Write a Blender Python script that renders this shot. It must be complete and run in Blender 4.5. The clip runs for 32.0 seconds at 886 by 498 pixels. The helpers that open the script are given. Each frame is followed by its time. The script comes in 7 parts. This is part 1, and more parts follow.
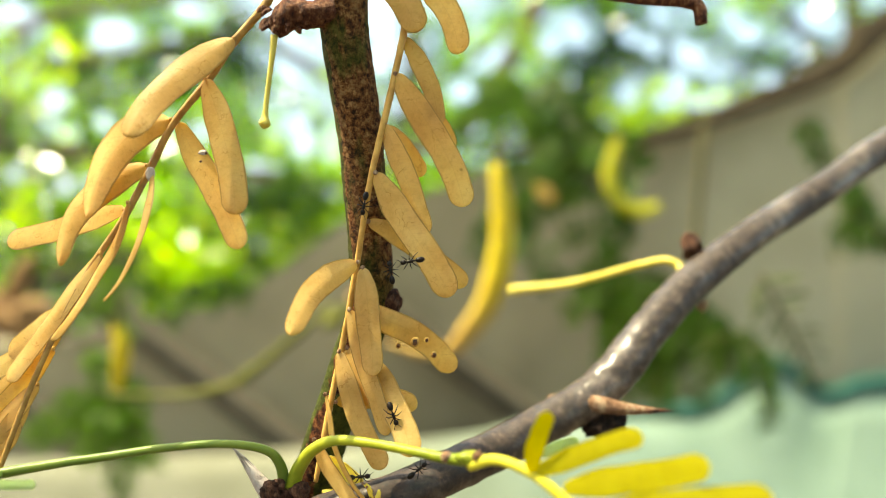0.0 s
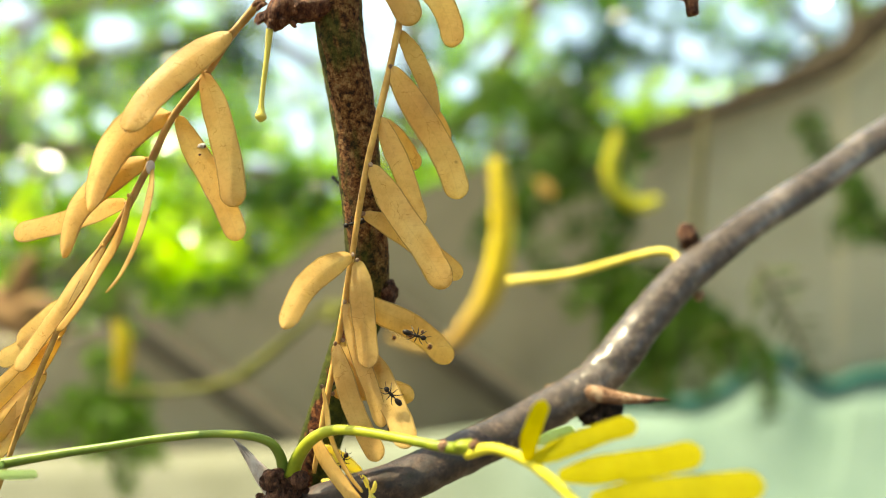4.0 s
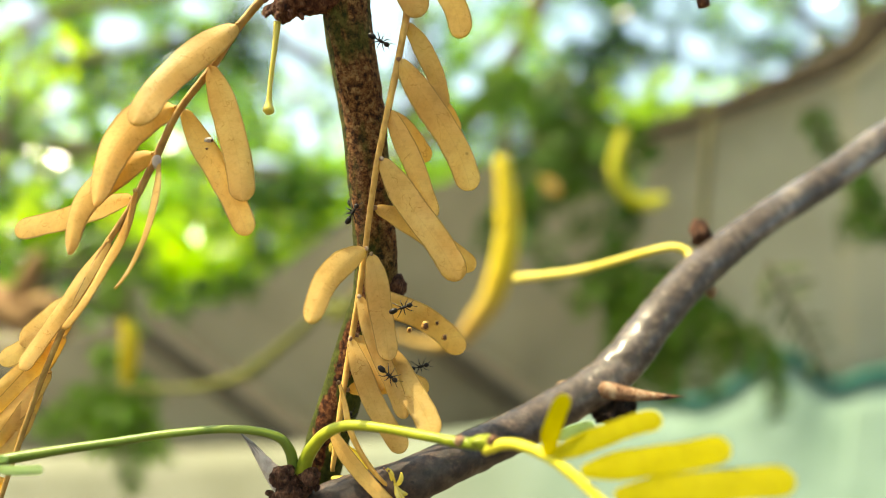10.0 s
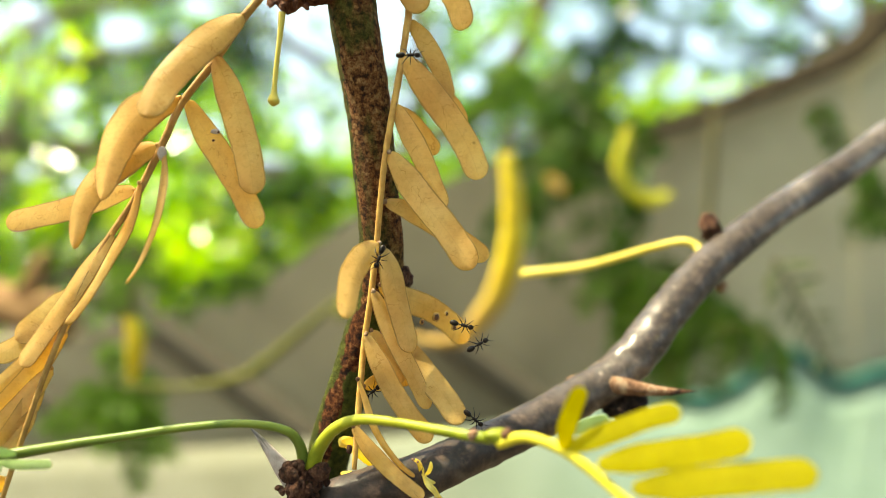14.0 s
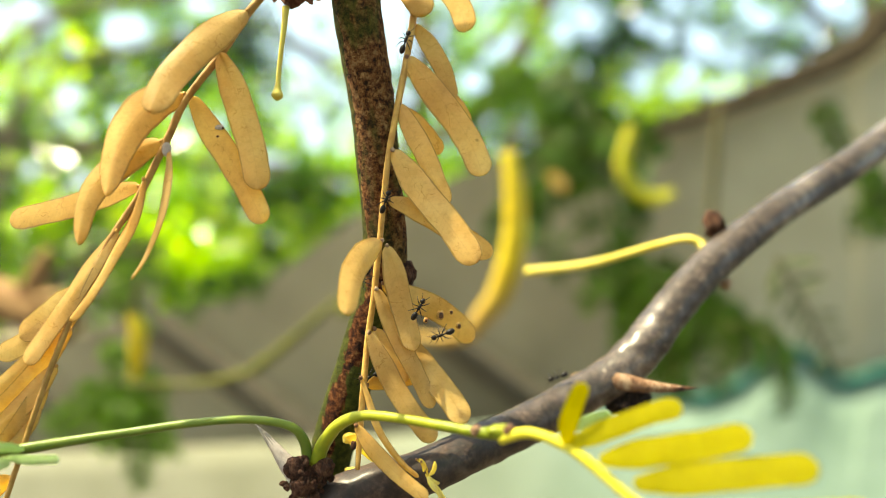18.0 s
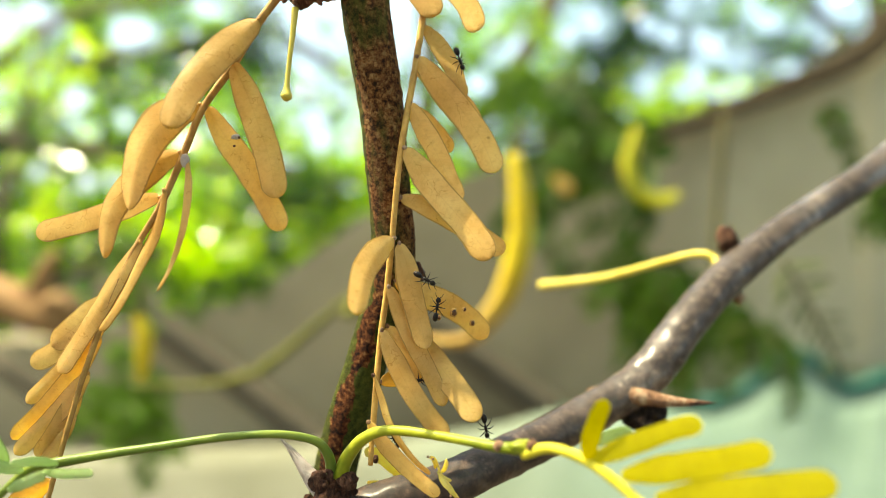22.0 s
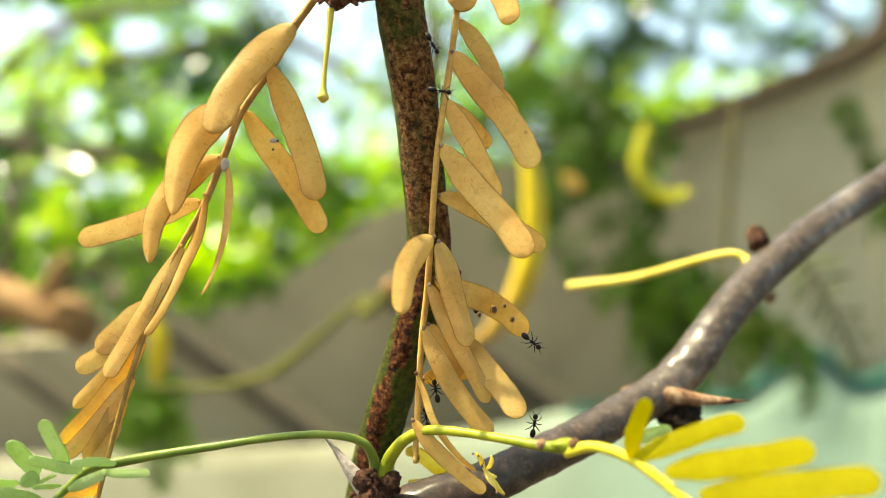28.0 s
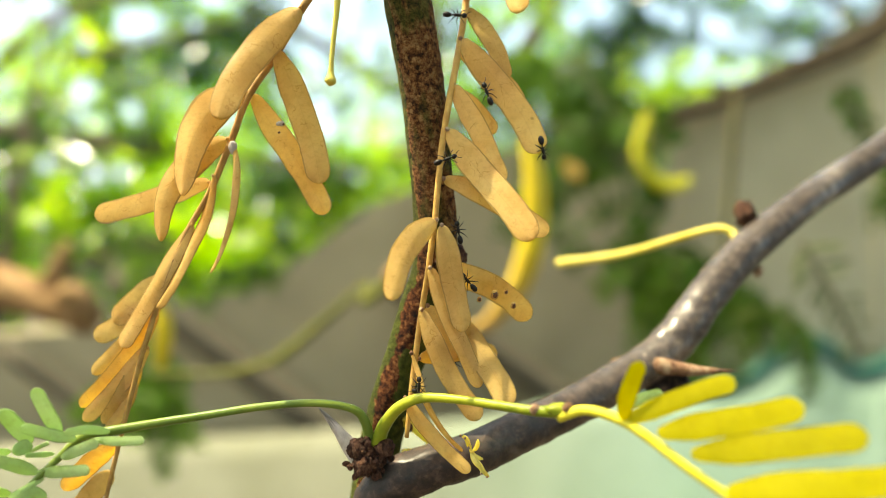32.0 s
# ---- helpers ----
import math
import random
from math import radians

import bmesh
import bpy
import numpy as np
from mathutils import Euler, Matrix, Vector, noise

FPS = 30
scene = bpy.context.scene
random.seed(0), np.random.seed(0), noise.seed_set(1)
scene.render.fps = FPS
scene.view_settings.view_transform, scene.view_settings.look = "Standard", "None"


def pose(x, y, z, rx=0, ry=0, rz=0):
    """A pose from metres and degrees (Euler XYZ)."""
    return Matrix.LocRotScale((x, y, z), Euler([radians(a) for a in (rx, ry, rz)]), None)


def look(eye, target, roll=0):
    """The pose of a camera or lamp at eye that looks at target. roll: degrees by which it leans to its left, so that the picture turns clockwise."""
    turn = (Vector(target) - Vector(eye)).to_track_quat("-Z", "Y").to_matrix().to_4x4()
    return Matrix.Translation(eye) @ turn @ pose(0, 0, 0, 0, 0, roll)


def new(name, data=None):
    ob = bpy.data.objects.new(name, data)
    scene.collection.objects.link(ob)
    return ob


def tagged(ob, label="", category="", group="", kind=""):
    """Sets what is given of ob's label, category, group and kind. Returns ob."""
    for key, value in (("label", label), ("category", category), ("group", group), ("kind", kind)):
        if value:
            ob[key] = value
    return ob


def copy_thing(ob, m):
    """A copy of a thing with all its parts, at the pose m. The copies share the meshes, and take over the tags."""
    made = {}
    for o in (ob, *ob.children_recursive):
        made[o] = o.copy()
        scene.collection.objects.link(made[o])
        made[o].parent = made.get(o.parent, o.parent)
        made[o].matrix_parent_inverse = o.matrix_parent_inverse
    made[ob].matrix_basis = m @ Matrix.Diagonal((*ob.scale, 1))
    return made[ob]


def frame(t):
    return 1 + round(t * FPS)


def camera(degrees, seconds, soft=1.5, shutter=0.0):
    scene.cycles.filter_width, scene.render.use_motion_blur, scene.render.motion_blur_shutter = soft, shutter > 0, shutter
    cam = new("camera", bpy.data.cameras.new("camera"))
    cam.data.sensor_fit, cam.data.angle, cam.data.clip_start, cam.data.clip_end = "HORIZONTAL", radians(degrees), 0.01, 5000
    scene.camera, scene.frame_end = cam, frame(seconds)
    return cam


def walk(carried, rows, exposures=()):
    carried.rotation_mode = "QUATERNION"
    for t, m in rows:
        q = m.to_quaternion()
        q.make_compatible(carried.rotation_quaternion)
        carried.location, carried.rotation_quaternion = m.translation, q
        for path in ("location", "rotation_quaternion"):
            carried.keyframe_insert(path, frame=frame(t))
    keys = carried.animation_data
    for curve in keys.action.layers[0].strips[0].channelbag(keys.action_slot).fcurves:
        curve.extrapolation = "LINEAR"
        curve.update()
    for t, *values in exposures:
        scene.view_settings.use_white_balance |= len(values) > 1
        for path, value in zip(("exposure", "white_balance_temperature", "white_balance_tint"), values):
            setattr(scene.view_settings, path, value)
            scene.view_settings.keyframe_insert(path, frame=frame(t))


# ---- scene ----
# Lengths of the near plant are in millimetres from the eye's first axis: x right, y away, z up.
EYE_HEIGHT = 1.5


def mm(p):
    return Vector((p[0] / 1000, p[1] / 1000, p[2] / 1000 + EYE_HEIGHT))


# ---- camera ----
CAMERA_ROWS = [
    (0, -0.92, 0.71, 0.86, 90.46, -0.34, -0.22),
    (0.5, -1.02, 0.42, 1.18, 90.35, -0.45, -0.30),
    (1, -0.92, -0.01, 1.28, 90.31, -0.42, -0.33),
    (1.5, -0.56, -0.46, 1.17, 90.29, -0.31, -0.32),
    (2, -0.12, -0.88, 0.92, 90.27, -0.27, -0.31),
    (2.5, 0.09, -1.12, 0.63, 90.21, -0.25, -0.31),
    (3, 0.14, -1.10, 0.38, 90.14, -0.19, -0.28),
    (3.5, 0.29, -0.99, 0.06, 90.09, -0.06, -0.17),
    (5.5, -0.23, -0.07, 0.01, 90.04, 0.10, -0.03),
    (6, -0.05, -0.01, 0.00, 90.01, 0.02, -0.01),
    (6.5, 0.02, 0.05, -0.02, 90.01, 0.00, 0.02),
    (7, 0.08, 0.14, -0.07, 90.04, 0.01, 0.07),
    (7.5, 0.10, 0.15, -0.10, 90.05, -0.00, 0.10),
    (8, 0.16, 0.18, -0.10, 90.05, -0.01, 0.11),
    (8.5, 0.04, 0.08, -0.22, 90.02, -0.02, 0.14),
    (9, -0.23, -0.25, -0.51, 89.99, 0.01, 0.21),
    (9.5, -0.42, -0.22, -0.74, 89.98, 0.05, 0.27),
    (10, -0.49, 0.11, -0.84, 89.99, 0.08, 0.31),
    (10.5, -0.45, 0.47, -0.97, 89.99, 0.09, 0.36),
    (11, -0.31, 0.77, -1.25, 89.98, 0.11, 0.45),
    (11.5, -0.07, 0.78, -1.58, 89.96, 0.16, 0.52),
    (12, -0.11, 0.85, -1.77, 89.95, 0.21, 0.56),
    (12.5, -0.30, 0.93, -1.82, 89.94, 0.25, 0.60),
    (13, -0.51, 0.99, -1.89, 89.92, 0.26, 0.63),
    (13.5, -0.80, 1.02, -1.96, 89.89, 0.25, 0.66),
    (14, -0.89, 0.99, -2.05, 89.89, 0.24, 0.67),
    (14.5, -0.90, 0.84, -2.00, 89.88, 0.24, 0.68),
    (16.5, -0.96, 0.80, -2.25, 89.80, 0.16, 0.72),
    (17, -1.03, 0.85, -2.36, 89.79, 0.15, 0.74),
    (17.5, -1.17, 0.89, -2.51, 89.78, 0.14, 0.80),
    (18, -1.12, 1.00, -2.73, 89.78, 0.18, 0.85),
    (18.5, -1.02, 1.10, -2.81, 89.77, 0.22, 0.91),
    (19, -1.06, 1.11, -2.78, 89.79, 0.22, 0.98),
    (19.5, -1.12, 1.19, -2.86, 89.83, 0.23, 1.07),
    (20, -1.06, 1.25, -3.03, 89.86, 0.24, 1.16),
    (20.5, -1.03, 1.27, -3.14, 89.91, 0.23, 1.21),
    (21, -1.21, 1.26, -3.16, 89.94, 0.19, 1.22),
    (21.5, -1.45, 1.16, -3.10, 89.95, 0.12, 1.23),
    (22, -1.76, 1.09, -2.99, 89.99, 0.07, 1.25),
    (22.5, -2.22, 1.20, -2.75, 90.02, 0.06, 1.27),
    (23, -2.65, 1.38, -2.46, 90.06, 0.10, 1.28),
    (23.5, -3.07, 1.35, -2.21, 90.07, 0.12, 1.29),
    (24, -3.25, 1.38, -2.11, 90.07, 0.11, 1.29),
    (24.5, -3.26, 1.34, -2.17, 90.05, 0.11, 1.29),
    (25, -3.27, 1.16, -2.34, 90.03, 0.16, 1.30),
    (25.5, -3.49, 1.01, -2.51, 90.02, 0.23, 1.30),
    (27.5, -5.45, 1.09, -2.69, 89.91, 0.61, 1.62),
    (28, -7.00, 1.21, -2.80, 89.91, 0.62, 1.79),
    (28.5, -7.97, 1.31, -3.00, 89.93, 0.82, 1.95),
    (29, -8.35, 1.22, -3.26, 89.87, 0.94, 2.02),
    (29.5, -8.37, 1.00, -3.60, 89.74, 0.91, 2.06),
    (30, -8.32, 0.52, -4.09, 89.60, 0.89, 2.08),
    (30.5, -8.17, 0.18, -4.51, 89.49, 0.91, 2.07),
    (31, -7.89, 0.07, -4.47, 89.33, 0.84, 1.99),
    (31.5, -7.86, -0.03, -4.17, 89.14, 0.80, 1.91),
    (32, -8.01, -0.17, -3.95, 88.99, 0.71, 1.83),
]
cam = camera(66, 32.0, soft=0.9)
cam.data.dof.use_dof = True
cam.data.dof.focus_distance = 0.1145
cam.data.dof.aperture_fstop = 7.0
cam.data.dof.aperture_blades = 0


def mm_pose(x, y, z, rx, ry, rz):
    return pose(x / 1000, y / 1000, z / 1000 + EYE_HEIGHT, rx, ry, rz)


walk(cam, [(t, mm_pose(*r)) for t, *r in CAMERA_ROWS], [(0, 1.22, 8350, -6), (32, 1.22, 8350, -6)])

# ---- light ----
SUN_ELEVATION, SUN_AZIMUTH = 64, 268   # azimuth clockwise from the way the eye looks
world = bpy.data.worlds.new("world")
scene.world = world
world.use_nodes = True
wn = world.node_tree.nodes
sky = wn.new("ShaderNodeTexSky")
sky.sky_type, sky.sun_disc = "NISHITA", False
sky.sun_elevation, sky.sun_rotation = radians(SUN_ELEVATION), radians(SUN_AZIMUTH)
sky.dust_density = 5.0
haze = wn.new("ShaderNodeMix")   # an even white haze over the whole sky
haze.data_type, haze.blend_type = "RGBA", "ADD"
haze.inputs[0].default_value = 1.0
haze.inputs[7].default_value = (1.45, 2.1, 3.5, 1)
wn["Background"].inputs["Strength"].default_value = 0.15
world.node_tree.links.new(sky.outputs[0], haze.inputs[6])
world.node_tree.links.new(haze.outputs[2], wn["Background"].inputs[0])
sun = new("sun", bpy.data.lights.new("sun", "SUN"))
sun.data.energy, sun.data.angle, sun.data.color = 5.0, radians(0.5), (1.0, 0.94, 0.82)
ce = math.cos(radians(SUN_ELEVATION))
sun_way = Vector((math.sin(radians(SUN_AZIMUTH)) * ce, math.cos(radians(SUN_AZIMUTH)) * ce, math.sin(radians(SUN_ELEVATION))))
sun.matrix_world = look(sun_way * 20, (0, 0, 0))


# ---- materials ----
def material(name, rough=0.6):
    m = bpy.data.materials.new(name)
    m.use_nodes = True
    n = m.node_tree.nodes
    b = n["Principled BSDF"]
    b.inputs["Roughness"].default_value = rough
    b.inputs["Specular IOR Level"].default_value = 0.22
    return m, n, m.node_tree.links, b


def node(n, kind, **values):
    a = n.new(kind)
    for k, v in values.items():
        a.inputs[k.replace("_", " ")].default_value = v
    return a


def ramp(n, links, source, stops):
    r = n.new("ShaderNodeValToRGB")
    while len(r.color_ramp.elements) < len(stops):
        r.color_ramp.elements.new(0.5)
    for e, (p, c) in zip(r.color_ramp.elements, stops):
        e.position, e.color = p, (*c, 1)
    links.new(source, r.inputs[0])
    return r


def mixed(n, links, mode, factor, a, b):
    m = n.new("ShaderNodeMix")
    m.data_type, m.blend_type = "RGBA", mode
    for value, socket in ((factor, m.inputs[0]), (a, m.inputs[6]), (b, m.inputs[7])):
        if isinstance(value, (int, float)):
            socket.default_value = value
        elif isinstance(value, tuple):
            socket.default_value = (*value, 1)
        else:
            links.new(value, socket)
    return m.outputs[2]


def bumped(n, links, b, height, strength, distance):
    u = node(n, "ShaderNodeBump", Strength=strength, Distance=distance)
    links.new(height, u.inputs["Height"])
    links.new(u.outputs[0], b.inputs["Normal"])


def coords(n):
    return n.new("ShaderNodeTexCoord")


def noise_tex(n, links, vector, scale, detail=4, rough=0.6):
    t = node(n, "ShaderNodeTexNoise", Scale=scale, Detail=detail, Roughness=rough)
    links.new(vector, t.inputs["Vector"])
    return t.outputs["Fac"]


def node_colour_noise(n, links, vector, scale):
    t = node(n, "ShaderNodeTexNoise", Scale=scale, Detail=3)
    links.new(vector, t.inputs["Vector"])
    return t.outputs["Color"]


def leaf_material(name, dark, mid, light, translucent, through_colour, rough=0.55, spots=0.0, vein=0.09):
    """A thin blade: mottled colour, a midrib, faint side veins and a pale rim along the blade's own measure, light passing through."""
    m, n, links, b = material(name, rough)
    c = coords(n)
    rnd = n.new("ShaderNodeObjectInfo")
    big = noise_tex(n, links, c.outputs["Object"], 110, 3, 0.5)
    colour = ramp(n, links, big, [(0.3, dark), (0.5, mid), (0.72, light)]).outputs[0]
    shift = n.new("ShaderNodeMapRange")
    links.new(rnd.outputs["Random"], shift.inputs[0])
    shift.inputs[3].default_value, shift.inputs[4].default_value = 0.90, 1.12
    hsv = n.new("ShaderNodeHueSaturation")
    links.new(shift.outputs[0], hsv.inputs["Value"])
    links.new(colour, hsv.inputs["Color"])
    colour = hsv.outputs[0]
    uv = n.new("ShaderNodeSeparateXYZ")
    links.new(c.outputs["UV"], uv.inputs[0])
    across = n.new("ShaderNodeMath")
    across.operation = "ABSOLUTE"
    links.new(uv.outputs[1], across.inputs[0])
    fine = noise_tex(n, links, c.outputs["Object"], 1100, 3)
    grain = ramp(n, links, fine, [(0.30, (0.72, 0.64, 0.52)), (0.5, (1, 1, 1))]).outputs[0]
    colour = mixed(n, links, "MULTIPLY", 0.32, colour, grain)
    cloud = ramp(n, links, noise_tex(n, links, c.outputs["Object"], 330, 4, 0.65), [(0.40, (0.84, 0.74, 0.58)), (0.55, (1, 1, 1))]).outputs[0]
    colour = mixed(n, links, "MULTIPLY", 0.3 if spots else 0.1, colour, cloud)
    if spots:
        v = node(n, "ShaderNodeTexVoronoi", Scale=spots)
        links.new(c.outputs["Object"], v.inputs["Vector"])
        s = ramp(n, links, v.outputs["Distance"], [(0.018, (0.25, 0.12, 0.05)), (0.05, (1, 1, 1))]).outputs[0]
        colour = mixed(n, links, "MULTIPLY", 0.7, colour, s)
    # side veins slant forward from the midrib
    slant = n.new("ShaderNodeMath")
    slant.operation = "MULTIPLY_ADD"
    links.new(across.outputs[0], slant.inputs[0])
    slant.inputs[1].default_value = -0.28
    links.new(uv.outputs[0], slant.inputs[2])
    bend = n.new("ShaderNodeMath")
    bend.operation = "MULTIPLY_ADD"
    links.new(noise_tex(n, links, c.outputs["Object"], 260, 2), bend.inputs[0])
    bend.inputs[1].default_value = 0.22
    links.new(slant.outputs[0], bend.inputs[2])
    comb = n.new("ShaderNodeMath")
    comb.operation = "PINGPONG"
    comb.inputs[1].default_value = 0.075
    links.new(bend.outputs[0], comb.inputs[0])
    side_vein = ramp(n, links, comb.outputs[0], [(0.0, (0.5, 0.5, 0.5)), (0.018, (0, 0, 0))]).outputs[0]
    colour = mixed(n, links, "MULTIPLY", side_vein, colour, (1 - vein * 0.9, 1 - vein, 1 - vein * 1.2))
    rib = ramp(n, links, across.outputs[0], [(0.0, (0.7, 0.7, 0.7)), (0.05, (0, 0, 0))]).outputs[0]
    colour = mixed(n, links, "MULTIPLY", rib, colour, (1 - vein, 1 - vein * 1.3, 1 - vein * 1.6))
    if spots:
        # dry creases that run in short crooked lines
        warp = mixed(n, links, "ADD", 0.006, c.outputs["Object"], node_colour_noise(n, links, c.outputs["Object"], 300))
        crease = node(n, "ShaderNodeTexVoronoi", Scale=230.0)
        crease.feature = "DISTANCE_TO_EDGE"
        links.new(warp, crease.inputs["Vector"])
        thin = ramp(n, links, crease.outputs["Distance"], [(0.0, (0.8, 0.8, 0.8)), (0.022, (0, 0, 0))]).outputs[0]
        where = ramp(n, links, noise_tex(n, links, c.outputs["Object"], 420, 3), [(0.52, (0, 0, 0)), (0.60, (1, 1, 1))]).outputs[0]
        ridge = mixed(n, links, "MULTIPLY", 1.0, thin, where)
        colour = mixed(n, links, "MULTIPLY", ridge, colour, (0.74, 0.60, 0.42))
    # a thin browned margin, broken here and there
    margin = n.new("ShaderNodeMath")
    margin.operation = "MULTIPLY_ADD"
    links.new(noise_tex(n, links, c.outputs["Object"], 520, 3), margin.inputs[0])
    margin.inputs[1].default_value = 0.16
    links.new(across.outputs[0], margin.inputs[2])
    rim = ramp(n, links, margin.outputs[0], [(0.98, (0, 0, 0)), (1.06, (0.75, 0.75, 0.75))]).outputs[0]
    veined = mixed(n, links, "MIX", rim, colour, tuple(0.62 * q for q in dark))
    links.new(veined, b.inputs["Base Color"])
    wave = n.new("ShaderNodeTexNoise")
    stretch = n.new("ShaderNodeMapping")
    stretch.inputs["Scale"].default_value = (5, 1.6, 1)
    links.new(c.outputs["UV"], stretch.inputs[0])
    links.new(stretch.outputs[0], wave.inputs["Vector"])
    wave.inputs["Scale"].default_value, wave.inputs["Detail"].default_value = 2.2, 5
    height = n.new("ShaderNodeMath")
    height.operation = "MULTIPLY_ADD"
    links.new(side_vein, height.inputs[0])
    height.inputs[1].default_value = -0.12
    links.new(wave.outputs["Fac"], height.inputs[2])
    relief = height.outputs[0]
    if spots:
        swell = n.new("ShaderNodeMath")
        swell.operation = "MULTIPLY_ADD"
        links.new(ridge, swell.inputs[0])
        swell.inputs[1].default_value = 0.9
        links.new(relief, swell.inputs[2])
        relief = swell.outputs[0]
    bumped(n, links, b, relief, 0.19, 0.0005)
    t = n.new("ShaderNodeBsdfTranslucent")
    links.new(mixed(n, links, "MULTIPLY", 1.0, veined, through_colour), t.inputs["Color"])
    mix = n.new("ShaderNodeMixShader")
    mix.inputs[0].default_value = translucent
    links.new(b.outputs[0], mix.inputs[1])
    links.new(t.outputs[0], mix.inputs[2])
    links.new(mix.outputs[0], n["Material Output"].inputs[0])
    return m


def bark_material(name, stops, scale, rough=0.85, green=None, bump=0.0009, stretch=(1, 1, 0.5), green_at=0.56):
    m, n, links, b = material(name, rough)
    c = coords(n)
    mp = n.new("ShaderNodeMapping")
    mp.inputs["Scale"].default_value = stretch
    links.new(c.outputs["Object"], mp.inputs[0])
    f1 = noise_tex(n, links, mp.outputs[0], scale, 8, 0.72)
    colour = ramp(n, links, f1, stops).outputs[0]
    if green:
        f2 = noise_tex(n, links, mp.outputs[0], scale * 0.22, 4, 0.65)
        mask = ramp(n, links, f2, [(green_at, (0, 0, 0)), (green_at + 0.08, (1, 1, 1))]).outputs[0]
        colour = mixed(n, links, "MIX", mask, colour, green)
    links.new(colour, b.inputs["Base Color"])
    f3 = noise_tex(n, links, c.outputs["Object"], scale * 2.4, 6, 0.7)
    both = n.new("ShaderNodeMath")
    both.operation = "ADD"
    links.new(f1, both.inputs[0])
    links.new(f3, both.inputs[1])
    bumped(n, links, b, both.outputs[0], 0.9, bump)
    return m


def plain_material(name, a, bcol, scale, rough, bump=0.0, translucent=0.0, metal=0.0):
    m, n, links, b = material(name, rough)
    c = coords(n)
    f1 = noise_tex(n, links, c.outputs["Object"], scale, 5)
    colour = ramp(n, links, f1, [(0.35, a), (0.65, bcol)]).outputs[0]
    links.new(colour, b.inputs["Base Color"])
    b.inputs["Metallic"].default_value = metal
    if bump:
        bumped(n, links, b, noise_tex(n, links, c.outputs["Object"], scale * 4, 5), 0.6, bump)
    if translucent:
        t = n.new("ShaderNodeBsdfTranslucent")
        links.new(colour, t.inputs["Color"])
        mix = n.new("ShaderNodeMixShader")
        mix.inputs[0].default_value = translucent
        links.new(b.outputs[0], mix.inputs[1])
        links.new(t.outputs[0], mix.inputs[2])
        links.new(mix.outputs[0], n["Material Output"].inputs[0])
    return m


DRY_LEAF = leaf_material("dry_leaf", (0.71, 0.45, 0.15), (0.82, 0.575, 0.23), (0.87, 0.67, 0.31), 0.62, (0.98, 0.99, 0.60), 0.45, 110)
FLOWER = leaf_material("withered_flower", (0.92, 0.74, 0.14), (0.97, 0.86, 0.25), (0.98, 0.92, 0.45), 0.6, (1.0, 0.92, 0.4))
DRY_STALK = plain_material("dry_stalk", (0.40, 0.20, 0.048), (0.62, 0.365, 0.10), 400, 0.5, 0.0003)
YELLOW_LEAF = leaf_material("yellow_leaf", (0.58, 0.53, 0.022), (0.66, 0.60, 0.03), (0.70, 0.64, 0.04), 0.72, (1.0, 0.95, 0.4), 0.6, 0, 0.05)
GREEN_LEAF = leaf_material("green_leaf", (0.46, 0.61, 0.22), (0.56, 0.70, 0.31), (0.65, 0.76, 0.41), 0.5, (0.97, 1.0, 0.75), 0.5)
GREEN_STALK = plain_material("green_stalk", (0.085, 0.13, 0.022), (0.17, 0.21, 0.035), 130, 0.35, 0.0002)
LIME_STALK = plain_material("lime_stalk", (0.15, 0.18, 0.015), (0.31, 0.31, 0.025), 130, 0.36, 0.0002)
LEMON_STALK = plain_material("lemon_stalk", (0.46, 0.40, 0.03), (0.58, 0.50, 0.05), 150, 0.5, 0.0002)
HUSK_BARK = bark_material("husk_bark", [(0.34, (0.03, 0.009, 0.004)), (0.48, (0.14, 0.042, 0.018)), (0.60, (0.30, 0.12, 0.055)), (0.74, (0.48, 0.28, 0.16))], 1000, 0.7, None, 0.0016)
BROWN_STALK = plain_material("brown_dry_stalk", (0.28, 0.145, 0.042), (0.46, 0.26, 0.08), 400, 0.6, 0.0003)
YELLOW_STALK = plain_material("yellow_stalk", (0.52, 0.40, 0.06), (0.64, 0.52, 0.12), 150, 0.4, 0.0002)


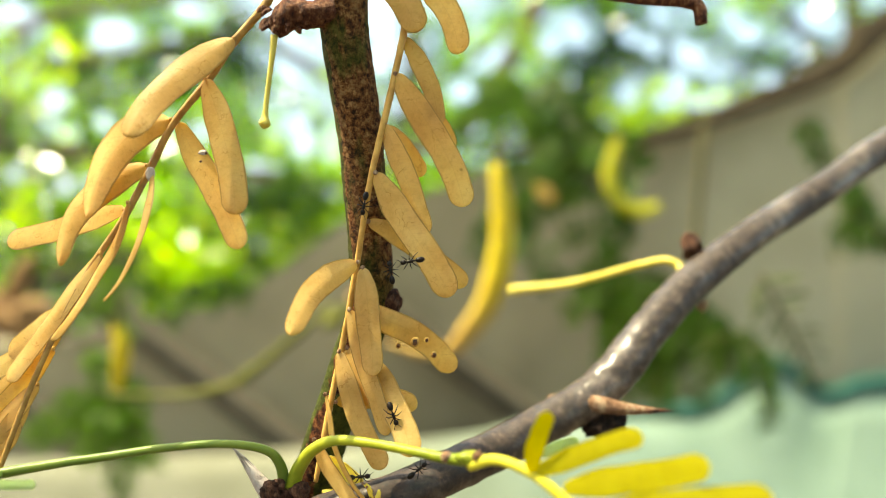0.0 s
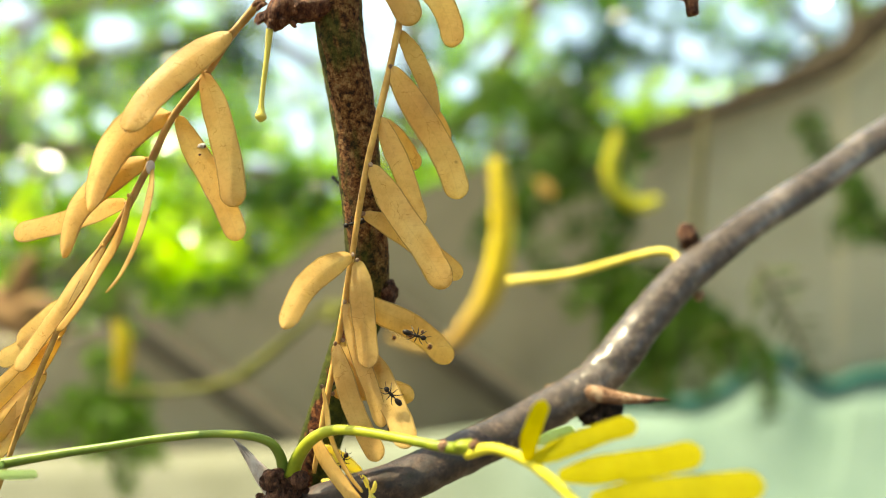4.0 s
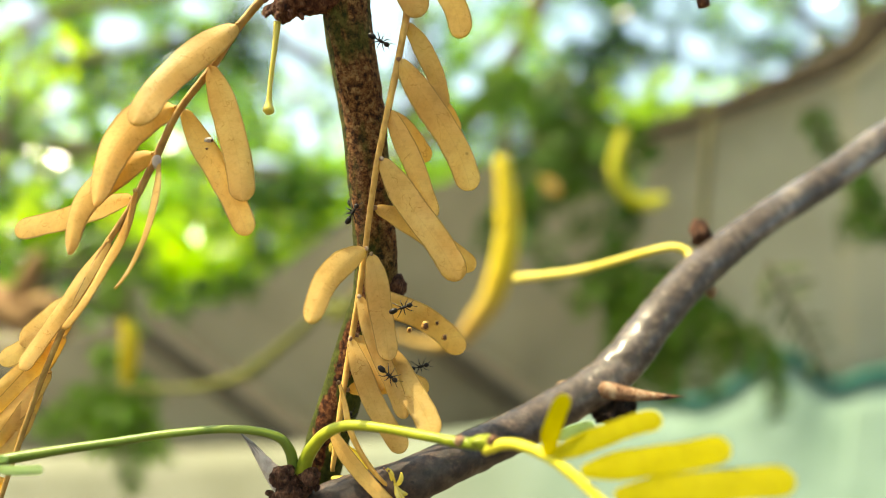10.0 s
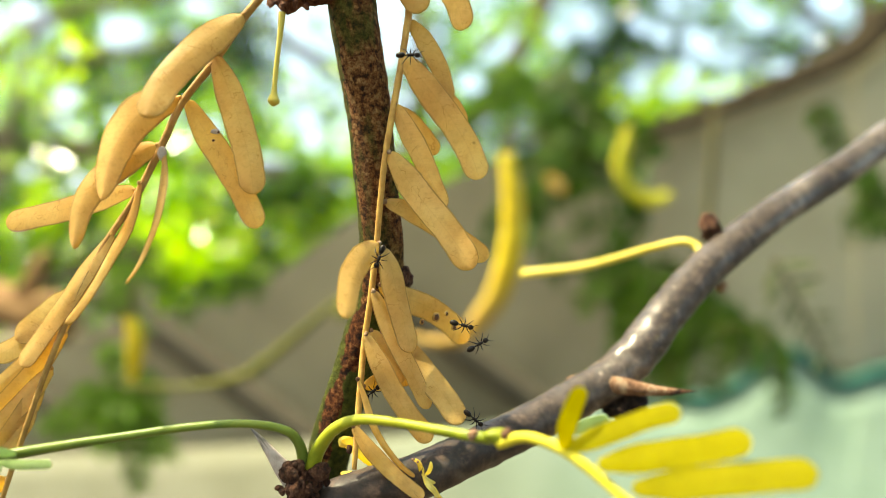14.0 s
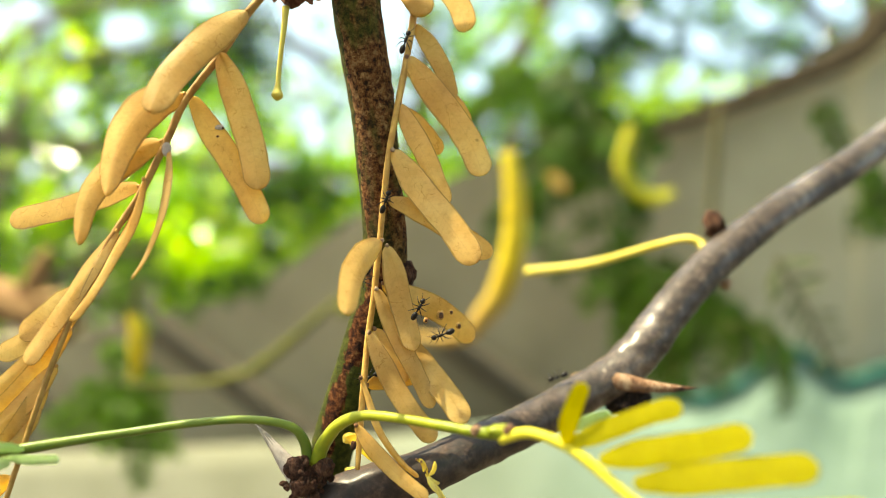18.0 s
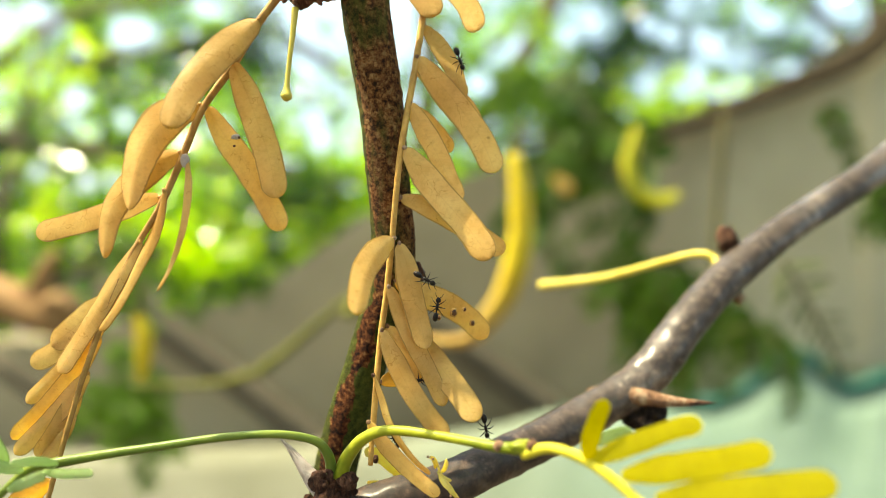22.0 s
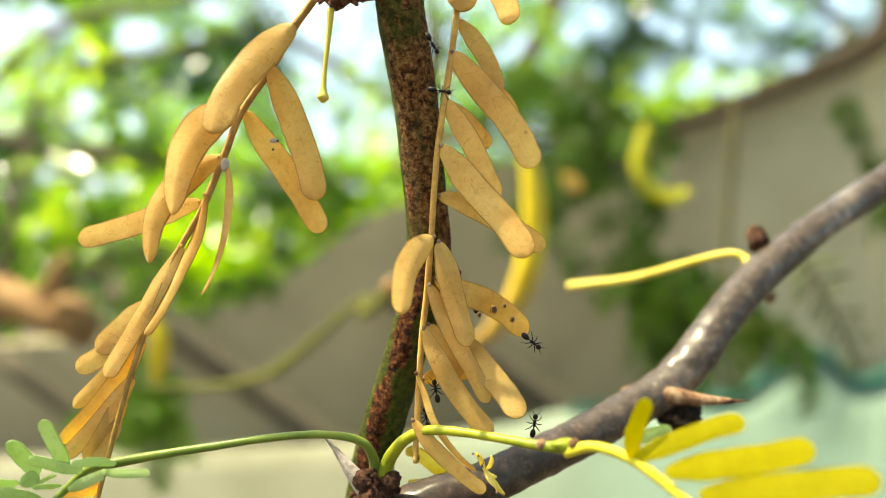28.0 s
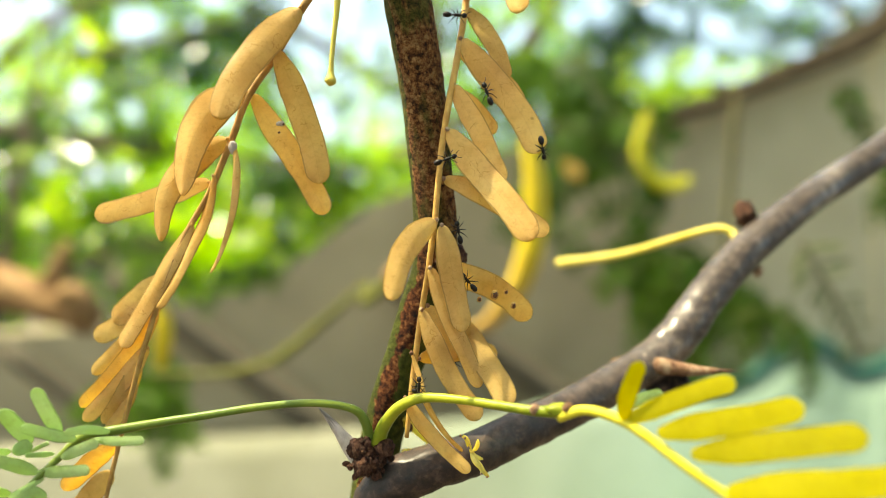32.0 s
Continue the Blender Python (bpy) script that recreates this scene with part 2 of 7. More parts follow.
def stem_material():
    """Flecked brown bark above; below it a crusty rust-brown strip over smooth dark green bark."""
    m, n, links, b = material("stem_bark", 0.85)
    b.inputs["Specular IOR Level"].default_value = 0.15
    c = coords(n)
    fleck = noise_tex(n, links, c.outputs["Object"], 850, 7, 0.74)
    crooked = mixed(n, links, "ADD", 0.0022, c.outputs["Object"], node_colour_noise(n, links, c.outputs["Object"], 1100))
    plate = node(n, "ShaderNodeTexVoronoi", Scale=950.0)
    links.new(crooked, plate.inputs["Vector"])
    groove = node(n, "ShaderNodeTexVoronoi", Scale=950.0)
    groove.feature = "DISTANCE_TO_EDGE"
    links.new(crooked, groove.inputs["Vector"])
    tone = n.new("ShaderNodeSeparateColor")
    links.new(plate.outputs["Color"], tone.inputs[0])
    plates = ramp(n, links, tone.outputs[0], [(0.0, (0.07, 0.024, 0.007)), (0.40, (0.25, 0.088, 0.024)), (0.72, (0.42, 0.17, 0.052)), (1.0, (0.62, 0.36, 0.15))]).outputs[0]
    gap = ramp(n, links, groove.outputs["Distance"], [(0.04, (0.14, 0.10, 0.08)), (0.15, (1, 1, 1))]).outputs[0]
    plates = mixed(n, links, "MULTIPLY", 1.0, plates, gap)
    soot = ramp(n, links, fleck, [(0.40, (0.12, 0.10, 0.09)), (0.50, (1, 1, 1))]).outputs[0]
    plates = mixed(n, links, "MULTIPLY", 0.9, plates, soot)
    crumbs = ramp(n, links, fleck, [(0.39, (0.012, 0.005, 0.002)), (0.45, (0.14, 0.046, 0.012)), (0.52, (0.34, 0.13, 0.038)), (0.62, (0.62, 0.35, 0.14))]).outputs[0]
    brown = mixed(n, links, "MIX", 0.55, plates, crumbs)
    brown = mixed(n, links, "MIX", 0.1, brown, (0.20, 0.095, 0.034))
    rust = ramp(n, links, fleck, [(0.39, (0.012, 0.003, 0.0015)), (0.48, (0.085, 0.022, 0.007)), (0.57, (0.22, 0.072, 0.022)), (0.66, (0.46, 0.24, 0.09))]).outputs[0]
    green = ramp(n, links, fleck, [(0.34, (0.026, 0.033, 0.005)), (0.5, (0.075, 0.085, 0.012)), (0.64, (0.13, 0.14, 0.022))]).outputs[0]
    tall = n.new("ShaderNodeMapping")
    tall.inputs["Scale"].default_value = (1, 1, 0.35)
    links.new(c.outputs["Object"], tall.inputs[0])
    patch = noise_tex(n, links, tall.outputs[0], 240, 5, 0.65)
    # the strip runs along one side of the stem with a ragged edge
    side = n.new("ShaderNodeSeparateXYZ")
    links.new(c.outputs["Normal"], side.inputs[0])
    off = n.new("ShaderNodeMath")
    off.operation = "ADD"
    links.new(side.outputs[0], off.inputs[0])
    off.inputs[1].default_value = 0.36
    apart = n.new("ShaderNodeMath")
    apart.operation = "ABSOLUTE"
    links.new(off.outputs[0], apart.inputs[0])
    ragged = n.new("ShaderNodeMath")
    ragged.operation = "MULTIPLY_ADD"
    links.new(patch, ragged.inputs[0])
    ragged.inputs[1].default_value = -1.6
    links.new(apart.outputs[0], ragged.inputs[2])
    strip = ramp(n, links, ragged.outputs[0], [(0.0, (1, 1, 1)), (0.02, (0, 0, 0))])
    shift = n.new("ShaderNodeMath")
    shift.operation = "ADD"
    links.new(ragged.outputs[0], shift.inputs[0])
    shift.inputs[1].default_value = 0.47
    links.new(shift.outputs[0], strip.inputs[0])
    lower_bark = mixed(n, links, "MIX", strip.outputs[0], green, rust)
    worn = ramp(n, links, patch, [(0.52, (0, 0, 0)), (0.64, (0.4, 0.4, 0.4))]).outputs[0]
    upper_bark = mixed(n, links, "MIX", worn, brown, rust)
    algae = ramp(n, links, noise_tex(n, links, tall.outputs[0], 150, 4, 0.65), [(0.50, (0, 0, 0)), (0.60, (0.8, 0.8, 0.8))]).outputs[0]
    upper_bark = mixed(n, links, "MIX", algae, upper_bark, green)
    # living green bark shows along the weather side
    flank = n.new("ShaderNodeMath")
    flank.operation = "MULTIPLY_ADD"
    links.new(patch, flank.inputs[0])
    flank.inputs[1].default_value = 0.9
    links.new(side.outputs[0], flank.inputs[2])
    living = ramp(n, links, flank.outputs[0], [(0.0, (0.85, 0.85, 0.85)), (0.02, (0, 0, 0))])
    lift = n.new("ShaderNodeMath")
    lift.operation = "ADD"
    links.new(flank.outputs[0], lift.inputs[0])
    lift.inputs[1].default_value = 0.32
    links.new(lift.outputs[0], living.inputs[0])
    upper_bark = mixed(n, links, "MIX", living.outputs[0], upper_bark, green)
    height = n.new("ShaderNodeSeparateXYZ")
    links.new(c.outputs["Object"], height.inputs[0])
    rise = n.new("ShaderNodeMath")
    rise.operation = "MULTIPLY_ADD"
    links.new(patch, rise.inputs[0])
    rise.inputs[1].default_value = 0.02
    links.new(height.outputs[2], rise.inputs[2])
    up = n.new("ShaderNodeMapRange")
    links.new(rise.outputs[0], up.inputs[0])
    up.inputs[1].default_value, up.inputs[2].default_value = 0.040, 0.058
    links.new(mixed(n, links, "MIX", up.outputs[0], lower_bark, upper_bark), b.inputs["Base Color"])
    crust = noise_tex(n, links, c.outputs["Object"], 2600, 6, 0.7)
    both = n.new("ShaderNodeMath")
    both.operation = "ADD"
    links.new(fleck, both.inputs[0])
    links.new(crust, both.inputs[1])
    bumped(n, links, b, both.outputs[0], 1.0, 0.0016)
    return m


def branch_material():
    """Smooth grey-brown bark with glossy patches painted pale as sun highlights, brown streaks and pale pores."""
    m, n, links, b = material("branch_bark", 0.4)
    c = coords(n)
    f1 = noise_tex(n, links, c.outputs["Object"], 420, 7, 0.68)
    colour = ramp(n, links, f1, [(0.32, (0.016, 0.009, 0.006)), (0.44, (0.028, 0.016, 0.011)), (0.58, (0.060, 0.039, 0.029)), (0.74, (0.16, 0.118, 0.094))]).outputs[0]
    patch = noise_tex(n, links, c.outputs["Object"], 75, 5, 0.6)
    # Pale patches put sunlit highlights into the bark's base colour.
    pale = ramp(n, links, patch, [(0.54, (0, 0, 0)), (0.66, (0.55, 0.55, 0.55))]).outputs[0]
    colour = mixed(n, links, "MIX", pale, colour, (0.24, 0.20, 0.175))
    v = node(n, "ShaderNodeTexVoronoi", Scale=330.0)
    links.new(c.outputs["Object"], v.inputs["Vector"])
    pore = ramp(n, links, v.outputs["Distance"], [(0.08, (0.5, 0.5, 0.5)), (0.16, (0, 0, 0))]).outputs[0]
    colour = mixed(n, links, "MIX", pore, colour, (0.19, 0.145, 0.115))
    # older dark brown bark where the branch leaves the knot
    along = n.new("ShaderNodeSeparateXYZ")
    links.new(c.outputs["Object"], along.inputs[0])
    ragged = n.new("ShaderNodeMath")
    ragged.operation = "MULTIPLY_ADD"
    links.new(patch, ragged.inputs[0])
    ragged.inputs[1].default_value = 0.03
    links.new(along.outputs[0], ragged.inputs[2])
    old = n.new("ShaderNodeMapRange")
    links.new(ragged.outputs[0], old.inputs[0])
    old.inputs[1].default_value, old.inputs[2].default_value = -0.024, 0.004
    old.inputs[3].default_value, old.inputs[4].default_value = 0.85, 0.0
    brown = ramp(n, links, f1, [(0.36, (0.006, 0.003, 0.002)), (0.52, (0.024, 0.010, 0.006)), (0.72, (0.085, 0.042, 0.027))]).outputs[0]
    colour = mixed(n, links, "MIX", old.outputs[0], colour, brown)
    pit = ramp(n, links, noise_tex(n, links, c.outputs["Object"], 1300, 4, 0.6), [(0.34, (0.7, 0.7, 0.7)), (0.40, (0, 0, 0))]).outputs[0]
    colour = mixed(n, links, "MIX", pit, colour, (0.012, 0.007, 0.005))
    links.new(colour, b.inputs["Base Color"])
    gloss = ramp(n, links, patch, [(0.42, (0.65, 0.65, 0.65)), (0.58, (0.40, 0.40, 0.40))]).outputs[0]
    links.new(mixed(n, links, "MIX", old.outputs[0], gloss, (0.75, 0.75, 0.75)), b.inputs["Roughness"])
    bumped(n, links, b, noise_tex(n, links, c.outputs["Object"], 700, 8, 0.7), 0.4, 0.0007)
    b.inputs["Specular IOR Level"].default_value = 0.4
    polish = ramp(n, links, patch, [(0.44, (0.25, 0.25, 0.25)), (0.60, (1, 1, 1))]).outputs[0]
    polish = mixed(n, links, "MIX", old.outputs[0], polish, (0.06, 0.06, 0.06))
    links.new(polish, b.inputs["Coat Weight"])
    b.inputs["Coat Roughness"].default_value = 0.27
    b.inputs["Coat Tint"].default_value = (1.0, 0.92, 0.84, 1)
    return m


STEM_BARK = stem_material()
BRANCH_BARK = branch_material()
KNOT_BARK = bark_material("knot_bark", [(0.36, (0.016, 0.007, 0.004)), (0.50, (0.085, 0.032, 0.018)), (0.62, (0.19, 0.085, 0.048)), (0.76, (0.38, 0.24, 0.16))], 1100, 0.7, None, 0.0014)
DARK_BARK = bark_material("dark_bark", [(0.36, (0.006, 0.004, 0.003)), (0.52, (0.03, 0.015, 0.010)), (0.7, (0.09, 0.05, 0.03))], 1100, 0.8, None, 0.0016)
THORN_MAT = bark_material("thorn", [(0.3, (0.06, 0.026, 0.014)), (0.48, (0.26, 0.13, 0.07)), (0.66, (0.52, 0.38, 0.25))], 420, 0.5)
PALE_THORN = bark_material("pale_thorn", [(0.3, (0.30, 0.22, 0.18)), (0.5, (0.52, 0.43, 0.38)), (0.72, (0.70, 0.63, 0.58))], 420, 0.4)
TIP_GREY = bark_material("thorn_tip", [(0.3, (0.05, 0.045, 0.04)), (0.5, (0.12, 0.11, 0.10)), (0.72, (0.26, 0.23, 0.21))], 420, 0.4)


def ripe_pod_material():
    """Yellow pod skin that ripens to tan at the lower end."""
    m, n, links, b = material("ripe_pod_skin", 0.5)
    c = coords(n)
    f1 = noise_tex(n, links, c.outputs["Object"], 25, 5)
    yellow = ramp(n, links, f1, [(0.35, (0.56, 0.39, 0.02)), (0.65, (0.62, 0.47, 0.03))]).outputs[0]
    tan = ramp(n, links, f1, [(0.35, (0.36, 0.20, 0.03)), (0.65, (0.46, 0.28, 0.07))]).outputs[0]
    z = n.new("ShaderNodeSeparateXYZ")
    links.new(c.outputs["Object"], z.inputs[0])
    low = n.new("ShaderNodeMapRange")
    links.new(z.outputs[2], low.inputs[0])
    low.inputs[1].default_value, low.inputs[2].default_value = -0.085, -0.135
    links.new(mixed(n, links, "MIX", low.outputs[0], yellow, tan), b.inputs["Base Color"])
    return m


RIPE_POD = ripe_pod_material()
POD_MAT = plain_material("pod_skin", (0.56, 0.39, 0.02), (0.62, 0.47, 0.03), 25, 0.5, 0.002, 0.15)
POD_LIME = plain_material("pod_skin_lime", (0.42, 0.40, 0.02), (0.50, 0.46, 0.03), 25, 0.5, 0.002, 0.15)
SHOOT_GREEN = plain_material("green_shoot", (0.072, 0.075, 0.006), (0.125, 0.122, 0.012), 30, 0.6, 0.002)
TWIG_OLIVE = plain_material("olive_twig", (0.055, 0.050, 0.016), (0.10, 0.085, 0.030), 30, 0.7, 0.002)
LIMB_BARK = bark_material("limb_bark", [(0.3, (0.05, 0.035, 0.025)), (0.55, (0.14, 0.10, 0.07)), (0.8, (0.26, 0.2, 0.14))], 14, 0.9, None, 0.01)


def canopy_material(name, stops, translucent, dark_until=0.40):
    """Leaves of a crown: sprays painted lime as if sunlit or dark as if shaded, and each leaf a tone of it."""
    m, n, links, b = material(name, 0.2)
    b.inputs["Specular IOR Level"].default_value = 0.9
    geo = n.new("ShaderNodeNewGeometry")
    # Noise paints sunlit and shaded clumps into the leaf colour.
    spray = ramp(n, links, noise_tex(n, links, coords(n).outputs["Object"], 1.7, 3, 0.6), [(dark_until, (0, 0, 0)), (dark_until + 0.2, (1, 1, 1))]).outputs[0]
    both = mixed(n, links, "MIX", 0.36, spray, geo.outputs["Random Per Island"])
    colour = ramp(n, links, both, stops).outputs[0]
    links.new(colour, b.inputs["Base Color"])
    t = n.new("ShaderNodeBsdfTranslucent")
    links.new(mixed(n, links, "MULTIPLY", 1.0, colour, (1.0, 1.0, 0.5)), t.inputs["Color"])
    mix = n.new("ShaderNodeMixShader")
    mix.inputs[0].default_value = translucent
    links.new(b.outputs[0], mix.inputs[1])
    links.new(t.outputs[0], mix.inputs[2])
    links.new(mix.outputs[0], n["Material Output"].inputs[0])
    return m


FERN_LEAF = plain_material("fern_leaf", (0.055, 0.075, 0.018), (0.10, 0.12, 0.035), 30, 0.6, 0.0, 0.3)
SUN_BARK = bark_material("sunlit_bark", [(0.3, (0.14, 0.07, 0.026)), (0.55, (0.27, 0.15, 0.062)), (0.8, (0.42, 0.27, 0.13))], 14, 0.8, None, 0.006)
# Lit and shaded copies of the leaf green: foliage light put into colour.
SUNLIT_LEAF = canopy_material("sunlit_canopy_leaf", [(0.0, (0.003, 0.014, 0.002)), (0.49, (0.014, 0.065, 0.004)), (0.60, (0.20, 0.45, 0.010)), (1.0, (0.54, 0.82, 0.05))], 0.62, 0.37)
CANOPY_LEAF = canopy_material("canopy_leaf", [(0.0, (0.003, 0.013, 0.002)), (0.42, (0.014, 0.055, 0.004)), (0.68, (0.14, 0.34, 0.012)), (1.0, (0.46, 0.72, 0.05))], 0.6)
SHADED_LEAF = canopy_material("shaded_canopy_leaf", [(0.0, (0.003, 0.014, 0.002)), (0.5, (0.014, 0.055, 0.004)), (1.0, (0.12, 0.26, 0.012))], 0.5)
LIT_LIME_LEAF = canopy_material("lit_lime_canopy_leaf", [(0.0, (0.06, 0.16, 0.006)), (0.45, (0.40, 0.70, 0.02)), (1.0, (0.66, 0.88, 0.06))], 0.62, 0.3)
LIGHT_SPRAY = plain_material("light_spray_leaf", (0.028, 0.085, 0.006), (0.13, 0.24, 0.016), 9, 0.5, 0, 0.45)
SPRAY_LEAF = plain_material("spray_leaf", (0.016, 0.050, 0.004), (0.065, 0.125, 0.009), 9, 0.5, 0, 0.4)


# ---- building blocks ----
def mesh_object(name, verts, faces, mat, parent=None, label="", smooth=True, uvs=None):
    me = bpy.data.meshes.new(name)
    me.from_pydata(verts, [], faces)
    if uvs is not None:
        layer = me.uv_layers.new(name="UVMap")
        for loop in me.loops:
            layer.data[loop.index].uv = uvs[loop.vertex_index]
    me.polygons.foreach_set("use_smooth", [smooth] * len(me.polygons))
    me.materials.append(mat)
    me.update()
    ob = new(name, me)
    if parent:
        ob.parent = parent
    if label:
        tagged(ob, label)
    return ob


def thing(name, at, label, category, group="", kind=""):
    """An empty at the thing's base."""
    ob = new(name)
    ob.empty_display_size = 0.01
    ob.matrix_world = Matrix.Translation(at)
    ob["at"] = list(at)
    return tagged(ob, label, category, group, kind)


def spline(points, steps):
    """A Catmull-Rom line through the points, with any number of values a point."""
    p = [np.array(q, float) for q in points]
    p = [2 * p[0] - p[1]] + p + [2 * p[-1] - p[-2]]
    out = []
    for i in range(1, len(p) - 2):
        for s in range(steps):
            t = s / steps
            a, b, c, d = p[i - 1], p[i], p[i + 1], p[i + 2]
            out.append(0.5 * (2 * b + (c - a) * t + (2 * a - 5 * b + 4 * c - d) * t * t + (3 * b - a - 3 * c + d) * t ** 3))
    out.append(p[-2])
    return out


def tube_data(rows, around=12, steps=8, rough=0.0, grain=900.0, seed=0, squash=1.0):
    """Vertices and faces of a closed tube through rows of (point in mm, radius in mm), with an uneven skin."""
    line = spline([(*p, r) for p, r in rows], steps)
    verts, faces = [], []
    side = None
    for i, q in enumerate(line):
        a = Vector(line[max(0, i - 1)][:3])
        b = Vector(line[min(len(line) - 1, i + 1)][:3])
        way = (b - a).normalized()
        if side is None:
            side = way.orthogonal().normalized()
        side = (side - way * side.dot(way)).normalized()
        other = way.cross(side)
        c = Vector(q[:3])
        for k in range(around):
            an = 2 * math.pi * k / around
            d = side * math.cos(an) + other * math.sin(an) * squash
            r = max(q[3], 0.02)
            if rough:
                s = c + d * r
                r *= 1 + rough * (noise.noise(s * (grain / 1000) + Vector((seed, 0, 0))) + 0.5 * noise.noise(s * (grain / 380) + Vector((0, seed, 0))))
            verts.append(mm(c + d * r))
    n = len(line)
    for i in range(n - 1):
        for k in range(around):
            k2 = (k + 1) % around
            faces.append((i * around + k, i * around + k2, (i + 1) * around + k2, (i + 1) * around + k))
    faces.append(tuple(reversed(range(around))))
    faces.append(tuple(range((n - 1) * around, n * around)))
    return verts, faces


def under(verts, parent):
    """World vertices in the space of a parent that stands unturned."""
    if parent is None:
        return verts
    at = Vector(parent["at"])
    return [v - at for v in verts]


def tube(name, rows, mat, parent, label="", **how):
    verts, faces = tube_data(rows, **how)
    return mesh_object(name, under(verts, parent), faces, mat, parent, label)


def lump(name, at, radii, mat, parent, label="", rough=0.25, grain=500.0, seed=0, level=3):
    """An uneven knob, radii in mm."""
    bm = bmesh.new()
    bmesh.ops.create_icosphere(bm, subdivisions=level, radius=1)
    c = Vector(at)
    for v in bm.verts:
        d = v.co.copy()
        k = 1 + rough * (noise.noise(d * (grain / 250) + Vector((seed, 3, 1))) + 0.6 * noise.noise(d * (grain / 90) + Vector((1, seed, 7))))
        v.co = mm(c + Vector((d.x * radii[0], d.y * radii[1], d.z * radii[2])) * k)
        if parent:
            v.co -= Vector(parent["at"])
    me = bpy.data.meshes.new(name)
    bm.to_mesh(me)
    bm.free()
    me.polygons.foreach_set("use_smooth", [True] * len(me.polygons))
    me.materials.append(mat)
    ob = new(name, me)
    if parent:
        ob.parent = parent
    if label:
        tagged(ob, label)
    return ob


def blade(name, base, tip, width, mat, parent, label="", twist=0.0, bend=0.0, bow=0.0, cup=0.035, thick=0.22, seed=0, narrow=0.48, wavy=0.05):
    """One oblong leaflet, all in mm: twist turns its face about its length, bend curves it sideways, bow arches it out of its plane."""
    base, tip = Vector(base), Vector(tip)
    way = tip - base
    length = way.length
    way.normalize()
    face = Vector((0, -1, 0))
    face = (face - way * face.dot(way)).normalized()
    face = Matrix.Rotation(radians(twist), 3, way) @ face
    side = face.cross(way).normalized()
    nu, nv = 24, 6
    verts, uvs, faces = [], [], []
    for layer in (1, -1):
        for i in range(nu + 1):
            s = 0.5 - 0.5 * math.cos(math.pi * i / nu)
            arch = 4 * s * (1 - s)
            w = 0.48 * width * max(0.02, (1 - abs(2 * s - 1) ** 3.3)) ** 0.52 * (narrow + (1 - narrow) * math.sin(min(1, s * 2.6) * math.pi / 2)) * (1 - 0.1 * max(0, s - 0.55))
            c = base + way * (length * s) + side * (-bend * arch) + face * (bow * arch)
            for j in range(nv + 1):
                v = 2 * j / nv - 1
                edge = 1 + wavy * (noise.noise(Vector((s * 7, v * 2, seed * 3.1))) + 0.6 * noise.noise(Vector((s * 23, v * 3, seed * 1.7))))
                lift = -cup * width * v * v + 0.05 * width * noise.noise(Vector((s * 3 + seed, v, 9.7)))
                t = thick * (1 - 0.75 * abs(v) ** 3) * (0.4 + 0.6 * min(1, 6 * min(s, 1 - s) + 0.1))
                t += 0.10 * math.exp(-(v * 6) ** 2)
                verts.append(mm(c + side * (w * v * edge) + face * (lift + layer * t / 2)))
                uvs.append((s * length / width, v))
    row = nv + 1
    block = (nu + 1) * row
    for i in range(nu):
        for j in range(nv):
            a = i * row + j
            faces.append((a, a + row, a + row + 1, a + 1))
            faces.append((block + a, block + a + 1, block + a + row + 1, block + a + row))
    for i in range(nu):
        a, b = i * row, (i + 1) * row
        faces.append((a, block + a, block + b, b))
        a, b = i * row + nv, (i + 1) * row + nv
        faces.append((b, block + b, block + a, a))
    for j in range(nv):
        faces.append((j + 1, block + j + 1, block + j, j))
        a = nu * row + j
        faces.append((a, block + a, block + a + 1, a + 1))
    return mesh_object(name, under(verts, parent), faces, mat, parent, label, uvs=uvs)


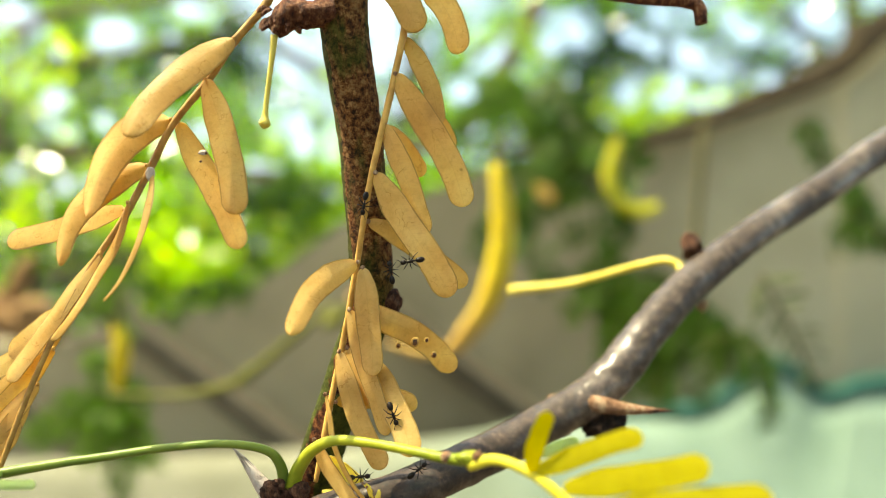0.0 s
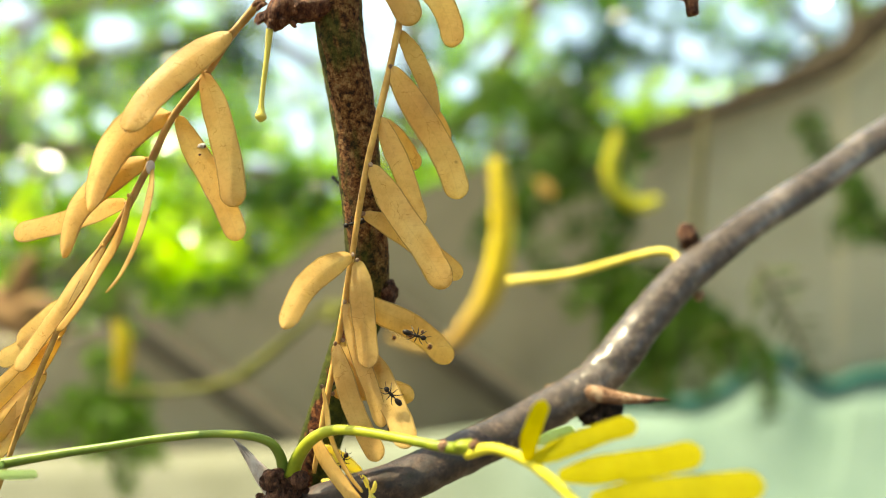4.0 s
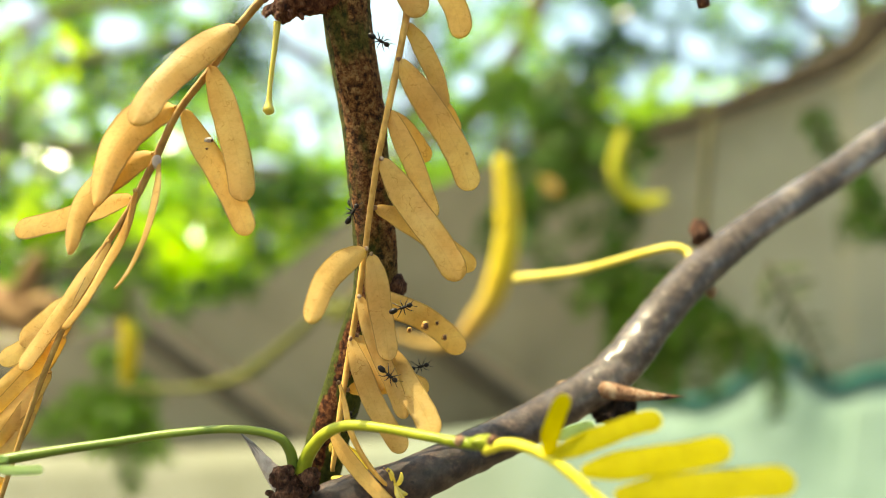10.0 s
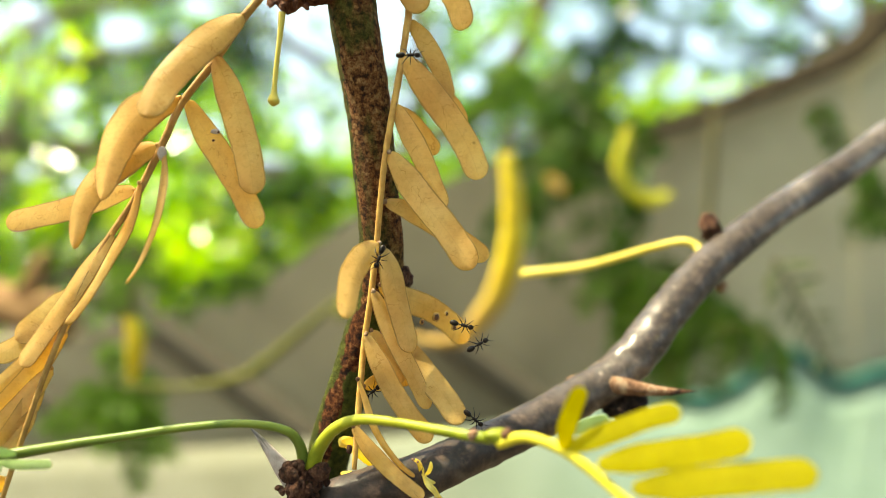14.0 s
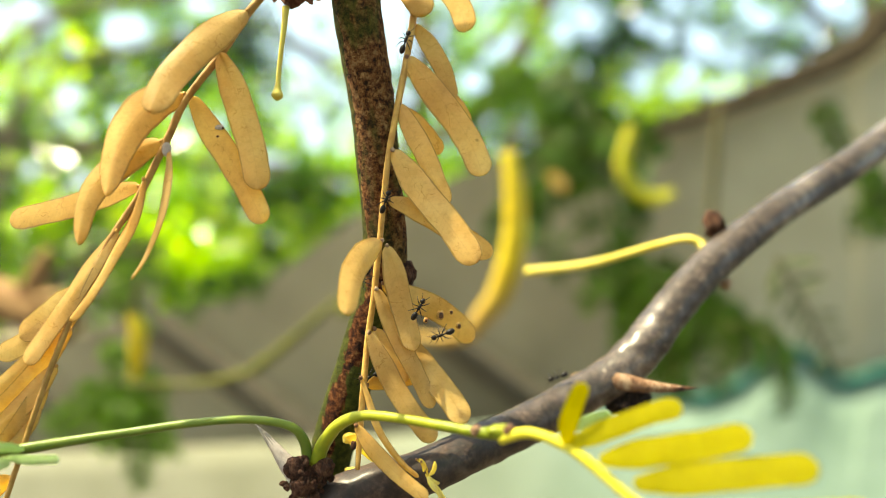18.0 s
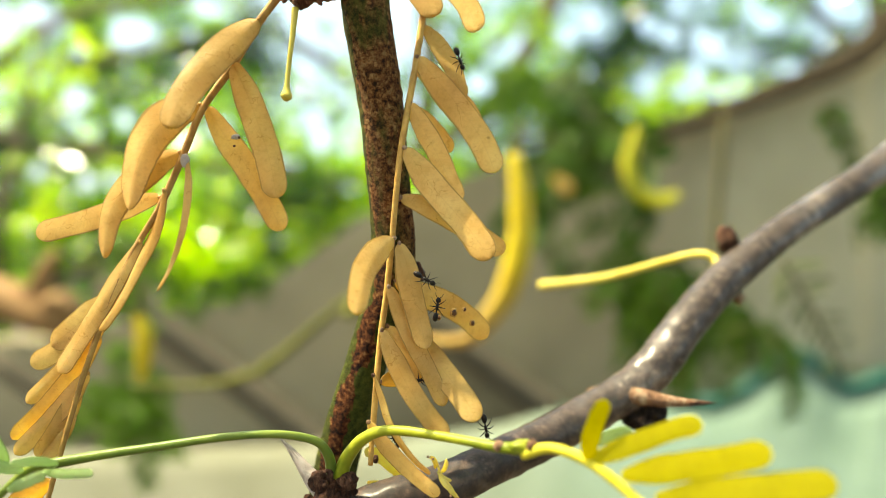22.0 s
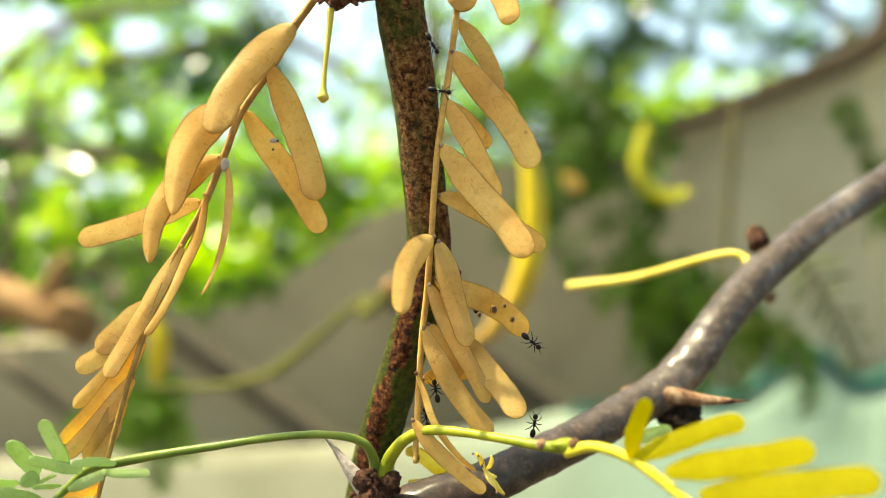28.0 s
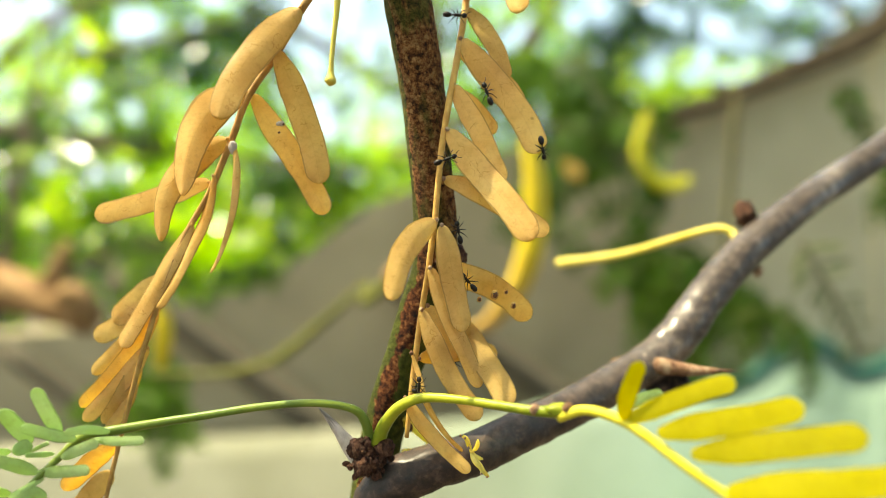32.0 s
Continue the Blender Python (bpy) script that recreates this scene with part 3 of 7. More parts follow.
def leaflet(name, line, width, mat, parent, label="", twist=0.0, cup=0.05, point=0.0, thick=0.13, seed=0.0, roll=0.0):
    """One thin strap-shaped leaflet along a line of points in mm: a slanted base, nearly even sides and a round end.
    twist turns its face about its length and roll adds to it towards the end; point draws the end out to a tip."""
    path = [Vector(q) for q in spline(line, 12)]
    run = [0.0]
    for a, b in zip(path, path[1:]):
        run.append(run[-1] + (b - a).length)
    length = run[-1]
    nu, nv = 30, 8
    sheet, uvs = [], []
    for i in range(nu + 1):
        s = 0.5 - 0.5 * math.cos(math.pi * i / nu)
        at = [float(np.interp(s * length, run, [q[k] for q in path])) for k in range(3)]
        lo, hi = max(0.0, s - 0.06) * length, min(1.0, s + 0.06) * length
        way = Vector([float(np.interp(hi, run, [q[k] for q in path]) - np.interp(lo, run, [q[k] for q in path])) for k in range(3)]).normalized()
        face = Vector((0, -1, 0))
        face = (face - way * face.dot(way)).normalized()
        face = Matrix.Rotation(radians(twist + roll * s), 3, way) @ face
        side = face.cross(way).normalized()
        rise = 0.42 + 0.58 * math.sin(math.pi / 2 * min(1.0, s / 0.34))
        heel = math.sqrt(max(0.0, 1 - (1 - min(1.0, s * length / (0.22 * width))) ** 2))
        toe = math.sqrt(max(0.0, 1 - (1 - min(1.0, (1 - s) * length / (0.55 * width))) ** 2))
        half = 0.5 * width * max(0.012, rise * heel * toe * (0.94 + 0.06 * math.sin(math.pi * min(1.0, s * 1.4))) * (1 - point * s ** 2.2))
        for j in range(nv + 1):
            v = 2 * j / nv - 1
            skew = 1 + 0.10 * v * math.sin(math.pi * s) * math.sin(seed)
            edge = skew + 0.06 * noise.noise(Vector((s * 6, v * 2, seed * 3.1))) + 0.035 * noise.noise(Vector((s * 22, v * 3, seed * 1.7)))
            lift = -cup * width * (0.5 * abs(v) + 0.5 * v * v) + 0.035 * width * noise.noise(Vector((s * 3.5 + seed, v * 0.8, 9.7))) + 0.05 * width * max(0.0, abs(v) - 0.7) * noise.noise(Vector((s * 9, seed, v)))
            sheet.append((Vector(at) + side * (half * v * edge) + face * lift, face))
            uvs.append((s * length / width, v))
    row = nv + 1
    block = len(sheet)
    verts = [mm(p + f * thick / 2) for p, f in sheet] + [mm(p - f * thick / 2) for p, f in sheet]
    faces = []
    for i in range(nu):
        for j in range(nv):
            a = i * row + j
            faces.append((a, a + row, a + row + 1, a + 1))
            faces.append((block + a, block + a + 1, block + a + row + 1, block + a + row))
    # the cut edge has corners of its own, so that both faces stay flat to the rim
    loop = [i * row for i in range(nu + 1)] + [nu * row + j for j in range(1, nv + 1)] + [i * row + nv for i in range(nu - 1, -1, -1)] + list(range(nv - 1, 0, -1))
    start = len(verts)
    verts += [verts[a] for a in loop] + [verts[block + a] for a in loop]
    rim_uvs = [uvs[a] for a in loop]
    n = len(loop)
    for a in range(n):
        b = (a + 1) % n
        faces.append((start + a, start + n + a, start + n + b, start + b))
    return mesh_object(name, under(verts, parent), faces, mat, parent, label, uvs=uvs + uvs + rim_uvs + rim_uvs)


# ---- ground, wall and yard behind ----
def simple_plane(name, corners, mat):
    return mesh_object(name, [Vector(c) for c in corners], [tuple(range(len(corners)))], mat, smooth=False)


SOIL = plain_material("soil", (0.05, 0.038, 0.025), (0.10, 0.078, 0.052), 3, 0.95, 0.02)
tagged(simple_plane("ground", [(-300, -300, 0), (300, -300, 0), (300, 300, 0), (-300, 300, 0)], SOIL), "bare brown earth of the yard", "ground", kind="structure")


def plaster_material():
    """Weathered plaster, with a paler colour towards the right, its edge ragged."""
    m, n, links, b = material("plaster", 0.9)
    c = coords(n)
    blot = noise_tex(n, links, c.outputs["Object"], 0.9, 5)
    raw = ramp(n, links, blot, [(0.35, (0.18, 0.147, 0.087)), (0.65, (0.31, 0.258, 0.157))]).outputs[0]
    plaster_pale = ramp(n, links, blot, [(0.35, (0.31, 0.275, 0.18)), (0.65, (0.41, 0.37, 0.255))]).outputs[0]
    where = n.new("ShaderNodeSeparateXYZ")
    links.new(c.outputs["Object"], where.inputs[0])
    ragged = n.new("ShaderNodeMath")
    ragged.operation = "MULTIPLY_ADD"
    links.new(noise_tex(n, links, c.outputs["Object"], 2.5, 5), ragged.inputs[0])
    ragged.inputs[1].default_value = 0.8
    links.new(where.outputs[0], ragged.inputs[2])
    to_pale = n.new("ShaderNodeMapRange")
    links.new(ragged.outputs[0], to_pale.inputs[0])
    to_pale.inputs[1].default_value, to_pale.inputs[2].default_value = 1.2, 1.7
    links.new(mixed(n, links, "MIX", to_pale.outputs[0], raw, plaster_pale), b.inputs["Base Color"])
    bumped(n, links, b, noise_tex(n, links, c.outputs["Object"], 4, 5), 0.6, 0.01)
    return m


PLASTER = plaster_material()


def prism(name, outline, y, depth, mat, parent=None, label=""):
    """An upright slab with an outline in x and z (metres), its face at y."""
    n = len(outline)
    verts = [Vector((x, y, z)) for x, z in outline] + [Vector((x, y + depth, z)) for x, z in outline]
    faces = [tuple(range(n)), tuple(reversed(range(n, 2 * n)))] + [((i + 1) % n, i, n + i, n + (i + 1) % n) for i in range(n)]
    return mesh_object(name, verts, faces, mat, parent, label, smooth=False)


WALL_Y = 3.0
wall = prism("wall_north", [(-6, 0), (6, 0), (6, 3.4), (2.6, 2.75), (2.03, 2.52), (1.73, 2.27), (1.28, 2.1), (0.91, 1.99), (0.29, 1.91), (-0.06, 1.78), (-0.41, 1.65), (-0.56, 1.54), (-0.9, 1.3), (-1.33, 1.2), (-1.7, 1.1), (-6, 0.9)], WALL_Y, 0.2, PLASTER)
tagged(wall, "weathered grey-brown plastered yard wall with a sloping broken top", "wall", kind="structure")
pier = prism("pier", [(1.76, 0), (2.5, 0), (2.5, 2.66), (2.03, 2.48), (1.76, 2.25)], WALL_Y - 0.008, 0.2, PLASTER)
tagged(pier, "plastered square pier at the wall", "pier", kind="structure")


# Dark bars added before the wall in place of its diagonal shadow bands.
def shadow_bar(x0, z0, x1, z1, y, r):
    ob = thing("pole", Vector((x0, y, z0)), "dark bar added for a diagonal shadow band on the wall", "pole", "leaning poles")
    mid = ((x0 + x1) / 2, y + 0.02, (z0 + z1) / 2, r / 1000)
    tube("dark_bar", [((a * 1000, b * 1000, (c - EYE_HEIGHT) * 1000), d * 1000) for a, b, c, d in ((x0, y, z0, r / 1000), mid, (x1, y, z1, r / 1000))], SHADOW_BAR_DARK, ob, around=10, rough=0.08, grain=20)


SHADOW_BAR_DARK = bark_material("shadow_bar_dark", [(0.3, (0.055, 0.045, 0.029)), (0.6, (0.085, 0.070, 0.047)), (0.8, (0.12, 0.10, 0.068))], 12, 0.9, None, 0.004)
VINE_BARK = bark_material("vine_bark", [(0.3, (0.016, 0.011, 0.006)), (0.6, (0.036, 0.026, 0.013)), (0.8, (0.065, 0.048, 0.027))], 12, 0.95, None, 0.004)
shadow_bar(-1.5, 1.35, 0.35, 0.0, 2.84, 62)
shadow_bar(-1.95, 1.05, -0.5, 0.0, 2.80, 42)
shadow_bar(-0.35, 1.35, 1.5, 0.0, 2.88, 60)

# ---- the sunlit sheet before the wall ----
def sheet_material():
    m, n, links, b = material("sheet_cloth", 0.75)
    c = coords(n)
    sep = n.new("ShaderNodeSeparateXYZ")
    links.new(c.outputs["Object"], sep.inputs[0])
    fade = n.new("ShaderNodeMapRange")
    links.new(sep.outputs[0], fade.inputs[0])
    fade.inputs[1].default_value, fade.inputs[2].default_value = -1.0, 0.3
    blot = noise_tex(n, links, c.outputs["Object"], 3, 5)
    pale = ramp(n, links, blot, [(0.35, (0.140, 0.136, 0.088)), (0.65, (0.178, 0.172, 0.120))]).outputs[0]
    green = ramp(n, links, blot, [(0.35, (0.145, 0.208, 0.155)), (0.65, (0.185, 0.25, 0.195))]).outputs[0]
    links.new(mixed(n, links, "MIX", fade.outputs[0], pale, green), b.inputs["Base Color"])
    bumped(n, links, b, noise_tex(n, links, c.outputs["Object"], 9, 4), 0.5, 0.02)
    return m


def cloth_sheet():
    top = [(-2.6, 0.65), (-1.4, 0.685), (-0.35, 0.735), (0.15, 0.79), (0.40, 0.85), (0.92, 0.88), (1.04, 0.90), (1.14, 0.95), (1.24, 1.05), (1.34, 1.075), (1.44, 1.02), (1.52, 0.95), (1.62, 0.965), (1.74, 1.0), (2.6, 1.05), (3.6, 1.0)]
    line = spline(top, 5)
    verts, faces = [], []
    rows = 9
    for i in range(rows):
        s = i / (rows - 1)
        for x, z in line:
            fold = 0.006 * noise.noise(Vector((x * 3, s * 4, 2)))
            even = float(np.interp(x, (-2.6, 0.15, 0.4, 1.0, 3.6), (0.68, 0.80, 0.85, 0.90, 1.0)))
            verts.append(Vector((x * (1 - 0.25 * s), 2.72 - 0.45 * s, even + (z - even) * (1 - s) ** 7 - 0.88 * s + fold)))
    n = len(line)
    for i in range(rows - 1):
        for k in range(n - 1):
            a = i * n + k
            faces.append((a, a + n, a + n + 1, a + 1))
    ob = thing("tarpaulin", Vector((0.5, 2.2, 0.6)), "pale green sunlit sheet with a dark teal hem", "tarpaulin")
    cloth = mesh_object("cloth", under(verts, ob), faces, sheet_material(), ob)
    solid = cloth.modifiers.new("thickness", "SOLIDIFY")
    solid.thickness = 0.004
    teal = plain_material("teal_hem", (0.008, 0.06, 0.045), (0.02, 0.10, 0.075), 20, 0.6)
    hem = [q for q in line if q[0] > 0.38]
    tube("hem", [((x * 1000, 2715, (z - EYE_HEIGHT) * 1000 + 4), 27 if x > 0.95 else 12) for x, z in hem[::2]], teal, ob, "dark teal hem", around=8, steps=3)


cloth_sheet()
wall_vine = thing("dead_vine", Vector((0.9, 2.9, 2.0)), "dead brown vine stem and an added dark strip along the sloping wall top", "vine")
tube("shoot", [((x * 1000, 2950, (z - EYE_HEIGHT) * 1000), r) for x, z, r in ((0.2, 1.93, 14), (0.5, 1.98, 24), (0.9, 2.01, 26), (1.28, 2.13, 30), (1.73, 2.30, 28), (2.03, 2.55, 26), (2.6, 2.78, 24))], VINE_BARK, wall_vine, around=10, steps=5, rough=0.2, grain=20)

# Thick dark strip added to cover the wall's sunlit top face.
tube("shoot", [((x * 1000, 3080, (z - EYE_HEIGHT) * 1000), r) for x, z, r in ((0.9, 2.02, 40), (1.28, 2.14, 55), (1.73, 2.33, 62), (2.03, 2.58, 62), (2.6, 2.81, 60), (3.2, 2.95, 50))], VINE_BARK, wall_vine, around=10, steps=5, rough=0.3, grain=14)

# ---- far trees ----
# openings in the crowns through which the sky shows: slopes x / y and z / y from the eye, and half their width and height
SKY_GAPS = [(-0.205, 0.17, 0.027, 0.05), (-0.22, 0.30, 0.036, 0.05), (0.19, 0.35, 0.028, 0.026), (-0.55, 0.16, 0.035, 0.035), (-0.60, 0.335, 0.03, 0.03), (-0.47, 0.32, 0.035, 0.04), (0.08, 0.29, 0.045, 0.045), (0.03, 0.24, 0.03, 0.03), (0.20, 0.33, 0.042, 0.05),
            (0.272, 0.235, 0.034, 0.035), (0.53, 0.335, 0.07, 0.046), (0.605, 0.305, 0.06, 0.06), (0.15, 0.35, 0.03, 0.03), (0.49, 0.25, 0.045, 0.024), (0.36, 0.29, 0.03, 0.024), (-0.36, 0.36, 0.04, 0.03)]


pinhole_rng = np.random.default_rng(77)
PINHOLES = [(pinhole_rng.uniform(-0.66, 0.62), pinhole_rng.uniform(0.09, 0.37), pinhole_rng.uniform(0.008, 0.017)) for _ in range(75)]
PINHOLES = [h for h in PINHOLES if h[0] < 0 or h[1] > 0.18]   # the low foliage beyond the wall is dense


def in_gap(p, chance):
    if any((p.x / p.y - a) ** 2 + ((p.z - EYE_HEIGHT) / p.y - b) ** 2 < r * r for a, b, r in PINHOLES):
        return True
    return any(((p.x / p.y - a) / w) ** 2 + (((p.z - EYE_HEIGHT) / p.y - b) / h) ** 2 < 1.3 * chance for a, b, w, h in SKY_GAPS)


def leaf_cloud(name, centres, count, spread, size, mat, seed, parent=None):
    """Many small leaflets about the given centres, joined in one mesh."""
    rng = np.random.default_rng(seed)
    verts, faces = [], []
    at = Vector(parent["at"]) if parent else Vector()
    for c in centres:
        for _ in range(count):
            p = Vector(c[:3]) + Vector(rng.normal(0, 1, 3)) * spread * c[3]
            a = Vector(rng.normal(0, 1, 3)).normalized()
            b = a.orthogonal().normalized()
            if rng.uniform() < 0.4:   # many leaves turn their faces up to the light
                up = (Vector((-0.1, -0.45, 0.8)) + Vector(rng.normal(0, 0.4, 3))).normalized()
                a = (a - up * a.dot(up)).normalized()
                b = up.cross(a)
            l, w = size * rng.uniform(0.6, 1.5), size * rng.uniform(0.25, 0.4)
            if p.y > 3 and in_gap(p, rng.uniform()):
                continue
            k = len(verts)
            verts += [p - a * l - at, p + b * w - at, p + a * l - at, p - b * w - at]
            faces.append((k, k + 1, k + 2, k + 3))
    return mesh_object(name, verts, faces, mat, parent, smooth=False)


def limb_rows(rows):
    return [((a * 1000, b * 1000, (c - EYE_HEIGHT) * 1000), r * 1000) for a, b, c, r in rows]


def far_tree(x, y, clumps, seed, label, limbs, count, size, leaf=CANOPY_LEAF, spread=0.17):
    tree = thing("tree", Vector((x, y, 0)), label, "tree")
    for i, rows in enumerate(limbs):
        tube("trunk" if i == 0 else "limb", limb_rows(rows), LIMB_BARK, tree, around=10, steps=5, rough=0.15, grain=20)
    tagged(leaf_cloud("crown", clumps, count, spread, size, leaf, seed, tree), kind="stuff")
    return tree


def crown_clumps(boxes, seed):
    """Leaf clumps spread through boxes: x, y and z ranges in metres and a number."""
    r = np.random.default_rng(seed)
    out = []
    for x0, x1, y0, y1, z0, z1, n in boxes:
        for _ in range(n):
            out.append((r.uniform(x0, x1), r.uniform(y0, y1), r.uniform(z0, z1), r.uniform(0.5, 1.2)))
    return out


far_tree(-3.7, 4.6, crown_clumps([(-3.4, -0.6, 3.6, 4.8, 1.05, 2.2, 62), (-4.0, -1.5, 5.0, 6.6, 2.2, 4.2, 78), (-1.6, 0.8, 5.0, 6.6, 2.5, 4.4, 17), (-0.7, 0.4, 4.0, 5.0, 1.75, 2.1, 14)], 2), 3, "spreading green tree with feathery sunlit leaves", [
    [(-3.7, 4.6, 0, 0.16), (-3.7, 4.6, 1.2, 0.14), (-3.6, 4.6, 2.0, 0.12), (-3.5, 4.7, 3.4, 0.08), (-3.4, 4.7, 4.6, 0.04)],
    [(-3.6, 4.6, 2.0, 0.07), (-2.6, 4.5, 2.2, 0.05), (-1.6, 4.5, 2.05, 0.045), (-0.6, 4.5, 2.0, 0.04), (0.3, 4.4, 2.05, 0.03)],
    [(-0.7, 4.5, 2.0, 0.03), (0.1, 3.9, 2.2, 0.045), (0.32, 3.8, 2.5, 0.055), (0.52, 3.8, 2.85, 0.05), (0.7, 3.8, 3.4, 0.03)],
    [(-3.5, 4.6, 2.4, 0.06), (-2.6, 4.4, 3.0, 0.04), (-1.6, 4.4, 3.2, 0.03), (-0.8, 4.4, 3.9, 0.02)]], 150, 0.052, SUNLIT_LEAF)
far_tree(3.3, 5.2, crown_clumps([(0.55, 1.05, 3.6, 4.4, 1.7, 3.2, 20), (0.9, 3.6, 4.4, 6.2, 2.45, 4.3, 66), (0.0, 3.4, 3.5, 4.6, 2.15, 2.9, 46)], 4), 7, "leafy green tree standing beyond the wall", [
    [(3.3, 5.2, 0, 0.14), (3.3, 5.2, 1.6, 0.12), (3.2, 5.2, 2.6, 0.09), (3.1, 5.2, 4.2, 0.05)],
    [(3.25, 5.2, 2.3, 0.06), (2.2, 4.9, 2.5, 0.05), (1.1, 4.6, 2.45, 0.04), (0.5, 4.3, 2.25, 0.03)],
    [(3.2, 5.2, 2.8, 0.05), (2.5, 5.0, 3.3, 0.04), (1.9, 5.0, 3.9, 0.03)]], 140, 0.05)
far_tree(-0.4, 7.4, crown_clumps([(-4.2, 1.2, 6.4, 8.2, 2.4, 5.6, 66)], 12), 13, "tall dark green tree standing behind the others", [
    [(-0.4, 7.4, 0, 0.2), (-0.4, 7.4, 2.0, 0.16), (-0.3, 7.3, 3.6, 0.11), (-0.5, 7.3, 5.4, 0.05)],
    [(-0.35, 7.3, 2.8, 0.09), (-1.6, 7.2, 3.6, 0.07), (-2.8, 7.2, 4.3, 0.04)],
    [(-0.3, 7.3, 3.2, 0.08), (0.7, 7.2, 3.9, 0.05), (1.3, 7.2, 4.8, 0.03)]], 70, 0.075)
# Its dark leaf colour stands in for shaded masses of foliage.
far_tree(-4.4, 3.9, crown_clumps([(-2.5, -1.65, 3.6, 3.9, 1.98, 2.2, 4), (-1.05, -0.5, 3.6, 3.9, 1.83, 1.93, 4), (-2.6, -1.9, 5.2, 5.6, 2.65, 3.2, 4), (-1.75, -1.3, 5.2, 5.6, 3.1, 3.5, 3), (-3.5, -2.9, 5.2, 5.6, 2.8, 3.2, 4)], 51), 52, "tree with long drooping limbs, painted dark green as shaded foliage", [
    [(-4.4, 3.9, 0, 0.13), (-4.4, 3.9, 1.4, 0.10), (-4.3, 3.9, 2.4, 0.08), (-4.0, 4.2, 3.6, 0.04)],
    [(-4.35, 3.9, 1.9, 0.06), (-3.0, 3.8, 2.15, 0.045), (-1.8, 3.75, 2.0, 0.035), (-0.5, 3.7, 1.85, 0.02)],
    [(-4.25, 3.95, 2.7, 0.05), (-3.0, 4.6, 2.7, 0.035), (-1.5, 4.9, 3.1, 0.02)]], 130, 0.05, SHADED_LEAF, 0.12)
# Lime leaf colour stands in for sunlit clumps, on the sapling below too.
far_tree(-2.6, 3.5, crown_clumps([(-1.66, -1.3, 3.4, 3.65, 1.54, 1.86, 4), (-1.33, -0.78, 3.4, 3.65, 1.34, 1.62, 6), (-2.35, -2.0, 3.4, 3.65, 1.5, 1.85, 2), (-2.35, -2.1, 3.5, 3.8, 2.4, 2.75, 2), (-0.5, -0.15, 3.5, 3.8, 1.5, 1.65, 2)], 61), 62, "tree painted lime-green as sunlit foliage", [
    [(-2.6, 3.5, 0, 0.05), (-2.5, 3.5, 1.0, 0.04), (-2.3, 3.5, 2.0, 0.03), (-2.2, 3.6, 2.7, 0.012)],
    [(-2.5, 3.5, 1.1, 0.025), (-1.8, 3.5, 1.45, 0.018), (-1.2, 3.5, 1.5, 0.012), (-0.3, 3.6, 1.56, 0.006)]], 42, 0.060, LIT_LIME_LEAF, 0.12)
far_tree(1.35, 3.75, crown_clumps([(0.82, 1.4, 3.4, 3.7, 2.08, 2.3, 8)], 71), 72, "sapling behind the wall top, painted lime-green as sunlit foliage", [
    [(1.35, 3.75, 0, 0.04), (1.3, 3.7, 1.2, 0.03), (1.15, 3.6, 2.0, 0.018), (1.05, 3.55, 2.4, 0.008)]], 42, 0.055, LIT_LIME_LEAF, 0.11)
for k, x in enumerate((-6.5, -4.6, -2.9, -1.0)):
    far_tree(x, 9.5, crown_clumps([(x - 1.5, x + 1.5, 8.6, 10.4, 0.5, 2.3, 22)], 20 + k), 30 + k, "distant dense green shrub in the yard", [
        [(x, 9.5, 0, 0.12), (x + 0.1, 9.5, 1.0, 0.08), (x, 9.5, 2.2, 0.04)]], 110, 0.10)
# Out of view behind and overhead, added only to cut the sky's fill.
far_tree(-1.5, -2.4, crown_clumps([(-3.5, 3.5, -3.8, -1.7, 1.9, 4.6, 60), (0.5, 3.5, -1.7, 1.6, 2.6, 4.4, 45), (-5.0, -2.8, -2.0, 1.2, 2.6, 4.4, 25)], 41), 42, "unseen leafy tree added to block sky light from the plant", [
    [(-1.5, -2.4, 0, 0.15), (-1.5, -2.4, 1.5, 0.12), (-1.3, -2.3, 3.0, 0.08), (-1.0, -2.2, 4.4, 0.04)],
    [(-1.4, -2.35, 2.4, 0.07), (0.2, -2.0, 3.0, 0.05), (1.8, -2.0, 3.4, 0.03)]], 160, 0.06)


# ---- the middle distance: pods, twigs and feathery leaves of the same tree ----
def pod(rows, mat, label):
    ob = thing("seed_pod", mm(rows[0][0]), label, "pod", "hanging pods")
    tube("pod_shell", rows, mat, ob, around=12, steps=8, rough=0.10, grain=120, squash=0.7)
    top = Vector(rows[0][0])
    tube("pedicel", [(top + Vector((0, 0, -1)), 3.2), (top + Vector((2, 0, 9)), 2.4), (top + Vector((6, 1, 24)), 2.0)], TWIG_OLIVE, ob, "short olive stalk", around=8, steps=4)
    return ob


pod([((44, 550, 73), 7), ((49, 550, 37), 11), ((48, 550, 1), 12), ((38, 550, -36), 12), ((22, 550, -61), 10), ((6, 550, -76), 6.5), ((-18, 560, -79), 5), ((-44, 570, -73), 3)], RIPE_POD, "ripe yellow curved seed pod hanging from the tree")
pod([((260, 1000, 171), 9), ((247, 1000, 117), 14), ((262, 1000, 80), 14), ((291, 1000, 67), 14), ((318, 1000, 74), 8)], POD_LIME, "lime-yellow hooked seed pod hanging from the tree")
pod([((-233, 490, -50), 3.5), ((-229, 490, -64), 6.2), ((-229, 490, -81), 6.2), ((-232, 490, -97), 3.5)], POD_MAT, "short yellow seed pod among green leaves")
olive = thing("twig", mm((-234, 520, -107)), "olive-green bent twig behind the stem", "twig")
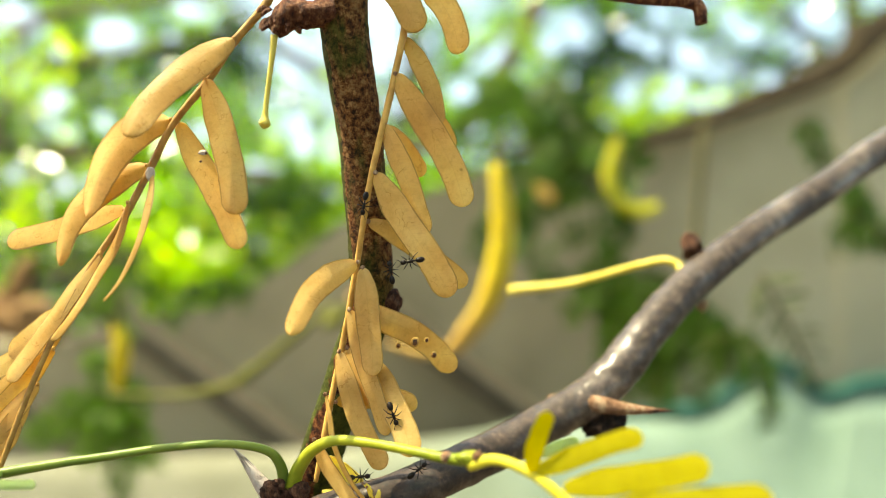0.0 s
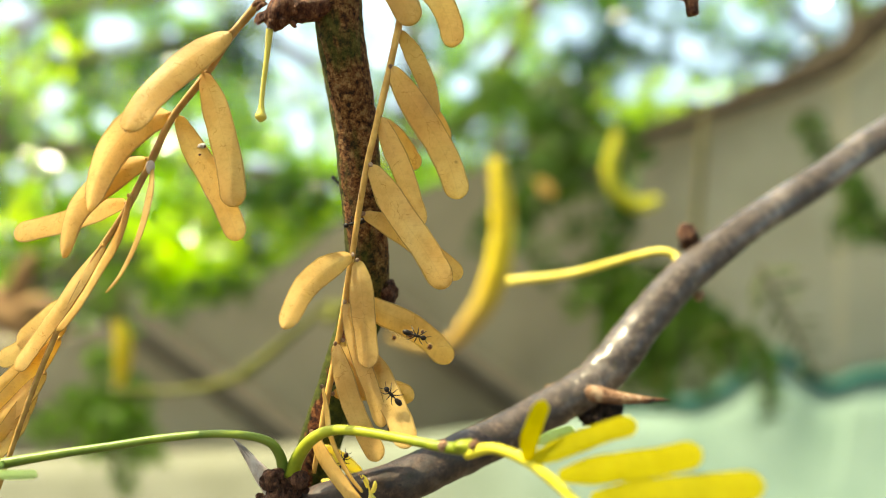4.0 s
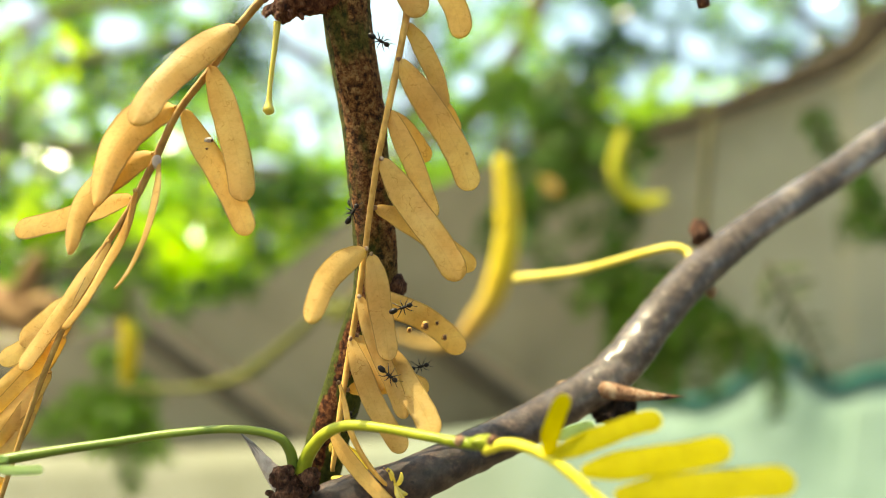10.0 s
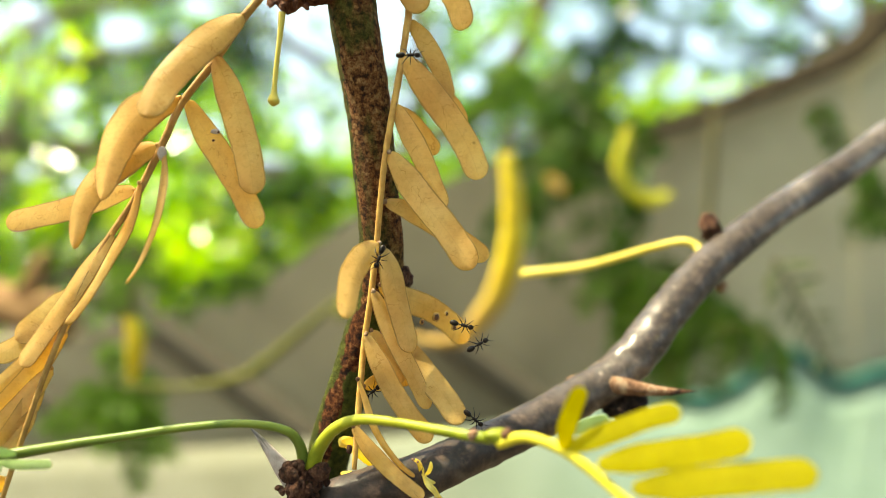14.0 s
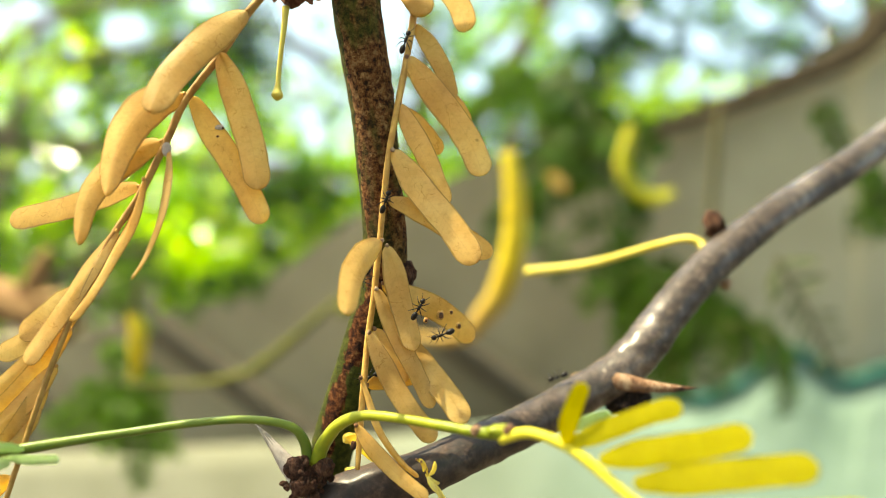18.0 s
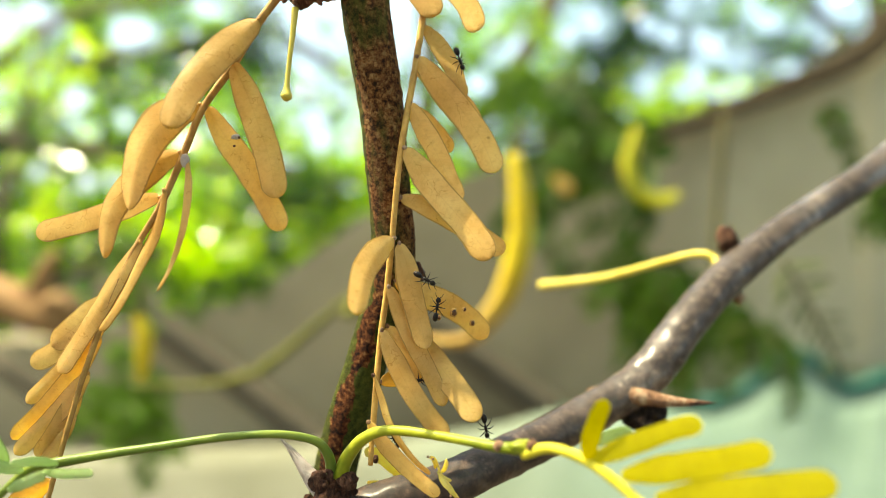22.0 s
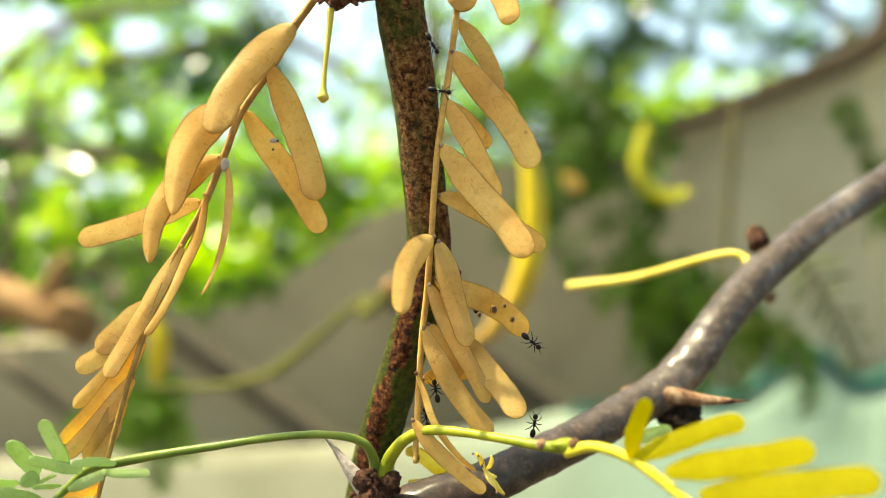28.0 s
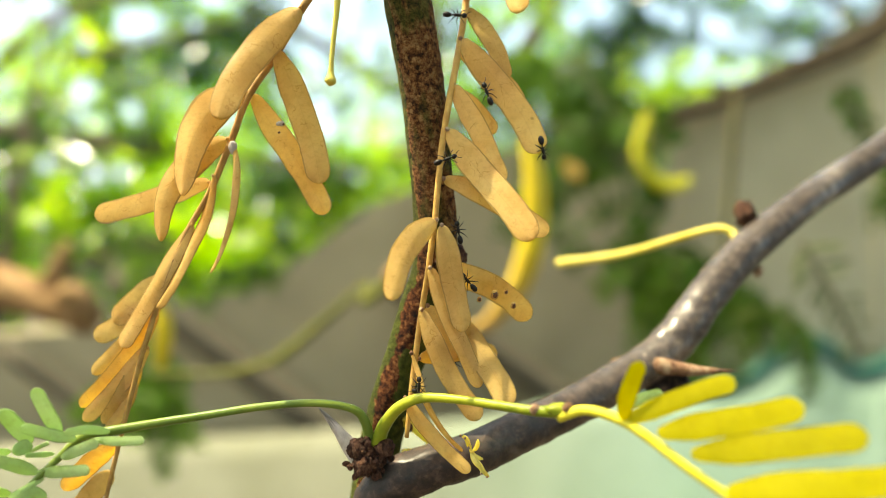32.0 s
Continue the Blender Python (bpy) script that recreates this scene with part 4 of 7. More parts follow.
tube("shoot", [((-271, 560, -115), 2.2), ((-203, 540, -111), 2.4), ((-157, 520, -98), 3.6), ((-145, 518, -90), 5.2), ((-136, 514, -84), 3.6), ((-109, 500, -62), 3.2), ((-79, 490, -38), 2.8), ((-80, 480, -50), 3.0), ((-65, 480, -38), 4.6), ((-60, 480, -31), 4.0)], SHOOT_GREEN, olive, around=10, rough=0.2, grain=60)
lump("broken_end", (-60, 480, -31), (6.0, 5.0, 7.0), SUN_BARK, olive, "pale brown broken end", 0.3, 300, 9)
brown = thing("branch", mm((-928, 1200, -58)), "thick brown branch lit along its top", "branch")
tube("limb", [((-1071, 1250, -30), 38), ((-873, 1220, -79), 37), ((-739, 1200, -118), 36), ((-674, 1190, -142), 33)], SUN_BARK, brown, around=12, rough=0.1, grain=20)
lump("burl", (-698, 1180, -101), (34, 30, 26), SUN_BARK, brown, "rounded burl", 0.25, 300, 21)
tube("stub", [((-756, 1195, -88), 20), ((-728, 1190, -38), 15), ((-711, 1185, -8), 10)], SUN_BARK, brown, "broken side stub", around=10, rough=0.2, grain=30)


def feather(root, way, length, pairs, leaf, mat, seed, slim=1.0):
    """A drooping feathery leaf: a stalk with many small paired leaflets, in mm."""
    r = np.random.default_rng(seed)
    root, way = Vector(root), Vector(way).normalized()
    ob = thing("feathery_leaf", mm(root), "drooping feathery green leaf of small paired leaflets", "leaf", "feathery leaves")
    side = way.cross(Vector((0, 1, 0))).normalized()
    sag = Vector((0, 0, -1))
    line = [root + way * (length * s) + sag * (0.25 * length * s * s) for s in np.linspace(0, 1, 6)]
    tube("rachis", [(p, 1.4) for p in line], TWIG_OLIVE, ob, around=6, steps=3)
    verts, faces = [], []
    at = Vector(ob["at"])
    for i in range(pairs):
        s = (i + 0.6) / pairs
        p = root + way * (length * s) + sag * (0.25 * length * s * s)
        for d in (1, -1):
            a = (side * d * 0.9 + way * 0.45 + Vector(r.normal(0, 0.18, 3))).normalized()
            b = a.cross(Vector(r.normal(0, 0.5, 3)) + Vector((0, -1, 0))).normalized()
            l = leaf * r.uniform(0.75, 1.15) * (1 - 0.35 * s)
            k = len(verts)
            verts += [mm(q) - at for q in (p, p + a * l * 0.3 + b * l * 0.17 * slim, p + a * l * 0.8 + b * l * 0.14 * slim, p + a * l, p + a * l * 0.8 - b * l * 0.14 * slim, p + a * l * 0.3 - b * l * 0.17 * slim)]
            faces.append(tuple(range(k, k + 6)))
    tagged(mesh_object("frond", verts, faces, mat, ob, smooth=False), kind="stuff")
    return ob


def feathers(centre, count, spread, length, seed, leaf=SPRAY_LEAF):
    r = np.random.default_rng(seed)
    for i in range(count):
        root = Vector(centre) + Vector(r.normal(0, 1, 3)) * spread
        way = Vector((r.normal(0, 0.8), r.normal(0, 0.4), -0.55 + r.normal(0, 0.35)))
        feather(root, way, length * r.uniform(0.7, 1.2), 16, length * 0.36, leaf, seed * 50 + i)


feathers((288, 1000, -40), 13, 34, 105, 1)
feathers((330, 980, -70), 11, 34, 90, 7)
feathers((385, 900, -95), 2, 16, 55, 2)
feathers((-392, 800, -172), 7, 20, 62, 3, LIGHT_SPRAY)
feathers((-385, 790, -190), 9, 20, 62, 6, LIGHT_SPRAY)
feathers((232, 1400, 235), 7, 70, 170, 4)
feathers((205, 1800, 440), 7, 45, 135, 11, LIGHT_SPRAY)
feathers((-600, 1900, -70), 7, 45, 95, 8)
feathers((-930, 1950, -60), 6, 50, 105, 9, LIGHT_SPRAY)
feathers((671, 1100, 101), 3, 20, 100, 5)
feather((196, 420, -10), Vector((0.5, 0, -0.75)), 64, 10, 22, FERN_LEAF, 901, 0.5)
feather((271, 600, -79), Vector((0.3, 0, -0.9)), 60, 12, 22, SPRAY_LEAF, 902)
feather((368, 620, 42), Vector((0.75, 0, -0.35)), 70, 18, 20, SPRAY_LEAF, 903)
feather((326, 620, 126), Vector((0.5, 0, -0.75)), 62, 14, 20, SPRAY_LEAF, 904)
side_twig = thing("twig", mm((401, 1050, 184)), "thin olive twig hanging before the wall", "twig")
tube("shoot", [((407, 1055, 205), 5), ((402, 1050, 157), 6.5), ((393, 1050, 36), 6), ((380, 1040, -68), 4)], TWIG_OLIVE, side_twig, around=8, rough=0.1, grain=60)
orange = thing("withered_leaf", mm((189, 1250, 115)), "small withered orange leaf on the far twigs", "leaf")
blade("leaflet", (172, 1250, 130), (207, 1250, 99), 26, DRY_LEAF, orange, thick=0.6)

# ---- the upright stem ----
stem = thing("stem", mm((-24.4, 128.8, -44.7)), "rough dark brown stem with green patches", "stem")
tube("bark", [((-19.6, 105.8, 135.1), 1.6), ((-19.0, 109.8, 103.8), 3.0), ((-18.1, 112.8, 78.6), 3.9), ((-17.9, 115.8, 57.7), 4.2), ((-17.8, 116.8, 48.5), 4.2), ((-17.6, 117.8, 39.2), 4.15), ((-16.4, 118.8, 30.6), 4.1), ((-15.1, 119.8, 22.0), 3.9), ((-14.3, 120.8, 12.1), 3.8), ((-13.6, 121.8, 4.2), 3.8), ((-13.2, 122.8, -3.9), 3.9),
    ((-14.0, 123.8, -10.6), 3.9), ((-16.5, 124.8, -17.4), 3.8), ((-19.2, 125.8, -25.9), 3.8), ((-21.8, 126.8, -33.5), 3.9), ((-24.4, 128.8, -42.5), 4.0), ((-26.3, 129.8, -52.5), 4.1), ((-27.6, 130.8, -61.6), 4.2), ((-29.7, 132.8, -89.0), 4.8), ((-32.3, 136.8, -154.0), 6), ((-36.4, 143.8, -423.9), 9), ((-39.9, 151.9, -1076.2), 13), ((-41.2, 154.0, -1510.8), 17)], STEM_BARK, stem, around=28, steps=14, rough=0.035, grain=600)
lump("knob", (-9.5, 121.8, -7.7), (1.7, 1.6, 2.3), KNOT_BARK, stem, "small rough bark knob", 0.35, 500, 4)

# ---- the branch that crosses before it ----
branch = thing("thorny_branch", mm((33.75, 140.01, -26.33)), "thorny grey-brown branch with a gnarled knot", "branch")
tube("bark", [((-30.5, 125.5, -84.0), 4.6), ((-28.6, 123.0, -66.0), 4.6), ((-26.4, 120.0, -54.0), 4.9), ((-23.4, 118.8, -47.2), 4.7), ((-17.4, 118.6, -43.9), 4.1), ((-8.4, 120.0, -41.4), 3.9), ((1.6, 125.0, -38.4), 3.9), ((13.2, 132.0, -35.1), 3.9), ((24.6, 138.0, -30.7), 4.1), ((31.6, 140.5, -27.3), 4.4), ((37.9, 143.0, -21.4), 4.3), ((45.4, 148.0, -13.9), 4.2),
    ((57.4, 156.0, -4.6), 4.25), ((75.0, 165.0, 6.4), 4.0), ((97.6, 175.0, 18.5), 4.0), ((114.6, 182.0, 28.6), 4.1), ((142.5, 192.0, 42.3), 5.0), ((181.0, 205.0, 59.6), 5.2)], BRANCH_BARK, branch, around=32, steps=14, rough=0.055, grain=420)
lump("knot", (-26.7, 116.5, -40.6), (3.2, 3.0, 3.4), KNOT_BARK, branch, "gnarled dark knot", 0.3, 500, 1, 4)
lump("knot_boss", (-28.4, 115.0, -38.9), (1.8, 1.6, 1.9), KNOT_BARK, branch, "", 0.3, 600, 11)
lump("knot_boss", (-23.7, 114.6, -38.6), (1.7, 1.5, 1.6), KNOT_BARK, branch, "", 0.3, 600, 12)
lump("knot_boss", (-27.2, 114.6, -41.3), (1.9, 1.6, 1.6), KNOT_BARK, branch, "", 0.3, 600, 13)
lump("node", (4.2, 97.6, -28.2), (2.2, 1.15, 1.1), LIME_STALK, branch, "green swollen node", 0.2, 300, 15)
for at in ((0.7, 99.2, -28.4), (5.1, 96.2, -27.5)):
    lump("leaf_scar", at, (0.9, 0.5, 0.8), THORN_MAT, branch, "brown leaf scar", 0.3, 400, 5, 2)
tube("thorn", [((22.0, 141.5, -28.8), 0.8), ((26.0, 139.0, -28.3), 2.0), ((29.5, 137.2, -28.4), 2.1), ((33.0, 136.0, -28.9), 1.55), ((38.1, 135.0, -29.4), 1.0), ((45.0, 134.0, -29.3), 0.05)], THORN_MAT, branch, "pale brown sharp thorn", around=12, steps=5, rough=0.05)
tube("tip", [((40.2, 134.7, -29.5), 0.80), ((42.4, 134.4, -29.4), 0.48), ((45.4, 134.0, -29.3), 0.05)], KNOT_BARK, branch, "dark sharp thorn tip", around=10, steps=4)
tube("thorn", [((-26.6, 117.0, -43.0), 2.0), ((-29.3, 116.4, -39.6), 1.6), ((-31.6, 116.0, -36.4), 1.0), ((-33.4, 116.0, -34.0), 0.55), ((-35.4, 116.0, -31.8), 0.06)], PALE_THORN, branch, "bleached grey sharp thorn", around=12, steps=5, rough=0.05)
tube("tip", [((-32.4, 116.0, -35.3), 0.82), ((-33.8, 116.0, -33.5), 0.46), ((-35.5, 116.0, -31.7), 0.05)], TIP_GREY, branch, "dark sharp thorn tip", around=10, steps=4)
lump("stub", (32.8, 138.5, -33.4), (4.2, 3.2, 3.0), DARK_BARK, branch, "dark broken stub", 0.5, 500, 2, 4)
lump("bud", (58.0, 160.0, 3.2), (2.2, 2.5, 3.0), KNOT_BARK, branch, "dark reddish bud scale", 0.4, 500, 6)
lump("bud", (59.3, 156.6, -10.2), (1.1, 1.1, 1.5), THORN_MAT, branch, "", 0.4, 500, 8)
tube("leafstalk", [((55.5, 158.0, -3.8), 1.2), ((55.0, 160.0, -1.2), 1.0), ((52.0, 162.0, -0.1), 0.95), ((47.3, 170.0, -1.7), 0.95), ((35.2, 188.0, -6.5), 1.1), ((19.7, 200.0, -9.1), 1.4)], YELLOW_STALK, branch, "curved bare yellow leafstalk", around=12, steps=8)
tube("leafstalk", [((-26.3, 115.5, -38.0), 1.0), ((-26.9, 114.0, -33.9), 0.85), ((-29.1, 112.5, -31.2), 0.72), ((-35.4, 111.0, -29.9), 0.66), ((-44.1, 110.0, -30.3), 0.66), ((-52.8, 109.0, -31.4), 0.68), ((-60.2, 108.0, -32.3), 0.72), ((-67.6, 106.0, -33.2), 0.85), ((-71.2, 105.0, -33.8), 0.8), ((-73.5, 103.5, -32.8), 0.4)], GREEN_STALK, branch, "arching green leafstalk", around=14, steps=8, rough=0.04)
tube("leafstalk", [((-25.1, 115.5, -38.1), 1.3), ((-23.4, 114.0, -34.2), 1.15), ((-20.4, 111.5, -30.6), 0.98), ((-16.2, 109.0, -28.7), 0.82), ((-9.1, 105.5, -28.5), 0.72), ((0.5, 100.0, -28.8), 0.8), ((4.3, 98.0, -28.4), 1.1), ((5.4, 97.3, -28.2), 0.8)], LIME_STALK, branch, "arching lime-yellow leafstalk", around=14, steps=8, rough=0.05)
tube("rachis", [((4.0, 97.6, -29.1), 0.9), ((7.6, 94.7, -27.5), 0.75), ((12.0, 91.7, -28.4), 0.75), ((15.6, 88.8, -30.6), 0.7), ((18.7, 85.9, -32.9), 0.65), ((23.0, 82.9, -35.7), 0.6), ((25.2, 80.0, -37.1), 0.5)], LEMON_STALK, branch, "yellow midrib of the soft leaf", around=12, steps=8, rough=0.05)
for line, w, tw in (
        ([(11.8, 91.0, -28.1), (12.3, 90.2, -24.4), (13.9, 89.5, -19.7)], 2.5, 0),
        ([(12.0, 91.0, -28.2), (17.2, 89.0, -25.4), (21.8, 87.0, -23.0), (24.8, 85.0, -21.6)], 2.8, -25),
        ([(15.4, 87.5, -29.0), (21.1, 85.3, -27.2), (26.7, 83.2, -25.7), (31.5, 81.0, -23.9)], 3.6, -22),
        ([(18.8, 84.5, -30.9), (25.6, 82.3, -29.3), (32.2, 80.2, -27.9), (37.5, 78.0, -26.7)], 3.7, -22),
        ([(22.3, 82.0, -34.8), (29.0, 79.3, -33.2), (35.5, 76.7, -31.9), (41.5, 74.0, -30.6)], 3.9, -22)):
    leaflet("leaflet", line, w, YELLOW_LEAF, branch, "bright yellow soft leaflet", twist=tw, cup=0.02, seed=w)
leaflet("leaflet", [(14.2, 99.0, -28.0), (16.9, 99.0, -26.8), (19.7, 99.0, -26.0)], 1.8, GREEN_LEAF, branch, "soft pale green leaflet", cup=0.02, seed=3.3)
for line, w in (
        ([(-72.2, 101.5, -32.4), (-73.5, 100.5, -29.1), (-75.0, 99.5, -24.8)], 2.3),
        ([(-76.7, 101.5, -33.7), (-78.8, 100.5, -30.8), (-80.2, 99.5, -28.0)], 2.6),
        ([(-69.7, 101.5, -33.2), (-73.1, 100.5, -32.2), (-77.1, 99.5, -30.7)], 1.7),
        ([(-66.9, 101.5, -33.2), (-63.1, 100.5, -33.3), (-58.2, 99.5, -32.8)], 1.3),
        ([(-72.1, 101.5, -36.1), (-68.8, 100.5, -34.5), (-65.3, 99.5, -33.0)], 1.6),
        ([(-76.5, 101.5, -34.0), (-77.4, 100.5, -34.2), (-78.5, 99.5, -34.4)], 2.1),
        ([(-73.1, 101.5, -35.4), (-74.7, 100.5, -35.2), (-76.5, 99.5, -35.0)], 0.8),
        ([(-75.8, 101.5, -38.4), (-78.4, 100.5, -37.0), (-81.9, 99.5, -35.6)], 2.0),
        ([(-76.0, 101.5, -38.4), (-71.4, 100.5, -37.8), (-66.6, 99.5, -37.3)], 1.7),
        ([(-74.8, 101.5, -39.1), (-76.1, 100.5, -39.8), (-77.4, 99.5, -40.5)], 0.8),
        ([(-74.5, 101.5, -42.3), (-76.5, 100.5, -41.0), (-79.0, 99.5, -41.9)], 2.0),
        ([(-64.4, 101.5, -32.0), (-67.6, 100.5, -31.5), (-70.5, 99.5, -31.7)], 1.3),
        ([(-79.9, 101.5, -35.0), (-81.0, 100.5, -34.8), (-82.4, 99.5, -34.2)], 1.2),
        ([(-80.1, 101.5, -41.9), (-81.0, 100.5, -41.0), (-82.3, 99.5, -40.1)], 1.5),
        ([(-76.8, 101.5, -35.0), (-74.9, 100.5, -34.0), (-72.8, 99.5, -33.1)], 0.6)):
    leaflet("leaflet", [(x - 0.5, y, z) for x, y, z in line], w * 1.12, GREEN_LEAF, branch, "soft pale green leaflet", cup=0.05, seed=line[0][0])
for line, w, tw in (([(-14.2, 123.5, -41.5), (-16.9, 123.0, -38.9), (-21.2, 122.5, -35.6)], 4.0, -35), ([(-21.5, 123.5, -41.7), (-18.3, 123.0, -42.0), (-14.2, 122.5, -41.4)], 1.4, -30), ([(-21.8, 123.5, -37.0), (-20.6, 123.0, -36.2), (-19.1, 122.5, -36.7)], 2.0, 0)):
    leaflet("leaflet", line, w, FLOWER, branch, "bright yellow withering leaflet beside the knot", twist=tw, cup=0.1, seed=w)
lump("gall", (-19.7, 121.6, -37.0), (0.55, 0.3, 0.8), KNOT_BARK, branch, "brown gall on the yellow leaflet", 0.2, 300, 3, 2)
for k in range(34):
    # crusty bark scales on the knot
    a, e = 2.4 * k, 0.9 * math.sin(1.7 * k)
    out = Vector((math.cos(a) * math.cos(e), -abs(math.sin(a)) * math.cos(e), math.sin(e)))
    root = Vector((-26.8, 116.4, -40.4)) + Vector((out.x * 3.5, out.y * 3.0, out.z * 3.4))
    blade("scale", root, root + Vector((out.x * 0.7 + 0.9 * math.sin(2.1 * k), -0.5, out.z * 0.7 + 0.9 * math.cos(3.3 * k))), 1.1, KNOT_BARK, branch, seed=k, bend=0.2, bow=0.35, thick=0.2)
tube("rachis", [((-66.6, 104.0, -32.7), 0.6), ((-70.1, 103.0, -33.2), 0.7), ((-73.6, 102.0, -36.5), 0.6), ((-77.9, 101.0, -40.7), 0.5), ((-81.3, 100.0, -43.2), 0.45)], GREEN_STALK, branch, "", around=8, steps=5)

# ---- the dry sprig that hangs before the stem ----
sprig_a = thing("dry_sprig", mm((-8.44, 95.50, 36.70)), "withered tan sprig hanging along the stem", "sprig")
tube("rachis", [((-16.7, 112.0, 71.5), 0.9), ((-9.9, 114.5, 66.7), 0.75), ((-4.7, 116.0, 53.9), 0.65), ((-5.9, 115.5, 46.0), 0.65), ((-6.9, 115.0, 39.2), 0.62), ((-9.0, 115.0, 29.2), 0.6), ((-11.0, 114.6, 20.5), 0.58), ((-12.6, 114.6, 13.4), 0.56), ((-14.1, 115.6, 5.4), 0.54), ((-15.2, 116.5, -1.3), 0.52)], DRY_STALK, sprig_a, around=10, steps=8, rough=0.08, grain=900)
for line, w, tw, cup, point in (
        ([(-10.8, 115.0, 48.0), (-7.3, 114.0, 43.3), (-4.5, 113.0, 37.8)], 5.1, 0, 0.06, 0.0),
        ([(-5.2, 115.0, 47.5), (-0.8, 114.3, 42.9), (1.4, 113.7, 38.4), (2.2, 113.0, 34.0)], 4.3, 6, 0.07, 0.0),
        ([(-7.0, 115.5, 37.5), (-4.5, 115.3, 33.4), (-2.2, 115.2, 28.2), (-1.2, 115.0, 22.6)], 3.4, -6, 0.05, 0.15),
        ([(-8.9, 117.0, 29.8), (-4.3, 117.3, 26.0), (-0.9, 117.7, 22.7), (1.0, 118.0, 18.7)], 3.3, 5, 0.05, 0.0),
        ([(-8.5, 114.6, 31.1), (-5.6, 114.6, 26.6), (-1.8, 114.5, 20.8), (1.3, 114.5, 14.9), (3.2, 114.5, 8.7)], 4.8, 0, 0.05, 0.0),
        ([(-10.2, 116.5, 22.6), (-7.3, 117.2, 18.8), (-3.9, 118.0, 14.3)], 3.5, 0, 0.06, 0.0),
        ([(-10.3, 114.6, 22.6), (-8.4, 114.5, 17.7), (-5.9, 114.5, 11.7), (-3.2, 114.4, 4.1)], 3.8, 8, 0.06, 0.2),
        ([(-11.8, 114.2, 14.4), (-7.1, 113.8, 6.4), (-2.7, 113.4, 0.1), (1.0, 113.0, -6.2)], 4.9, 0, 0.05, 0.0),
        ([(-13.2, 116.0, 6.3), (-7.9, 116.3, 4.0), (-2.2, 116.7, 0.0), (3.5, 117.0, -4.6)], 3.9, 0, 0.05, 0.0)):
    leaflet("leaflet", line, w, DRY_LEAF, sprig_a, twist=tw, cup=cup, point=point, seed=line[0][0])
    lump("leaf_joint", line[0], (0.42, 0.4, 0.46), THORN_MAT, sprig_a, "", 0.3, 400, line[0][0], 2)

# its lower half twists on its own
LOWER_AT = (-14.96, 116.50, -1.06)
lower = tube("rachis", [((-15.2, 116.5, -0.8), 0.56), ((-16.5, 117.2, -9.6), 0.56), ((-17.9, 118.0, -17.5), 0.55), ((-19.1, 117.5, -24.2), 0.55), ((-20.4, 117.0, -32.3), 0.52), ((-21.3, 116.5, -38.0), 0.4)], DRY_STALK, None, "drooping lower end of the stalk", around=10, steps=8, rough=0.08, grain=900)
for v in lower.data.vertices:
    v.co -= mm(LOWER_AT)
lower.parent = sprig_a
lower.location = mm(LOWER_AT) - Vector(sprig_a["at"])
lower["at"] = list(mm(LOWER_AT))
for line, w, tw, cup, point in (
        ([(-15.0, 115.6, -0.6), (-19.1, 112.2, -3.1), (-22.2, 108.9, -6.6), (-24.4, 105.5, -11.9)], 4.6, 0, 0.09, 0.3),
        ([(-14.2, 115.6, -1.5), (-13.4, 114.7, -5.3), (-12.7, 113.8, -11.1), (-12.1, 112.9, -15.4), (-11.8, 112.0, -19.2)], 4.3, 0, 0.08, 0.15),
        ([(-14.8, 117.2, -7.8), (-10.4, 117.5, -10.3), (-5.6, 117.8, -12.4), (-1.6, 118.2, -15.3), (2.0, 118.5, -19.3)], 4.5, 0, 0.05, 0.0),
        ([(-16.3, 116.2, -8.7), (-14.9, 115.0, -13.3), (-13.2, 113.8, -18.6), (-11.2, 112.7, -23.4), (-9.4, 111.5, -28.8)], 3.4, 10, 0.07, 0.2),
        ([(-17.9, 116.6, -15.9), (-16.5, 115.1, -20.7), (-14.7, 113.5, -25.6), (-12.4, 112.0, -29.9), (-9.7, 110.5, -33.9)], 3.6, 0, 0.06, 0.0),
        ([(-16.7, 117.5, -15.4), (-14.7, 116.2, -19.6), (-12.6, 115.0, -24.7)], 3.5, 0, 0.06, 0.0),
        ([(-14.9, 117.2, -15.8), (-10.9, 114.9, -19.9), (-8.7, 112.6, -23.4), (-6.5, 110.3, -27.4), (-5.1, 108.0, -31.1)], 4.5, 0, 0.06, 0.0),
        ([(-18.4, 118.0, -24.8), (-13.0, 118.0, -24.2), (-8.1, 118.0, -24.1), (-4.4, 118.0, -25.6)], 3.7, 0, 0.05, 0.0),
        ([(-21.5, 115.0, -30.5), (-19.4, 113.8, -34.2), (-15.9, 112.6, -38.6), (-13.6, 111.4, -41.0), (-11.7, 110.2, -42.7)], 2.7, 10, 0.06, 0.1),
        ([(-20.0, 116.0, -23.1), (-19.1, 115.1, -26.9), (-18.4, 114.2, -30.6), (-16.6, 113.4, -34.6), (-14.5, 112.5, -37.7), (-12.6, 111.6, -39.6)], 1.4, 40, 0.12, 0.3)):
    leaflet("leaflet", line, w, DRY_LEAF, lower, twist=tw, cup=cup, point=point, seed=line[0][0])
    lump("leaf_joint", line[0], (0.38, 0.36, 0.40), THORN_MAT, lower, "", 0.3, 400, line[0][0], 2)
